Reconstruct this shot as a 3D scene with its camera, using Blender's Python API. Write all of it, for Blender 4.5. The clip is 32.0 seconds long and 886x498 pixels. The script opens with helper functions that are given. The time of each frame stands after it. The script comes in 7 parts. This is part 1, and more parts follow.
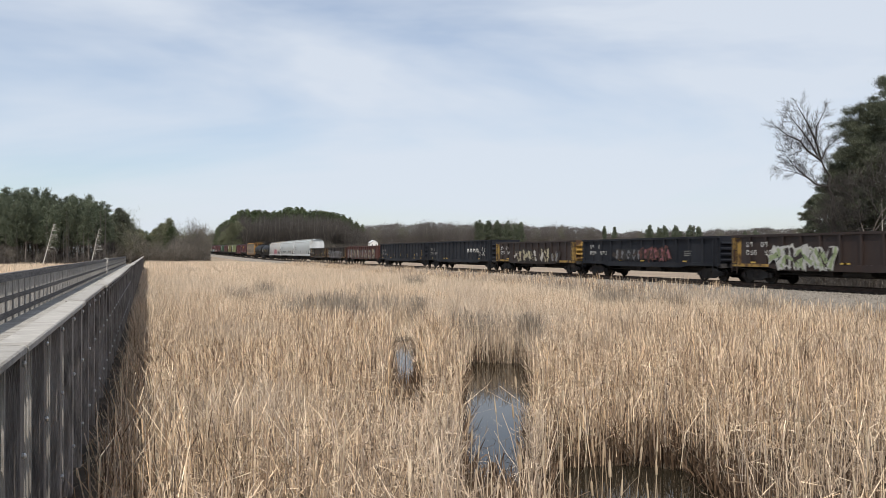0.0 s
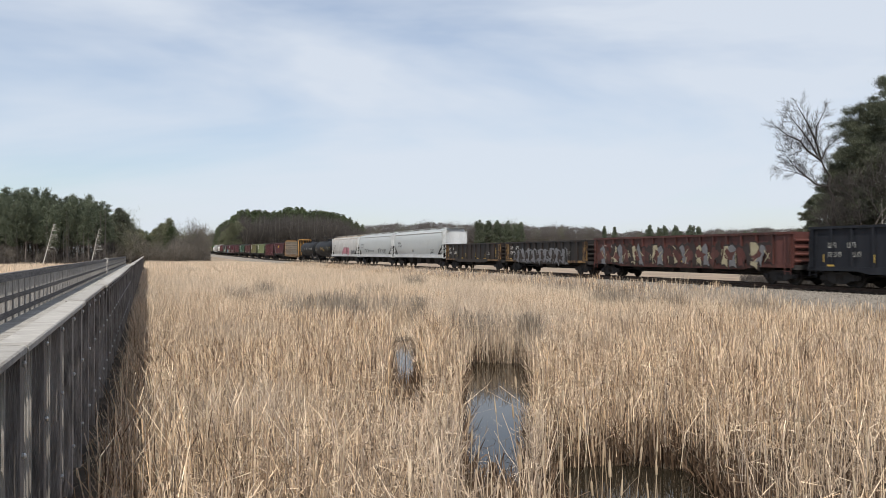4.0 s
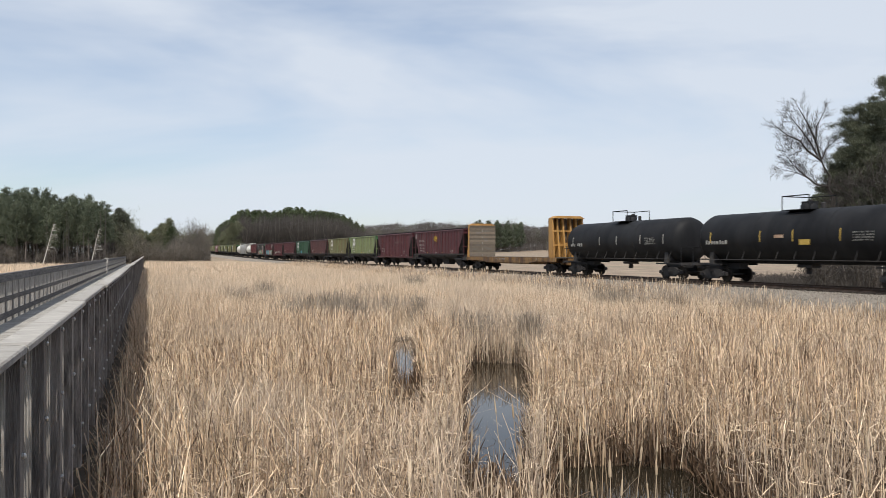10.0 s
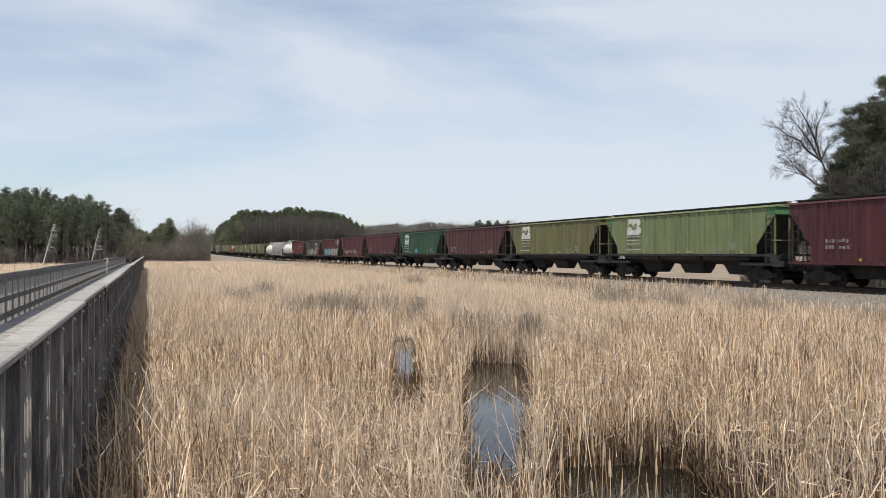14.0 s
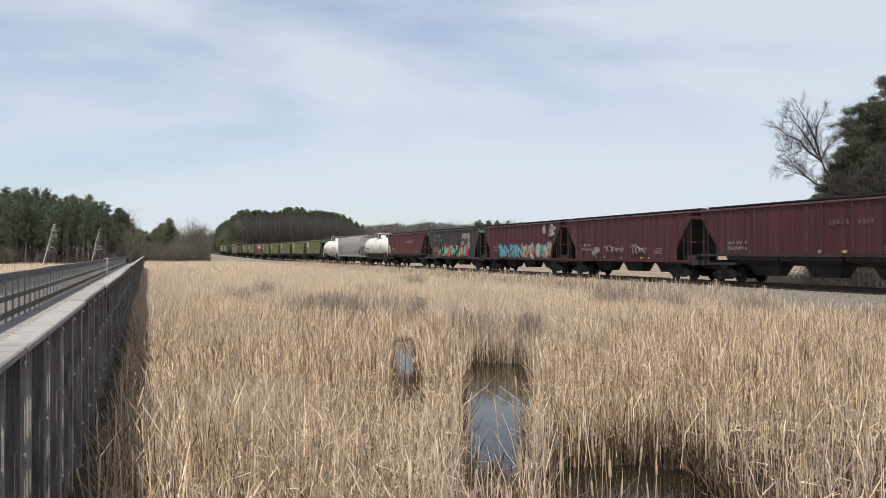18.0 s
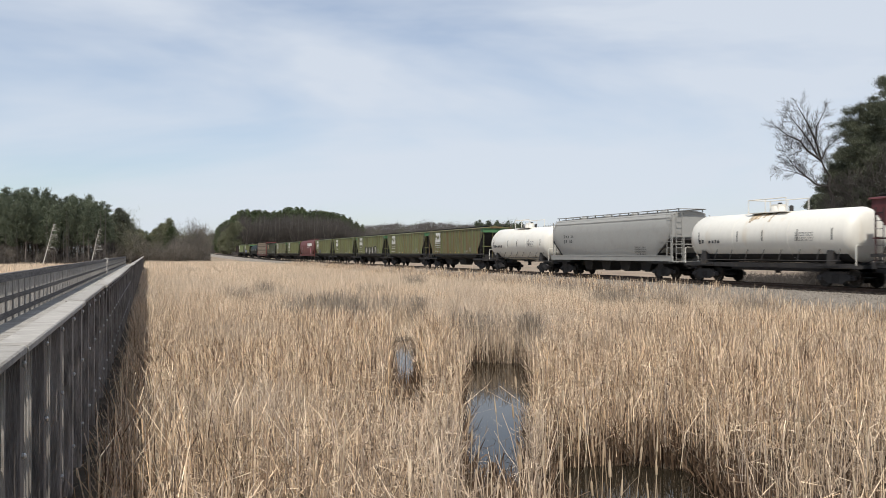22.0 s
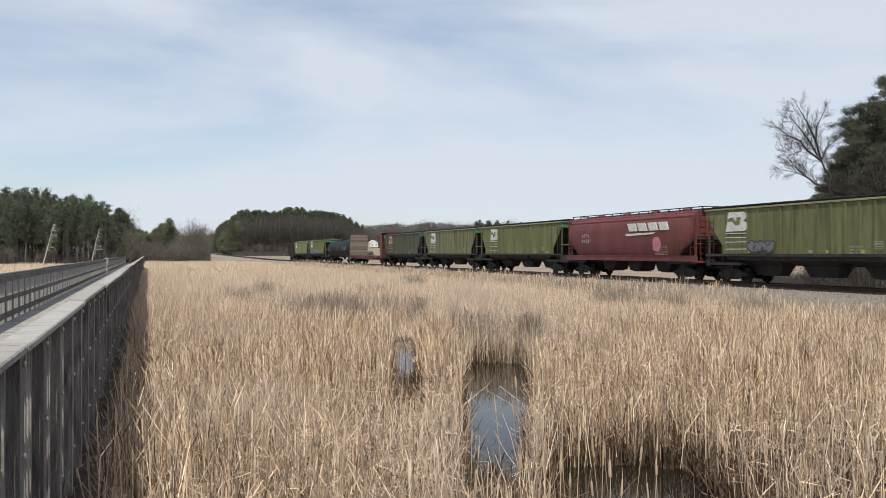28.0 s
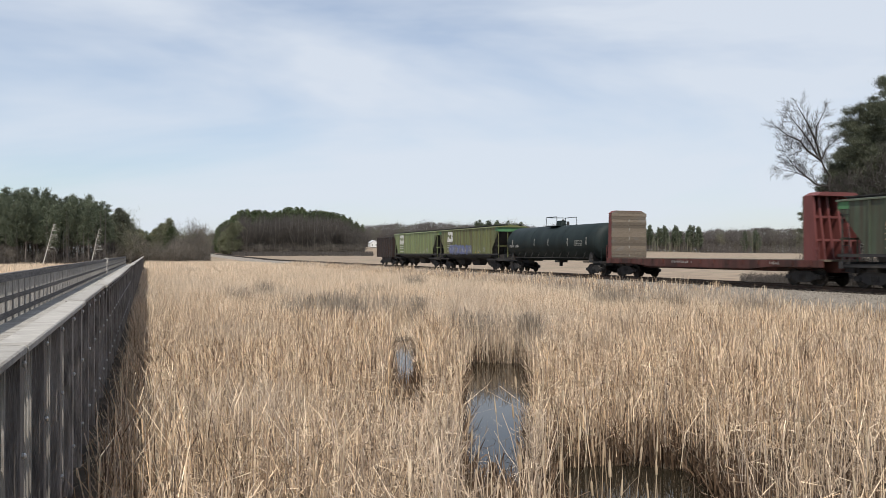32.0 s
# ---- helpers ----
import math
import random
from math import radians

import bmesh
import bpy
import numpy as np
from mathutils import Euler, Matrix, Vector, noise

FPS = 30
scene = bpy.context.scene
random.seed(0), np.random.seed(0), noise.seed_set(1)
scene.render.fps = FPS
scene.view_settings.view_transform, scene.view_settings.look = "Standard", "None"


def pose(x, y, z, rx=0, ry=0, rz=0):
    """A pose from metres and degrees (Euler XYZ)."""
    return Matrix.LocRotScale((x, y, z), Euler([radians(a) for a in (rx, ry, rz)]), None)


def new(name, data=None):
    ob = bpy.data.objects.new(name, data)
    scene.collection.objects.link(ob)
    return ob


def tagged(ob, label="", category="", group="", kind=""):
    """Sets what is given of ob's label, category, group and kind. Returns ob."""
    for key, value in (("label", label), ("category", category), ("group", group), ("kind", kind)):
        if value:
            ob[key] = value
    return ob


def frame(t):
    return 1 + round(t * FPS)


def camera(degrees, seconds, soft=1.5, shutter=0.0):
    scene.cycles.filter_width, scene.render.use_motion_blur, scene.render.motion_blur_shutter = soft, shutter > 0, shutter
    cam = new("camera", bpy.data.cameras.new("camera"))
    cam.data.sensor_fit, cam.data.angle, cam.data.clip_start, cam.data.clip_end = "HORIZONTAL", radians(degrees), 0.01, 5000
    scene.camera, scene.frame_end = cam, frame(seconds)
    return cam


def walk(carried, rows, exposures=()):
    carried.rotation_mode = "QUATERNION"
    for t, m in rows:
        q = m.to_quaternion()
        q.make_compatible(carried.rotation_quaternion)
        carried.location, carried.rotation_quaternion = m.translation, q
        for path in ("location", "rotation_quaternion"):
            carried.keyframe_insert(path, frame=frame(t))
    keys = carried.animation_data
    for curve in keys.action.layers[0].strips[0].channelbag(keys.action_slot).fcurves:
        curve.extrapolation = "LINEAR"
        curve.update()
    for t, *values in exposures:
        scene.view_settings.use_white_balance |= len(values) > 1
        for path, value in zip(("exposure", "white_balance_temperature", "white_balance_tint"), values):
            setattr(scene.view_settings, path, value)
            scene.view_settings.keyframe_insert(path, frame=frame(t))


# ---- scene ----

# ---------------------------------------------------------------- camera: it stands still beside the boardwalk
# world: +y runs along the boardwalk and the railway, +x to the railway's side, z = 0 is the marsh water
TURN = 20.45
EYE_Z = 3.1
cam = camera(58.5, 32.0, soft=0.85, shutter=0.2)
walk(cam, [(0.0, pose(0, 0, EYE_Z, 90.307, 0, -TURN)), (32.0, pose(0, 0, EYE_Z, 90.307, 0, -TURN))],
     exposures=[(0.0, -0.01), (17.0, -0.02), (20.0, -0.05), (25.0, -0.06), (29.0, -0.02), (32.0, -0.01)])

# ---------------------------------------------------------------- sky, sun
SUN_EL, SUN_AZ = radians(57), radians(207)      # azimuth from +y, clockwise seen from above
world = bpy.data.worlds.new("sky")
scene.world = world
world.use_nodes = True
wn, wl = world.node_tree.nodes, world.node_tree.links
wn.clear()
w_out = wn.new("ShaderNodeOutputWorld")
w_bg = wn.new("ShaderNodeBackground")
w_sky = wn.new("ShaderNodeTexSky")
w_sky.sky_type = "NISHITA"
w_sky.sun_disc = False
w_sky.sun_elevation, w_sky.sun_rotation = SUN_EL, SUN_AZ
w_sky.dust_density, w_sky.ozone_density, w_sky.air_density = 0.8, 1.4, 1.0
w_tc = wn.new("ShaderNodeTexCoord")
w_map = wn.new("ShaderNodeMapping")
w_map.inputs["Scale"].default_value = (0.9, 0.9, 3.6)
w_map.inputs["Rotation"].default_value = (0.15, 0.1, 0.5)
w_noise = wn.new("ShaderNodeTexNoise")
w_noise.inputs["Scale"].default_value = 1.6
w_noise.inputs["Detail"].default_value = 5.0
w_noise.inputs["Roughness"].default_value = 0.52
w_noise.inputs["Distortion"].default_value = 0.35
w_ramp = wn.new("ShaderNodeMapRange")
w_ramp.inputs["From Min"].default_value, w_ramp.inputs["From Max"].default_value = 0.37, 0.62
w_ramp.inputs["To Min"].default_value, w_ramp.inputs["To Max"].default_value = 0.17, 0.90
w_mix = wn.new("ShaderNodeMix")
w_mix.data_type = "RGBA"
w_mix.inputs["B"].default_value = (6.92, 7.5, 8.35, 1)      # thin high cloud
wl.new(w_tc.outputs["Generated"], w_map.inputs["Vector"])
wl.new(w_map.outputs["Vector"], w_noise.inputs["Vector"])
wl.new(w_noise.outputs["Fac"], w_ramp.inputs["Value"])
wl.new(w_ramp.outputs["Result"], w_mix.inputs["Factor"])
w_lift = wn.new("ShaderNodeVectorMath")      # bright hazy blue between the clouds
w_lift.operation = "MULTIPLY"
w_lift.inputs[1].default_value = (1.2, 1.2, 1.23)
wl.new(w_sky.outputs["Color"], w_lift.inputs[0])
wl.new(w_lift.outputs["Vector"], w_mix.inputs["A"])
wl.new(w_mix.outputs["Result"], w_bg.inputs["Color"])
w_bg.inputs["Strength"].default_value = 0.104
wl.new(w_bg.outputs["Background"], w_out.inputs["Surface"])

sun_data = bpy.data.lights.new("sun", "SUN")
sun_data.energy, sun_data.angle, sun_data.color = 4.4, radians(1.5), (1.0, 0.95, 0.87)
sun = new("sun", sun_data)
sun_way = Vector((math.sin(SUN_AZ) * math.cos(SUN_EL), math.cos(SUN_AZ) * math.cos(SUN_EL), math.sin(SUN_EL)))
sun.rotation_mode = "QUATERNION"
sun.rotation_quaternion = sun_way.to_track_quat("Z", "Y")
sun.location = sun_way * 200


# ---------------------------------------------------------------- materials
def mat(name, c1, c2, scale=3.0, rough=0.75, metal=0.0, bump=0.2, fine=40.0, stretch=(1, 1, 1),
        stain=None, stain_at=(0.55, 0.7), stain_scale=1.5, stain_stretch=(1, 1, 1), rnd=0.12, spec=0.35, bump_d=0.02, grain=(0.82, 1.16)):
    """A mottled surface: two tones at a coarse scale, a fine grain, and stains with a shape of their own."""
    m = bpy.data.materials.new(name)
    m.use_nodes = True
    n, l = m.node_tree.nodes, m.node_tree.links
    bs = n["Principled BSDF"]
    tc, oi = n.new("ShaderNodeTexCoord"), n.new("ShaderNodeObjectInfo")
    mul = n.new("ShaderNodeMath")
    mul.operation = "MULTIPLY"
    mul.inputs[1].default_value = 91.0
    l.new(oi.outputs["Random"], mul.inputs[0])
    add = n.new("ShaderNodeVectorMath")
    l.new(tc.outputs["Object"], add.inputs[0])
    l.new(mul.outputs[0], add.inputs[1])
    mp = n.new("ShaderNodeMapping")
    mp.inputs["Scale"].default_value = stretch
    l.new(add.outputs[0], mp.inputs["Vector"])
    big, small = n.new("ShaderNodeTexNoise"), n.new("ShaderNodeTexNoise")
    big.inputs["Scale"].default_value, big.inputs["Detail"].default_value = scale, 5.0
    small.inputs["Scale"].default_value, small.inputs["Detail"].default_value = fine, 4.0
    l.new(mp.outputs[0], big.inputs["Vector"])
    l.new(mp.outputs[0], small.inputs["Vector"])
    mr = n.new("ShaderNodeMapRange")
    mr.inputs["From Min"].default_value, mr.inputs["From Max"].default_value = 0.35, 0.65
    l.new(big.outputs["Fac"], mr.inputs["Value"])
    mix = n.new("ShaderNodeMix")
    mix.data_type = "RGBA"
    mix.inputs["A"].default_value, mix.inputs["B"].default_value = (*c1, 1), (*c2, 1)
    l.new(mr.outputs[0], mix.inputs["Factor"])
    col = mix.outputs["Result"]
    if stain:
        sm, sn, sr, sx = n.new("ShaderNodeMapping"), n.new("ShaderNodeTexNoise"), n.new("ShaderNodeMapRange"), n.new("ShaderNodeMix")
        sm.inputs["Scale"].default_value = stain_stretch
        sn.inputs["Scale"].default_value, sn.inputs["Detail"].default_value = stain_scale, 6.0
        sr.inputs["From Min"].default_value, sr.inputs["From Max"].default_value = stain_at
        sx.data_type = "RGBA"
        sx.inputs["B"].default_value = (*stain, 1)
        l.new(add.outputs[0], sm.inputs["Vector"])
        l.new(sm.outputs[0], sn.inputs["Vector"])
        l.new(sn.outputs["Fac"], sr.inputs["Value"])
        l.new(sr.outputs[0], sx.inputs["Factor"])
        l.new(col, sx.inputs["A"])
        col = sx.outputs["Result"]
    hsv = n.new("ShaderNodeHueSaturation")
    l.new(col, hsv.inputs["Color"])
    vr = n.new("ShaderNodeMapRange")
    vr.inputs["To Min"].default_value, vr.inputs["To Max"].default_value = 1 - rnd, 1 + rnd
    l.new(oi.outputs["Random"], vr.inputs["Value"])
    gr = n.new("ShaderNodeMapRange")
    gr.inputs["From Min"].default_value, gr.inputs["From Max"].default_value = 0.3, 0.7
    gr.inputs["To Min"].default_value, gr.inputs["To Max"].default_value = grain
    l.new(small.outputs["Fac"], gr.inputs["Value"])
    vm = n.new("ShaderNodeMath")
    vm.operation = "MULTIPLY"
    l.new(vr.outputs[0], vm.inputs[0])
    l.new(gr.outputs[0], vm.inputs[1])
    l.new(vm.outputs[0], hsv.inputs["Value"])
    l.new(hsv.outputs["Color"], bs.inputs["Base Color"])
    bs.inputs["Roughness"].default_value, bs.inputs["Metallic"].default_value = rough, metal
    bs.inputs["Specular IOR Level"].default_value = spec
    if bump:
        bp = n.new("ShaderNodeBump")
        bp.inputs["Strength"].default_value, bp.inputs["Distance"].default_value = bump, bump_d
        l.new(small.outputs["Fac"], bp.inputs["Height"])
        l.new(bp.outputs[0], bs.inputs["Normal"])
    return m


def leafy(name, tones, rough=0.8, through_light=0.25, patch=None, patch_scale=0.12):
    """Blades or leaves: every one takes its own tone; the light partly passes through. patch: a second tone in broad patches."""
    m = bpy.data.materials.new(name)
    m.use_nodes = True
    n, l = m.node_tree.nodes, m.node_tree.links
    bs, out = n["Principled BSDF"], n["Material Output"]
    geo, rp = n.new("ShaderNodeNewGeometry"), n.new("ShaderNodeValToRGB")
    el = rp.color_ramp.elements
    while len(el) < len(tones):
        el.new(0.5)
    for i, c in enumerate(tones):
        el[i].position = i / (len(tones) - 1)
        el[i].color = (*c, 1)
    l.new(geo.outputs["Random Per Island"], rp.inputs["Fac"])
    col = rp.outputs["Color"]
    if patch:
        tc, ns, mr, mx = n.new("ShaderNodeTexCoord"), n.new("ShaderNodeTexNoise"), n.new("ShaderNodeMapRange"), n.new("ShaderNodeMix")
        ns.inputs["Scale"].default_value, ns.inputs["Detail"].default_value = patch_scale, 4.0
        mr.inputs["From Min"].default_value, mr.inputs["From Max"].default_value = 0.5, 0.66
        mr.inputs["To Max"].default_value = 0.75
        mx.data_type = "RGBA"
        mx.inputs["B"].default_value = (*patch, 1)
        l.new(tc.outputs["Object"], ns.inputs["Vector"])
        l.new(ns.outputs["Fac"], mr.inputs["Value"])
        l.new(mr.outputs[0], mx.inputs["Factor"])
        l.new(col, mx.inputs["A"])
        col = mx.outputs["Result"]
    oi, vr, hsv = n.new("ShaderNodeObjectInfo"), n.new("ShaderNodeMapRange"), n.new("ShaderNodeHueSaturation")
    vr.inputs["To Min"].default_value, vr.inputs["To Max"].default_value = 0.8, 1.2
    l.new(oi.outputs["Random"], vr.inputs["Value"])
    l.new(vr.outputs[0], hsv.inputs["Value"])
    l.new(col, hsv.inputs["Color"])
    l.new(hsv.outputs["Color"], bs.inputs["Base Color"])
    bs.inputs["Roughness"].default_value = rough
    bs.inputs["Specular IOR Level"].default_value = 0.25
    if through_light:
        tr, mx2 = n.new("ShaderNodeBsdfTranslucent"), n.new("ShaderNodeMixShader")
        l.new(hsv.outputs["Color"], tr.inputs["Color"])
        mx2.inputs["Fac"].default_value = through_light
        l.new(bs.outputs[0], mx2.inputs[1])
        l.new(tr.outputs[0], mx2.inputs[2])
        l.new(mx2.outputs[0], out.inputs["Surface"])
    return m


M_REED = leafy("dry_reed", [(0.06, 0.036, 0.022), (0.13, 0.083, 0.05), (0.33, 0.225, 0.14), (0.58, 0.435, 0.30), (0.90, 0.735, 0.535), (0.66, 0.45, 0.265), (0.36, 0.295, 0.24), (0.16, 0.10, 0.06), (0.70, 0.54, 0.38)],
               through_light=0.0, patch=(0.45, 0.37, 0.29))
# lighter copy of dry_reed for far bands: sun on the tops, painted in
M_REED_TOP = leafy("sunlit_reed", [(0.24, 0.178, 0.122), (0.53, 0.41, 0.292), (0.86, 0.70, 0.525), (0.71, 0.555, 0.40), (0.43, 0.337, 0.242), (0.77, 0.62, 0.46)],
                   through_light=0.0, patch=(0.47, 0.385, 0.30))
# grey of some clumps, and of shadowed reed walls beside the openings
M_REED_GREY = leafy("grey_reed", [(0.16, 0.124, 0.094), (0.26, 0.212, 0.165), (0.36, 0.30, 0.235), (0.46, 0.375, 0.285)], through_light=0.0)
# brown of dead leaves, kept dark to paint shade low in the reeds
M_LITTER = leafy("shaded_leaf_litter", [(0.055, 0.034, 0.022), (0.10, 0.062, 0.038), (0.16, 0.105, 0.065)], through_light=0.0)
M_THATCH = mat("reed_litter", (0.05, 0.038, 0.027), (0.12, 0.09, 0.062), 1.2, 0.9, bump=0.8, fine=14, rnd=0, stain=(0.10, 0.075, 0.05), stain_scale=0.35)
M_GROUND = mat("marsh_ground", (0.194, 0.147, 0.106), (0.317, 0.245, 0.175), 0.35, 0.95, bump=0.6, fine=6, rnd=0, stain=(0.194, 0.169, 0.110), stain_scale=0.05)
M_BALLAST = mat("ballast", (0.165, 0.145, 0.12), (0.31, 0.275, 0.235), 11, 0.9, bump=1.0, fine=26, rnd=0.15, bump_d=0.06, grain=(0.65, 1.3))
M_RAIL = mat("rail_steel", (0.05, 0.034, 0.026), (0.085, 0.056, 0.042), 4, 0.55, 0.5, rnd=0)
M_TIE = mat("tie_wood", (0.03, 0.025, 0.021), (0.075, 0.06, 0.05), 4, 0.9, stretch=(1, 6, 6))
M_DECK = mat("weathered_deck", (0.29, 0.272, 0.248), (0.42, 0.395, 0.358), 3, 0.85, bump=0.5, stretch=(1, 9, 9), fine=22, rnd=0.14, stain=(0.26, 0.24, 0.21))
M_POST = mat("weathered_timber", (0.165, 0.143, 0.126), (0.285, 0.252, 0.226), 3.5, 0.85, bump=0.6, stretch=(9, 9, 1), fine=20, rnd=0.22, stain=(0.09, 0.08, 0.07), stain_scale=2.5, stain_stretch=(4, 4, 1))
M_BALUSTER = mat("bleached_timber", (0.22, 0.20, 0.175), (0.35, 0.322, 0.285), 3.5, 0.85, bump=0.5, stretch=(9, 9, 1), fine=20, rnd=0.2, stain=(0.12, 0.11, 0.1), stain_scale=2.5, stain_stretch=(4, 4, 1))
M_BALUSTER_L = mat("sun_bleached_timber", (0.23, 0.215, 0.195), (0.36, 0.34, 0.31), 3.5, 0.85, bump=0.5, stretch=(9, 9, 1), fine=20, rnd=0.15)
M_RAILBOARD = mat("dark_timber", (0.085, 0.079, 0.074), (0.165, 0.152, 0.145), 3, 0.85, bump=0.5, stretch=(9, 1, 9), fine=20, rnd=0.15)
M_BOLT = mat("galvanised_bolt", (0.42, 0.41, 0.40), (0.56, 0.55, 0.54), 8, 0.4, 0.9, 0.0)
M_WHITE = mat("white_paint", (0.72, 0.72, 0.69), (0.82, 0.82, 0.8), 2, 0.6, bump=0.05)
M_BARK = mat("grey_bark", (0.125, 0.105, 0.092), (0.215, 0.185, 0.163), 3, 0.9, bump=0.6, stretch=(4, 4, 1), rnd=0.2)
M_BARK_D = mat("dark_bark", (0.032, 0.028, 0.025), (0.062, 0.055, 0.05), 4, 0.9, bump=0.6, stretch=(4, 4, 1), rnd=0.1)
M_BIRCH = mat("pale_dead_bark", (0.42, 0.39, 0.35), (0.58, 0.55, 0.5), 3, 0.85, bump=0.3, rnd=0.1)
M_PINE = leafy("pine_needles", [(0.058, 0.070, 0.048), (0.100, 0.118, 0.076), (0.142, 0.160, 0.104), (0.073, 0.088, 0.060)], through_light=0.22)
# needles toned darker: the crowns' own shade is put into the colour
M_PINE_NEAR = leafy("shaded_pine_needles", [(0.044, 0.051, 0.038), (0.076, 0.085, 0.057), (0.125, 0.134, 0.086), (0.058, 0.066, 0.047)], through_light=0.1)
# paler greens, with the haze of distance put into the colour
M_PINE_FAR = leafy("hazed_pine_needles", [(0.082, 0.098, 0.070), (0.128, 0.148, 0.099), (0.170, 0.190, 0.124), (0.097, 0.115, 0.081)], through_light=0.38)
M_PINE_Y = leafy("bright_pine_needles", [(0.056, 0.074, 0.038), (0.096, 0.120, 0.060), (0.132, 0.156, 0.080)], through_light=0.3)
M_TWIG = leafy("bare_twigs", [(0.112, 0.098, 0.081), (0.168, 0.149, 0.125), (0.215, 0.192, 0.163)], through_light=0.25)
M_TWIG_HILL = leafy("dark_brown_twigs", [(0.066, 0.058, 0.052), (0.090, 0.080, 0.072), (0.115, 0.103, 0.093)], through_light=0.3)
# grey lifted for the far woods: aerial haze painted into the twigs
M_TWIG_FAR = leafy("hazed_bare_twigs", [(0.104, 0.091, 0.083), (0.132, 0.117, 0.107), (0.160, 0.144, 0.132)], through_light=0.4)
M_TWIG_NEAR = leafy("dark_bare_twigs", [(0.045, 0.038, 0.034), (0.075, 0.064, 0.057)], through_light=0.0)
M_TWIG_PALE = leafy("pale_budding_twigs", [(0.105, 0.10, 0.070), (0.14, 0.135, 0.092), (0.17, 0.165, 0.11)], through_light=0.0)
M_BUD = leafy("budding_spring_leaves", [(0.142, 0.150, 0.092), (0.192, 0.200, 0.122), (0.245, 0.248, 0.155)], through_light=0.4)
M_BUD_G = leafy("grey_green_buds", [(0.108, 0.118, 0.086), (0.150, 0.160, 0.115), (0.190, 0.196, 0.146)], through_light=0.35)
M_FLUFF = leafy("cattail_fluff", [(0.42, 0.30, 0.19), (0.60, 0.48, 0.34)], through_light=0.1)

water_mat = bpy.data.materials.new("still_water")
water_mat.use_nodes = True
_n, _l = water_mat.node_tree.nodes, water_mat.node_tree.links
_b = _n["Principled BSDF"]
_b.inputs["Base Color"].default_value = (0.018, 0.015, 0.010, 1)
_b.inputs["Roughness"].default_value = 0.03
_b.inputs["IOR"].default_value = 1.333
_ns, _bp = _n.new("ShaderNodeTexNoise"), _n.new("ShaderNodeBump")
_ns.inputs["Scale"].default_value, _ns.inputs["Detail"].default_value = 3.5, 3.0
_bp.inputs["Strength"].default_value, _bp.inputs["Distance"].default_value = 0.06, 0.02
_l.new(_ns.outputs["Fac"], _bp.inputs["Height"])
_l.new(_bp.outputs[0], _b.inputs["Normal"])


def car_paint(name, c, dirt, rust=None, rough=0.55, streak=True, at=(0.52, 0.72), rnd=0.0, spec=0.34, fine_runs=False, even=False):
    """Old rolling-stock paint: faded in patches, with dirt or rust that runs down."""
    c2 = tuple(min(1, v * 1.04) if even else min(1, v * 1.18 + 0.01) for v in c)
    return mat(name, c, c2, 0.8, rough, bump=0.05, fine=7, stretch=(1, 1, 0.22) if streak else (1, 1, 1), rnd=rnd, stain=rust or dirt, stain_at=at, stain_scale=1.5,
               stain_stretch=(2.6, 2.6, 0.16) if fine_runs else (1.0, 1.0, 0.16) if streak else (1, 1, 1), spec=spec, grain=(0.97, 1.03) if even else (0.90, 1.09))


P_MAROON = car_paint("maroon_paint", (0.079, 0.021, 0.025), (0.042, 0.016, 0.018), at=(0.48, 0.68), fine_runs=True)
P_BROWNRED = car_paint("brown_red_paint", (0.096, 0.025, 0.027), (0.056, 0.020, 0.020))
P_MAROON_D = car_paint("dull_maroon_paint", (0.072, 0.027, 0.027), (0.045, 0.021, 0.021))
P_GREEN = car_paint("faded_green_paint", (0.134, 0.146, 0.060), (0.098, 0.083, 0.042), at=(0.46, 0.68), fine_runs=True)
P_GREEN_R = car_paint("rusty_green_paint", (0.132, 0.146, 0.064), (0, 0, 0), rust=(0.140, 0.100, 0.046), at=(0.44, 0.64), fine_runs=True)
P_GREEN_RR = car_paint("heavily_rusted_green_paint", (0.118, 0.130, 0.056), (0, 0, 0), rust=(0.150, 0.094, 0.045), at=(0.43, 0.64), fine_runs=True)
P_GREEN_L = car_paint("light_green_paint", (0.162, 0.194, 0.090), (0.122, 0.126, 0.060), at=(0.5, 0.72), fine_runs=True)
P_GREEN_DULL = car_paint("dull_dark_green_paint", (0.060, 0.076, 0.049), (0, 0, 0), rust=(0.062, 0.052, 0.036), at=(0.42, 0.66), fine_runs=True)
P_OLIVE = car_paint("weathered_olive_paint", (0.148, 0.158, 0.080), (0, 0, 0), rust=(0.112, 0.094, 0.052), at=(0.44, 0.68), fine_runs=True)
P_SALMON = mat("stained_pale_orange_emblem", (0.30, 0.17, 0.095), (0.48, 0.34, 0.24), 3, 0.7, bump=0, rnd=0)
P_GREEN_D = car_paint("dark_green_paint", (0.022, 0.062, 0.033), (0.019, 0.042, 0.026), at=(0.6, 0.85))
P_GREEN_END = car_paint("fresh_green_paint", (0.062, 0.158, 0.068), (0.05, 0.10, 0.045), at=(0.58, 0.8))
P_CHAR = car_paint("charcoal_paint", (0.038, 0.036, 0.034), (0.058, 0.044, 0.035))
P_GREY = car_paint("light_grey_paint", (0.43, 0.45, 0.445), (0.40, 0.415, 0.405), rough=0.5, at=(0.55, 0.95), streak=False, even=True)
P_GREY_W = car_paint("off_white_paint", (0.50, 0.51, 0.51), (0.38, 0.35, 0.30), rough=0.45, at=(0.58, 0.85), streak=False)
P_GREY_R = car_paint("grey_paint_rust_stained", (0.42, 0.41, 0.39), (0, 0, 0), rust=(0.36, 0.24, 0.12), at=(0.6, 0.82), streak=False)
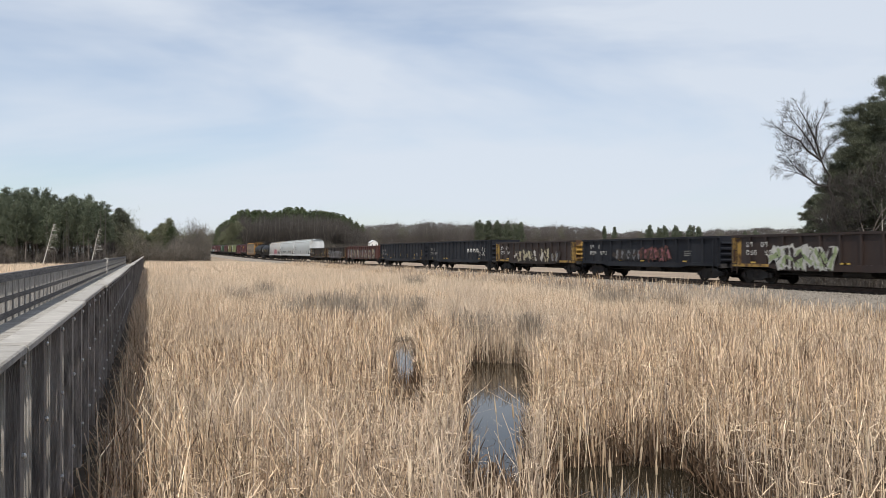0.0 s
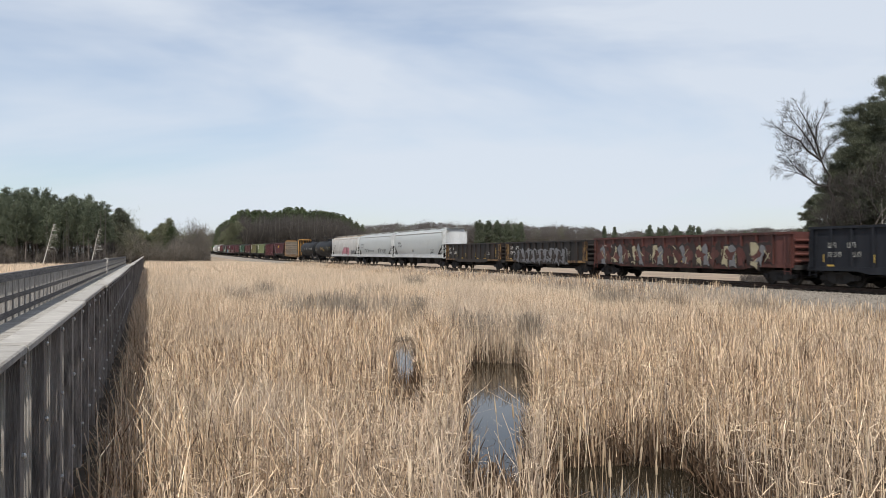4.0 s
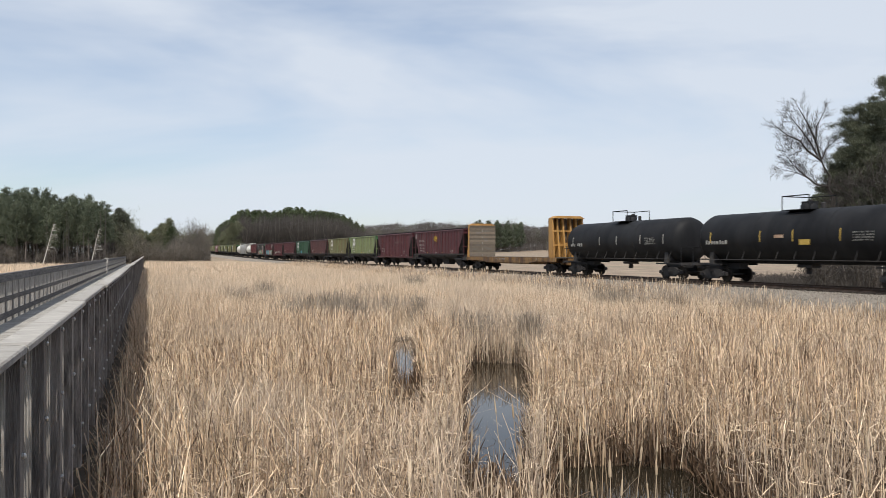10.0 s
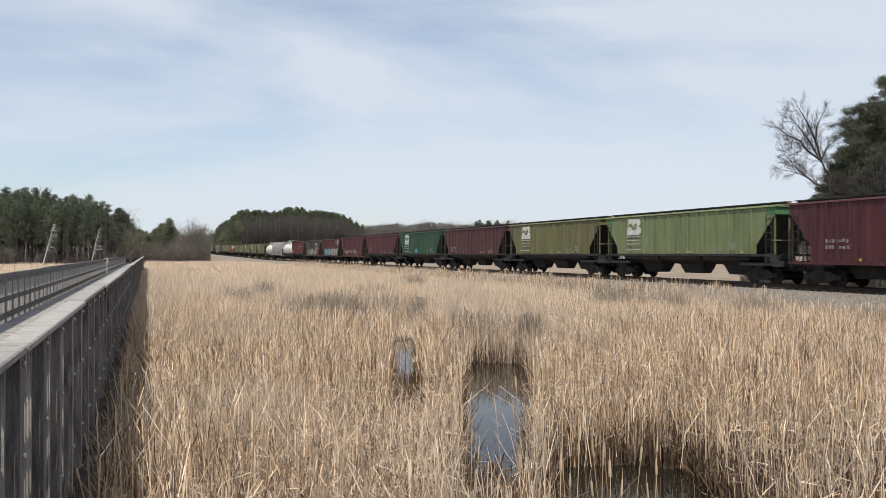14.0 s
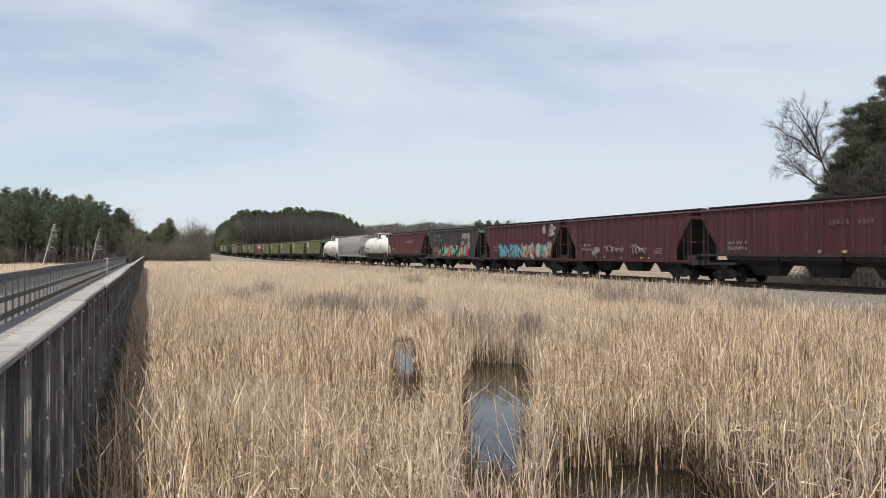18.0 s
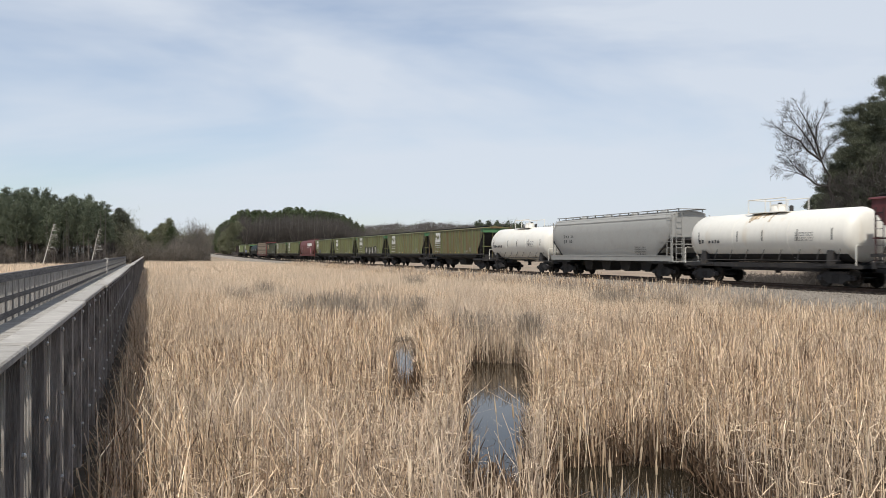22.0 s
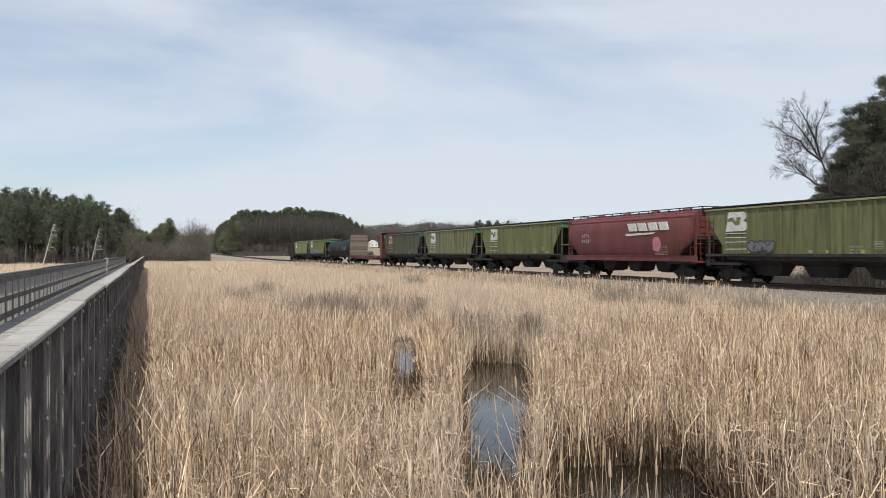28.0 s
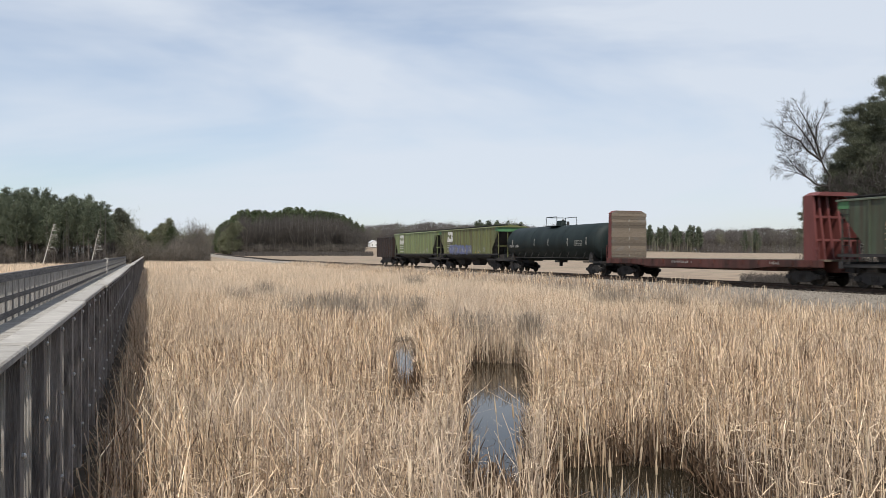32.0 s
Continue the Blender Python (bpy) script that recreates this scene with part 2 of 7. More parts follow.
P_GREY_RT = car_paint("rust_stained_roof_paint", (0.40, 0.37, 0.32), (0, 0, 0), rust=(0.30, 0.19, 0.10), at=(0.42, 0.62), streak=False)
P_GREY_D = car_paint("mid_grey_paint", (0.31, 0.305, 0.285), (0.285, 0.278, 0.258), at=(0.5, 0.8), streak=False, even=True)
P_BLACK = car_paint("black_tank_paint", (0.0095, 0.0098, 0.011), (0.017, 0.016, 0.016), rough=0.6, at=(0.58, 0.8), spec=0.16)
P_BLACKG = car_paint("dark_green_black_tank_paint", (0.009, 0.016, 0.016), (0.017, 0.02, 0.019), rough=0.6, at=(0.55, 0.8), spec=0.18)
P_BLACK_C = car_paint("black_car_paint", (0.0085, 0.0100, 0.0145), (0.017, 0.0172, 0.019), rough=0.65, at=(0.58, 0.8), spec=0.27)
P_RUSTBLACK = car_paint("rusty_black_paint", (0.013, 0.011, 0.010), (0, 0, 0), rust=(0.036, 0.023, 0.017), at=(0.45, 0.65))
P_RUSTBROWN = car_paint("rusty_brown_paint", (0.025, 0.0165, 0.0145), (0, 0, 0), rust=(0.036, 0.022, 0.017), at=(0.45, 0.65))
P_RUSTRED = car_paint("rusty_red_paint", (0.085, 0.028, 0.022), (0, 0, 0), rust=(0.045, 0.022, 0.018), at=(0.45, 0.65))
# grime of the underframe; on slope sheets and end ladders it paints shade
P_UNDER = car_paint("underframe_grime_and_shade", (0.027, 0.025, 0.025), (0.054, 0.048, 0.042), rough=0.85, streak=False)
P_STEEL = mat("worn_wheel_steel", (0.02, 0.018, 0.016), (0.045, 0.038, 0.033), 5, 0.55, 0.6, rnd=0)
P_YELLOW = car_paint("weathered_yellow_paint", (0.38, 0.205, 0.06), (0, 0, 0), rust=(0.21, 0.105, 0.045), at=(0.5, 0.75))
P_YELLOW_D = car_paint("dirty_yellow_paint", (0.30, 0.185, 0.045), (0, 0, 0), rust=(0.075, 0.042, 0.024), at=(0.47, 0.6), streak=False)
P_YELLOW_R = car_paint("rusted_yellow_paint", (0.20, 0.115, 0.045), (0, 0, 0), rust=(0.085, 0.046, 0.028), at=(0.44, 0.62))
P_OCHRE = car_paint("rusted_ochre_paint", (0.20, 0.115, 0.04), (0, 0, 0), rust=(0.05, 0.028, 0.018), at=(0.46, 0.58), streak=False)
P_RED = car_paint("weathered_red_paint", (0.128, 0.036, 0.032), (0, 0, 0), rust=(0.08, 0.030, 0.028), at=(0.55, 0.8))
P_WHITE_T = car_paint("white_tank_paint", (0.70, 0.675, 0.61), (0, 0, 0), rust=(0.62, 0.53, 0.40), at=(0.58, 0.85), rough=0.4, even=True)
P_RUNS = mat("rust_run", (0.30, 0.21, 0.12), (0.55, 0.46, 0.34), 5, 0.7, bump=0, rnd=0.3)
P_MARK = mat("stencil_white", (0.24, 0.23, 0.21), (0.40, 0.39, 0.36), 6, 0.7, bump=0, rnd=0)
P_EMBLEM = mat("emblem_white", (0.52, 0.51, 0.47), (0.68, 0.67, 0.63), 3, 0.6, bump=0, rnd=0)
P_MARK_Y = mat("reflector_yellow", (0.42, 0.28, 0.06), (0.52, 0.36, 0.09), 6, 0.6, bump=0, rnd=0)
P_FADED = mat("faded_stencil", (0.12, 0.085, 0.08), (0.20, 0.165, 0.155), 6, 0.7, bump=0, rnd=0)
P_MARK_D = mat("stencil_dark", (0.05, 0.05, 0.05), (0.08, 0.08, 0.08), 6, 0.7, bump=0, rnd=0)
P_LUMBER = mat("sawn_lumber", (0.105, 0.083, 0.062), (0.18, 0.148, 0.113), 2, 0.8, bump=0.3, stretch=(6, 1, 14), fine=8, rnd=0.3, stain=(0.15, 0.135, 0.12), stain_scale=0.8)


def paint(name, c):
    return mat(name, tuple(v * 0.85 for v in c), tuple(min(1, v * 1.1) for v in c), 3, 0.65, bump=0, rnd=0)


P_TAN = mat("faded_tan_emblem", (0.22, 0.18, 0.155), (0.32, 0.27, 0.235), 4, 0.7, bump=0, rnd=0)
G_WHITE = paint("spray_white", (0.42, 0.41, 0.38))
G_CREAM = paint("spray_cream", (0.36, 0.32, 0.21))
G_BLACK = paint("spray_black", (0.02, 0.02, 0.022))
G_CYAN = paint("spray_cyan", (0.06, 0.34, 0.42))
G_RED = paint("spray_red", (0.50, 0.05, 0.06))
G_MINT = paint("spray_mint", (0.14, 0.42, 0.28))
G_PINK = paint("spray_pink", (0.45, 0.18, 0.22))
G_ORANGE = paint("spray_orange", (0.50, 0.20, 0.08))
G_LIME = paint("spray_lime", (0.25, 0.30, 0.16))
G_BLUE = paint("spray_blue", (0.13, 0.15, 0.26))
G_DULLRED = paint("spray_dull_red", (0.22, 0.085, 0.095))
G_YELLOW = paint("spray_yellow", (0.45, 0.30, 0.04))
G_GREYD = paint("spray_grey", (0.16, 0.16, 0.165))


# ---------------------------------------------------------------- mesh tools
class Shape:
    """Gathers boxes, prisms, tubes and turned forms into one mesh."""

    def __init__(self):
        self.v, self.f, self.round = [], [], False

    def box(self, x0, x1, y0, y1, z0, z1):
        b = len(self.v)
        self.v += [(x0, y0, z0), (x1, y0, z0), (x1, y1, z0), (x0, y1, z0), (x0, y0, z1), (x1, y0, z1), (x1, y1, z1), (x0, y1, z1)]
        self.f += [tuple(b + i for i in q) for q in ((3, 2, 1, 0), (4, 5, 6, 7), (0, 1, 5, 4), (1, 2, 6, 5), (2, 3, 7, 6), (3, 0, 4, 7))]
        return self

    def prism(self, poly, axis, a, b):
        """poly in (y, z) along x, (x, z) along y, (x, y) along z."""
        n, s = len(poly), len(self.v)
        put = {"x": lambda p, c: (c, p[0], p[1]), "y": lambda p, c: (p[0], c, p[1]), "z": lambda p, c: (p[0], p[1], c)}[axis]
        self.v += [put(p, a) for p in poly] + [put(p, b) for p in poly]
        self.f += [tuple(s + i for i in range(n))[::-1], tuple(s + n + i for i in range(n))]
        self.f += [(s + i, s + (i + 1) % n, s + n + (i + 1) % n, s + n + i) for i in range(n)]
        return self

    def tube(self, p0, p1, r0, r1=None, n=6, cap=True):
        r1 = r0 if r1 is None else r1
        a, b = Vector(p0), Vector(p1)
        d = (b - a).normalized()
        u = d.orthogonal().normalized()
        w = d.cross(u)
        s = len(self.v)
        for c, r in ((a, r0), (b, r1)):
            for i in range(n):
                t = 2 * math.pi * i / n
                self.v.append(tuple(c + u * (r * math.cos(t)) + w * (r * math.sin(t))))
        self.f += [(s + i, s + (i + 1) % n, s + n + (i + 1) % n, s + n + i) for i in range(n)]
        if cap:
            self.f += [tuple(s + i for i in range(n))[::-1], tuple(s + n + i for i in range(n))]
        return self

    def pipe(self, pts, r, n=5):
        for a, b in zip(pts, pts[1:]):
            self.tube(a, b, r, n=n)
        return self

    def lathe(self, prof, n=24, axis="y", at=(0, 0, 0)):
        """prof: (place along the axis, radius)."""
        s = len(self.v)
        for c, r in prof:
            for i in range(n):
                t = 2 * math.pi * i / n
                u, w = r * math.cos(t), r * math.sin(t)
                p = {"y": (u, c, w), "x": (c, u, w), "z": (u, w, c)}[axis]
                self.v.append((p[0] + at[0], p[1] + at[1], p[2] + at[2]))
        for k in range(len(prof) - 1):
            o = s + k * n
            self.f += [(o + i, o + (i + 1) % n, o + n + (i + 1) % n, o + n + i) for i in range(n)]
        self.f += [tuple(s + i for i in range(n))[::-1], tuple(s + (len(prof) - 1) * n + i for i in range(n))]
        self.round = True
        return self

    def mesh(self, name):
        me = bpy.data.meshes.new(name)
        me.from_pydata(self.v, [], self.f)
        bm = bmesh.new()
        bm.from_mesh(me)
        bmesh.ops.recalc_face_normals(bm, faces=bm.faces)
        bm.to_mesh(me)
        bm.free()
        if self.round:
            me.shade_smooth()
            me.set_sharp_from_angle(angle=radians(38))
        return me


def part(name, shape, material, parent=None, label="", at=(0, 0, 0), turn=None):
    """Links a shape (or a mesh shared with others) as one mesh object under a thing or a part."""
    me = shape.mesh(name) if isinstance(shape, Shape) else shape
    if not me.materials:
        me.materials.append(material)
    ob = new(name, me)
    if me.materials[0] != material:
        ob.material_slots[0].link = "OBJECT"
        ob.material_slots[0].material = material
    ob.parent = parent
    ob.location = at
    if turn:
        ob.rotation_euler = turn
    if label:
        ob["label"] = label
    return ob


def raw_mesh(name, verts, faces, material):
    """A mesh from arrays of places and of equal faces."""
    me = bpy.data.meshes.new(name)
    me.from_pydata(np.asarray(verts, dtype=np.float32), [], np.asarray(faces, dtype=np.int32))
    me.materials.append(material)
    return me


def thing(name, label, category, group="", at=(0, 0, 0)):
    ob = new(name)
    ob.empty_display_size = 0.2
    ob.location = at
    return tagged(ob, label, category, group)


# ---------------------------------------------------------------- places seen along the view: u across, d ahead of the eye
CT, ST = math.cos(radians(TURN)), math.sin(radians(TURN))


def ahead(u, d):
    return u * CT + d * ST, -u * ST + d * CT


def seen_from_eye(x, y):
    return x * CT - y * ST, x * ST + y * CT


TRACK_X, RAIL_Z = 33.6, 1.37


def grade(y):
    """The line and the land beside it climb gently far off."""
    return 0.0066 * np.clip(y - 232.0, 0, 380)


# open water: across, ahead, half width, half length, slant of the channel
POOLS = [(1.19, 17.4, 0.75, 4.9, 0.068), (2.32, 9.2, 0.98, 2.25, 0.06), (-1.14, 23.4, 0.36, 4.6, -0.048), (0.85, 12.8, 0.50, 2.6, 0.0665),
         (-5.0, 35, 1.7, 3.4, -0.14), (-3.6, 31, 0.8, 2.6, -0.11), (-11.5, 52, 1.5, 3.5, -0.2), (9.0, 41, 2.0, 3.2, 0.2), (11.0, 33, 1.0, 2.4, 0.3), (-1.6, 62, 1.6, 4.5, -0.03)]


def pool(x, y):
    """Under 1 inside one of the open pools (works on arrays)."""
    u, d = seen_from_eye(x, y)
    best = np.full(np.shape(u), 9.0)
    for pu, pd, ru, rd, sl in POOLS:
        w = 1 + 0.16 * np.sin(u * 4.1 + d * 1.7) + 0.1 * np.sin(d * 5.3 - u * 2.2)
        fan = ru * np.clip(0.35 + 0.65 * d / pd, 0.6, 1.3)      # the channels widen away from the landing
        best = np.minimum(best, (np.abs((u - pu - sl * (d - pd)) / fan) ** 5 + np.abs((d - pd) / rd) ** 7) * w)
    return best


# ---------------------------------------------------------------- ground, water
def build_ground():
    def steps(a, b, mid, fine, grow):
        out, s = [mid], fine
        while out[-1] < b:
            out.append(min(b, out[-1] + s))
            s = s if abs(out[-1] - mid) < 30 else s * grow
        lo, s = [mid], fine
        while lo[-1] > a:
            lo.append(max(a, lo[-1] - s))
            s = s if abs(lo[-1] - mid) < 12 else s * grow
        return np.array(sorted(set(lo + out)))
    xs, ys = steps(-3500, 3500, 3.0, 0.4, 1.25), steps(-3500, 4500, 12.0, 0.4, 1.25)
    X, Y = np.meshgrid(xs, ys, indexing="ij")
    Z = 0.10 + 0.05 * np.sin(X * 1.3) * np.cos(Y * 0.9)
    p = pool(X, Y)
    Z = np.where(p < 1.3, np.minimum(Z, -0.45 + np.clip(p - 0.8, 0, 0.5) * 1.1), Z)
    Z = np.where((X > 27.5) & (X < 42), 0.45, Z)
    Z = np.where(X > 42, 0.45 + np.clip((X - 42) / 300, 0, 1) * 0.8, Z)
    hill = np.exp(-(((X - 90) / 75) ** 2 + ((Y - 545) / 45) ** 2))
    Z = Z + hill * 13.0 * np.clip((X - 42) / 38, 0, 1) ** 1.3
    Z = Z + 6.0 * np.exp(-(((X - 335) / 75) ** 2 + ((Y - 530) / 45) ** 2))
    Z = Z + grade(Y) * np.clip((X - 22) / 6, 0, 1)
    n, m = X.shape
    idx = np.arange(n * m).reshape(n, m)
    faces = np.stack([idx[:-1, :-1], idx[1:, :-1], idx[1:, 1:], idx[:-1, 1:]], -1).reshape(-1, 4)
    me = raw_mesh("ground", np.stack([X, Y, Z], -1).reshape(-1, 3), faces, M_GROUND)
    me.materials.append(M_THATCH)
    cx, cy = (X[:-1, :-1] + X[1:, 1:]) / 2, (Y[:-1, :-1] + Y[1:, 1:]) / 2
    me.polygons.foreach_set("material_index", ((cx > -2.9) & (cx < 28.5) & (cy < 90)).astype(np.int32).reshape(-1))
    me.shade_smooth()
    tagged(new("ground", me), "straw-coloured marsh ground and dry fields", "ground", kind="structure")
    sh = Shape()
    sh.box(-0.9, 27, -14, 60, -0.02, 0.0)
    tagged(part("water", sh, water_mat), "dark still marsh water among the reeds", "water", kind="structure")


build_ground()


# ---------------------------------------------------------------- reeds
def blades(rng, x, y, hgt, wid, lean=0.18, z0=0.0, broken=0.25, tip_w=0.25):
    """Flat tapering blades of two lengths each, some of them snapped over."""
    n = len(x)
    az, fa = rng.uniform(0, 2 * np.pi, n), rng.uniform(0, 2 * np.pi, n)
    ln = np.abs(rng.normal(0, lean, n))
    kink = rng.uniform(0.5, 0.92, n)
    dx, dy = np.cos(az) * ln, np.sin(az) * ln
    base = np.stack([x, y, np.full(n, z0)], -1)
    mid = base + np.stack([dx * hgt * kink, dy * hgt * kink, hgt * kink * np.sqrt(np.clip(1 - ln ** 2, 0.2, 1))], -1)
    rest = hgt * (1 - kink)
    up = np.where(rng.random(n) < broken, rng.uniform(-0.9, 0.5, n), rng.uniform(0.75, 1.0, n))
    out = np.sqrt(np.clip(1 - up ** 2, 0, 1))
    az2 = az + rng.normal(0, 0.7, n)
    tip = mid + np.stack([np.cos(az2) * out * rest, np.sin(az2) * out * rest, up * rest], -1)
    side = np.stack([np.cos(fa), np.sin(fa), np.zeros(n)], -1) * (wid / 2)[:, None]
    v = np.stack([base - side, base + side, mid - side * 0.9, mid + side * 0.9, tip - side * tip_w, tip + side * tip_w], 1).reshape(-1, 3)
    o = np.arange(n)[:, None] * 6
    f = np.concatenate([o + [0, 1, 3, 2], o + [2, 3, 5, 4]], 1).reshape(-1, 4)
    return v, f


def reed_field(name, label, bands, x0, x1, y0, y1, seed, material=None):
    """bands: from, to (distance from the eye's place in plan), stalks a square metre, width, 0 where the open pools are."""
    rng = np.random.RandomState(seed)
    V, F, far_f, k = [], [], [], 0
    for r0, r1, dens, wid, lo in bands:
        n = int((x1 - x0) * (min(y1, r1) - max(y0, -r1)) * dens)
        x, y = rng.uniform(x0, x1, n), rng.uniform(max(y0, -r1), min(y1, r1), n)
        r = np.hypot(x, y)
        clump = np.sin(x * 2.3 + 1.7 * np.sin(y * 1.1)) * np.sin(y * 1.9 + 1.3 * np.sin(x * 0.8))
        keep = (r >= r0) & (r < r1) & (r > 2.6) & (rng.random_sample(n) < 0.55 + 0.45 * clump)
        keep &= x < 26.2 + 2.8 * np.clip((r - 45) / 40, 0, 1) + rng.normal(0, 0.35, n)
        tall = 1.22 + 0.16 * np.sin(x * 0.55 + 2 * np.sin(y * 0.21)) + 0.12 * np.sin(y * 0.8 + x * 0.3) + 0.06 * clump
        if lo == 0:
            keep &= pool(x, y) > 0.92 + 0.12 * rng.random_sample(n)
        if lo == 2:
            keep &= pool(x, y) > 0.9 + 0.3 * rng.random_sample(n)
        if lo == 0:
            u, d = seen_from_eye(x, y)
            # trampled lanes in front of the pools
            lane = (u > 0.025 * d) & (u < 0.105 * d) & (d > 7.8) & (d < 12.0)
            lane2 = (np.abs(u + 0.046 * d) < 0.36) & (d > 11.8) & (d < 18.8)
            keep &= ~lane2 | (rng.random_sample(n) < np.where(d > 16.9, 0.02, 0.5))
            keep &= ~lane | (rng.random_sample(n) < 0.16)
            tall = np.where(lane, tall * 0.72, np.where(lane2, tall * np.clip(1.9 - 0.1 * d, 0.3, 0.75), tall))
            front = (u > 0.135 * d) & (u < np.where(d > 8.0, 0.30, 0.34) * d) & (d < 9.6)
            keep &= ~front | (rng.random_sample(n) < 0.025)
            aside = (u > 0.34 * d) & (d < 12)
            keep &= ~aside | (rng.random_sample(n) < np.where(d < 9.5, 0.22, 0.42))
            by_fence = x < 0.0
            tall = np.where(by_fence, tall * 1.04, tall)
        tall = tall * (1 - 0.22 * np.clip((x - 20) / 5, 0, 1))
        # thin young reeds on the far bank of the narrow pool
        ua, da = seen_from_eye(x, y)
        young = (np.abs(ua + 0.046 * da) < 0.9) & (da > 27.2) & (da < 32.5)
        tall = np.where(young, tall * 0.46, tall)
        x, y, tall = x[keep], y[keep], tall[keep]
        h = tall * (0.55 + 0.55 * rng.random_sample(len(x)) ** 0.7)
        flop = rng.random_sample(len(x)) < np.where(pool(x, y) < 2.5, 0.04, 0.15)
        if r0 >= 24:
            # farther off each stalk is one slim taper
            m = len(x)
            way = np.stack([rng.normal(0, 0.24, m), rng.normal(0, 0.24, m), rng.uniform(0.7, 1.05, m)], -1)
            way[flop, :2] += rng.normal(0, 0.5, (flop.sum(), 2))
            fa = rng.uniform(0, 6.283, m)
            side = np.stack([np.cos(fa), np.sin(fa), np.zeros(m)], -1) * (wid * rng.uniform(0.35, 0.8, m))[:, None]
            foot = np.stack([x, y, h * 0.15], -1)
            V.append(np.stack([foot - side, foot + side, foot + way * (h * 0.85)[:, None]], 1).reshape(-1, 3))
            far_f.append((np.arange(m * 3).reshape(m, 3), k))
            k += 3 * m
            continue
        leaf = rng.random_sample((~flop).sum()) < 0.4
        w = np.where(leaf, wid * rng.uniform(0.9, 1.5, leaf.size), wid * rng.uniform(0.4, 0.75, leaf.size))
        v, f = blades(rng, x[~flop], y[~flop], h[~flop], w, 0.085, -0.05, 0.36, 0.5)
        v2, f2 = blades(rng, x[flop], y[flop], h[flop] * 1.1, wid * rng.uniform(0.4, 0.9, flop.sum()), 0.55, -0.05, 0.5, 0.6)
        V += [v, v2]
        F += [f + k, f2 + k + len(v)]
        k += len(v) + len(v2)
    # slim stalks and bent blades in one mesh: every bent blade is cut into triangles too
    tris = [np.concatenate([f[:, [0, 1, 2]], f[:, [0, 2, 3]]]) for f in F] + [f + o for f, o in far_f]
    me = raw_mesh(name, np.concatenate(V), np.concatenate(tris), material or M_REED)
    return tagged(new(name, me), label, "reeds", kind="stuff")


reed_field("reed_bed", "tall dry straw-coloured cattail reeds standing in marsh water",
           [(2.6, 13, 315, 0.0118, 0), (13, 28, 315, 0.0122, 0), (28, 46, 165, 0.017, 0)], -0.5, 29.0, -6, 225, 3)
reed_field("reed_bed", "dry reeds across the open marsh, toned pale as sunlit tops",
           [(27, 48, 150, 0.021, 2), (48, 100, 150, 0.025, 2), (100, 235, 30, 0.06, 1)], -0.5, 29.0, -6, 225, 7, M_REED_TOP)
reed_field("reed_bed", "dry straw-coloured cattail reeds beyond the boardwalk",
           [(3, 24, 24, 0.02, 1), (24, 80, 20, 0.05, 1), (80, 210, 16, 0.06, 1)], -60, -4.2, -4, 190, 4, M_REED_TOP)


def reed_litter():
    """Brown fallen leaves and broken stubs about the foot of the reeds, dark for shade there too."""
    rng = np.random.RandomState(17)
    V, F, k = [], [], 0
    # the last two bands crowd the pool edges, darkening the reed foot like shade
    for r0, r1, dens, edge in ((2.6, 14, 200, 9), (14, 26, 60, 9), (6, 14, 330, 2.6), (14, 26, 160, 2.4)):
        n = int(30 * (r1 + 6) * dens)
        x, y = rng.uniform(-0.5, 29, n), rng.uniform(-6, r1, n)
        rr = np.hypot(x, y)
        keep = (rr >= r0) & (rr < r1) & (pool(x, y) > 1.03) & (x > 0.5)
        if edge < 9:
            keep &= pool(x, y) < edge
        x, y = x[keep], y[keep]
        v, f = blades(rng, x, y, rng.uniform(0.15, 0.75, len(x)), rng.uniform(0.012, 0.03, len(x)), 0.4, -0.05, 0.6)
        V.append(v)
        F.append(f + k)
        k += len(v)
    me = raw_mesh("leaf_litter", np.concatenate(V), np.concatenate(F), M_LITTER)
    tagged(new("leaf_litter", me), "wet brown fallen leaves at the foot of the reeds, darkened for shade", "litter", kind="stuff")


reed_litter()


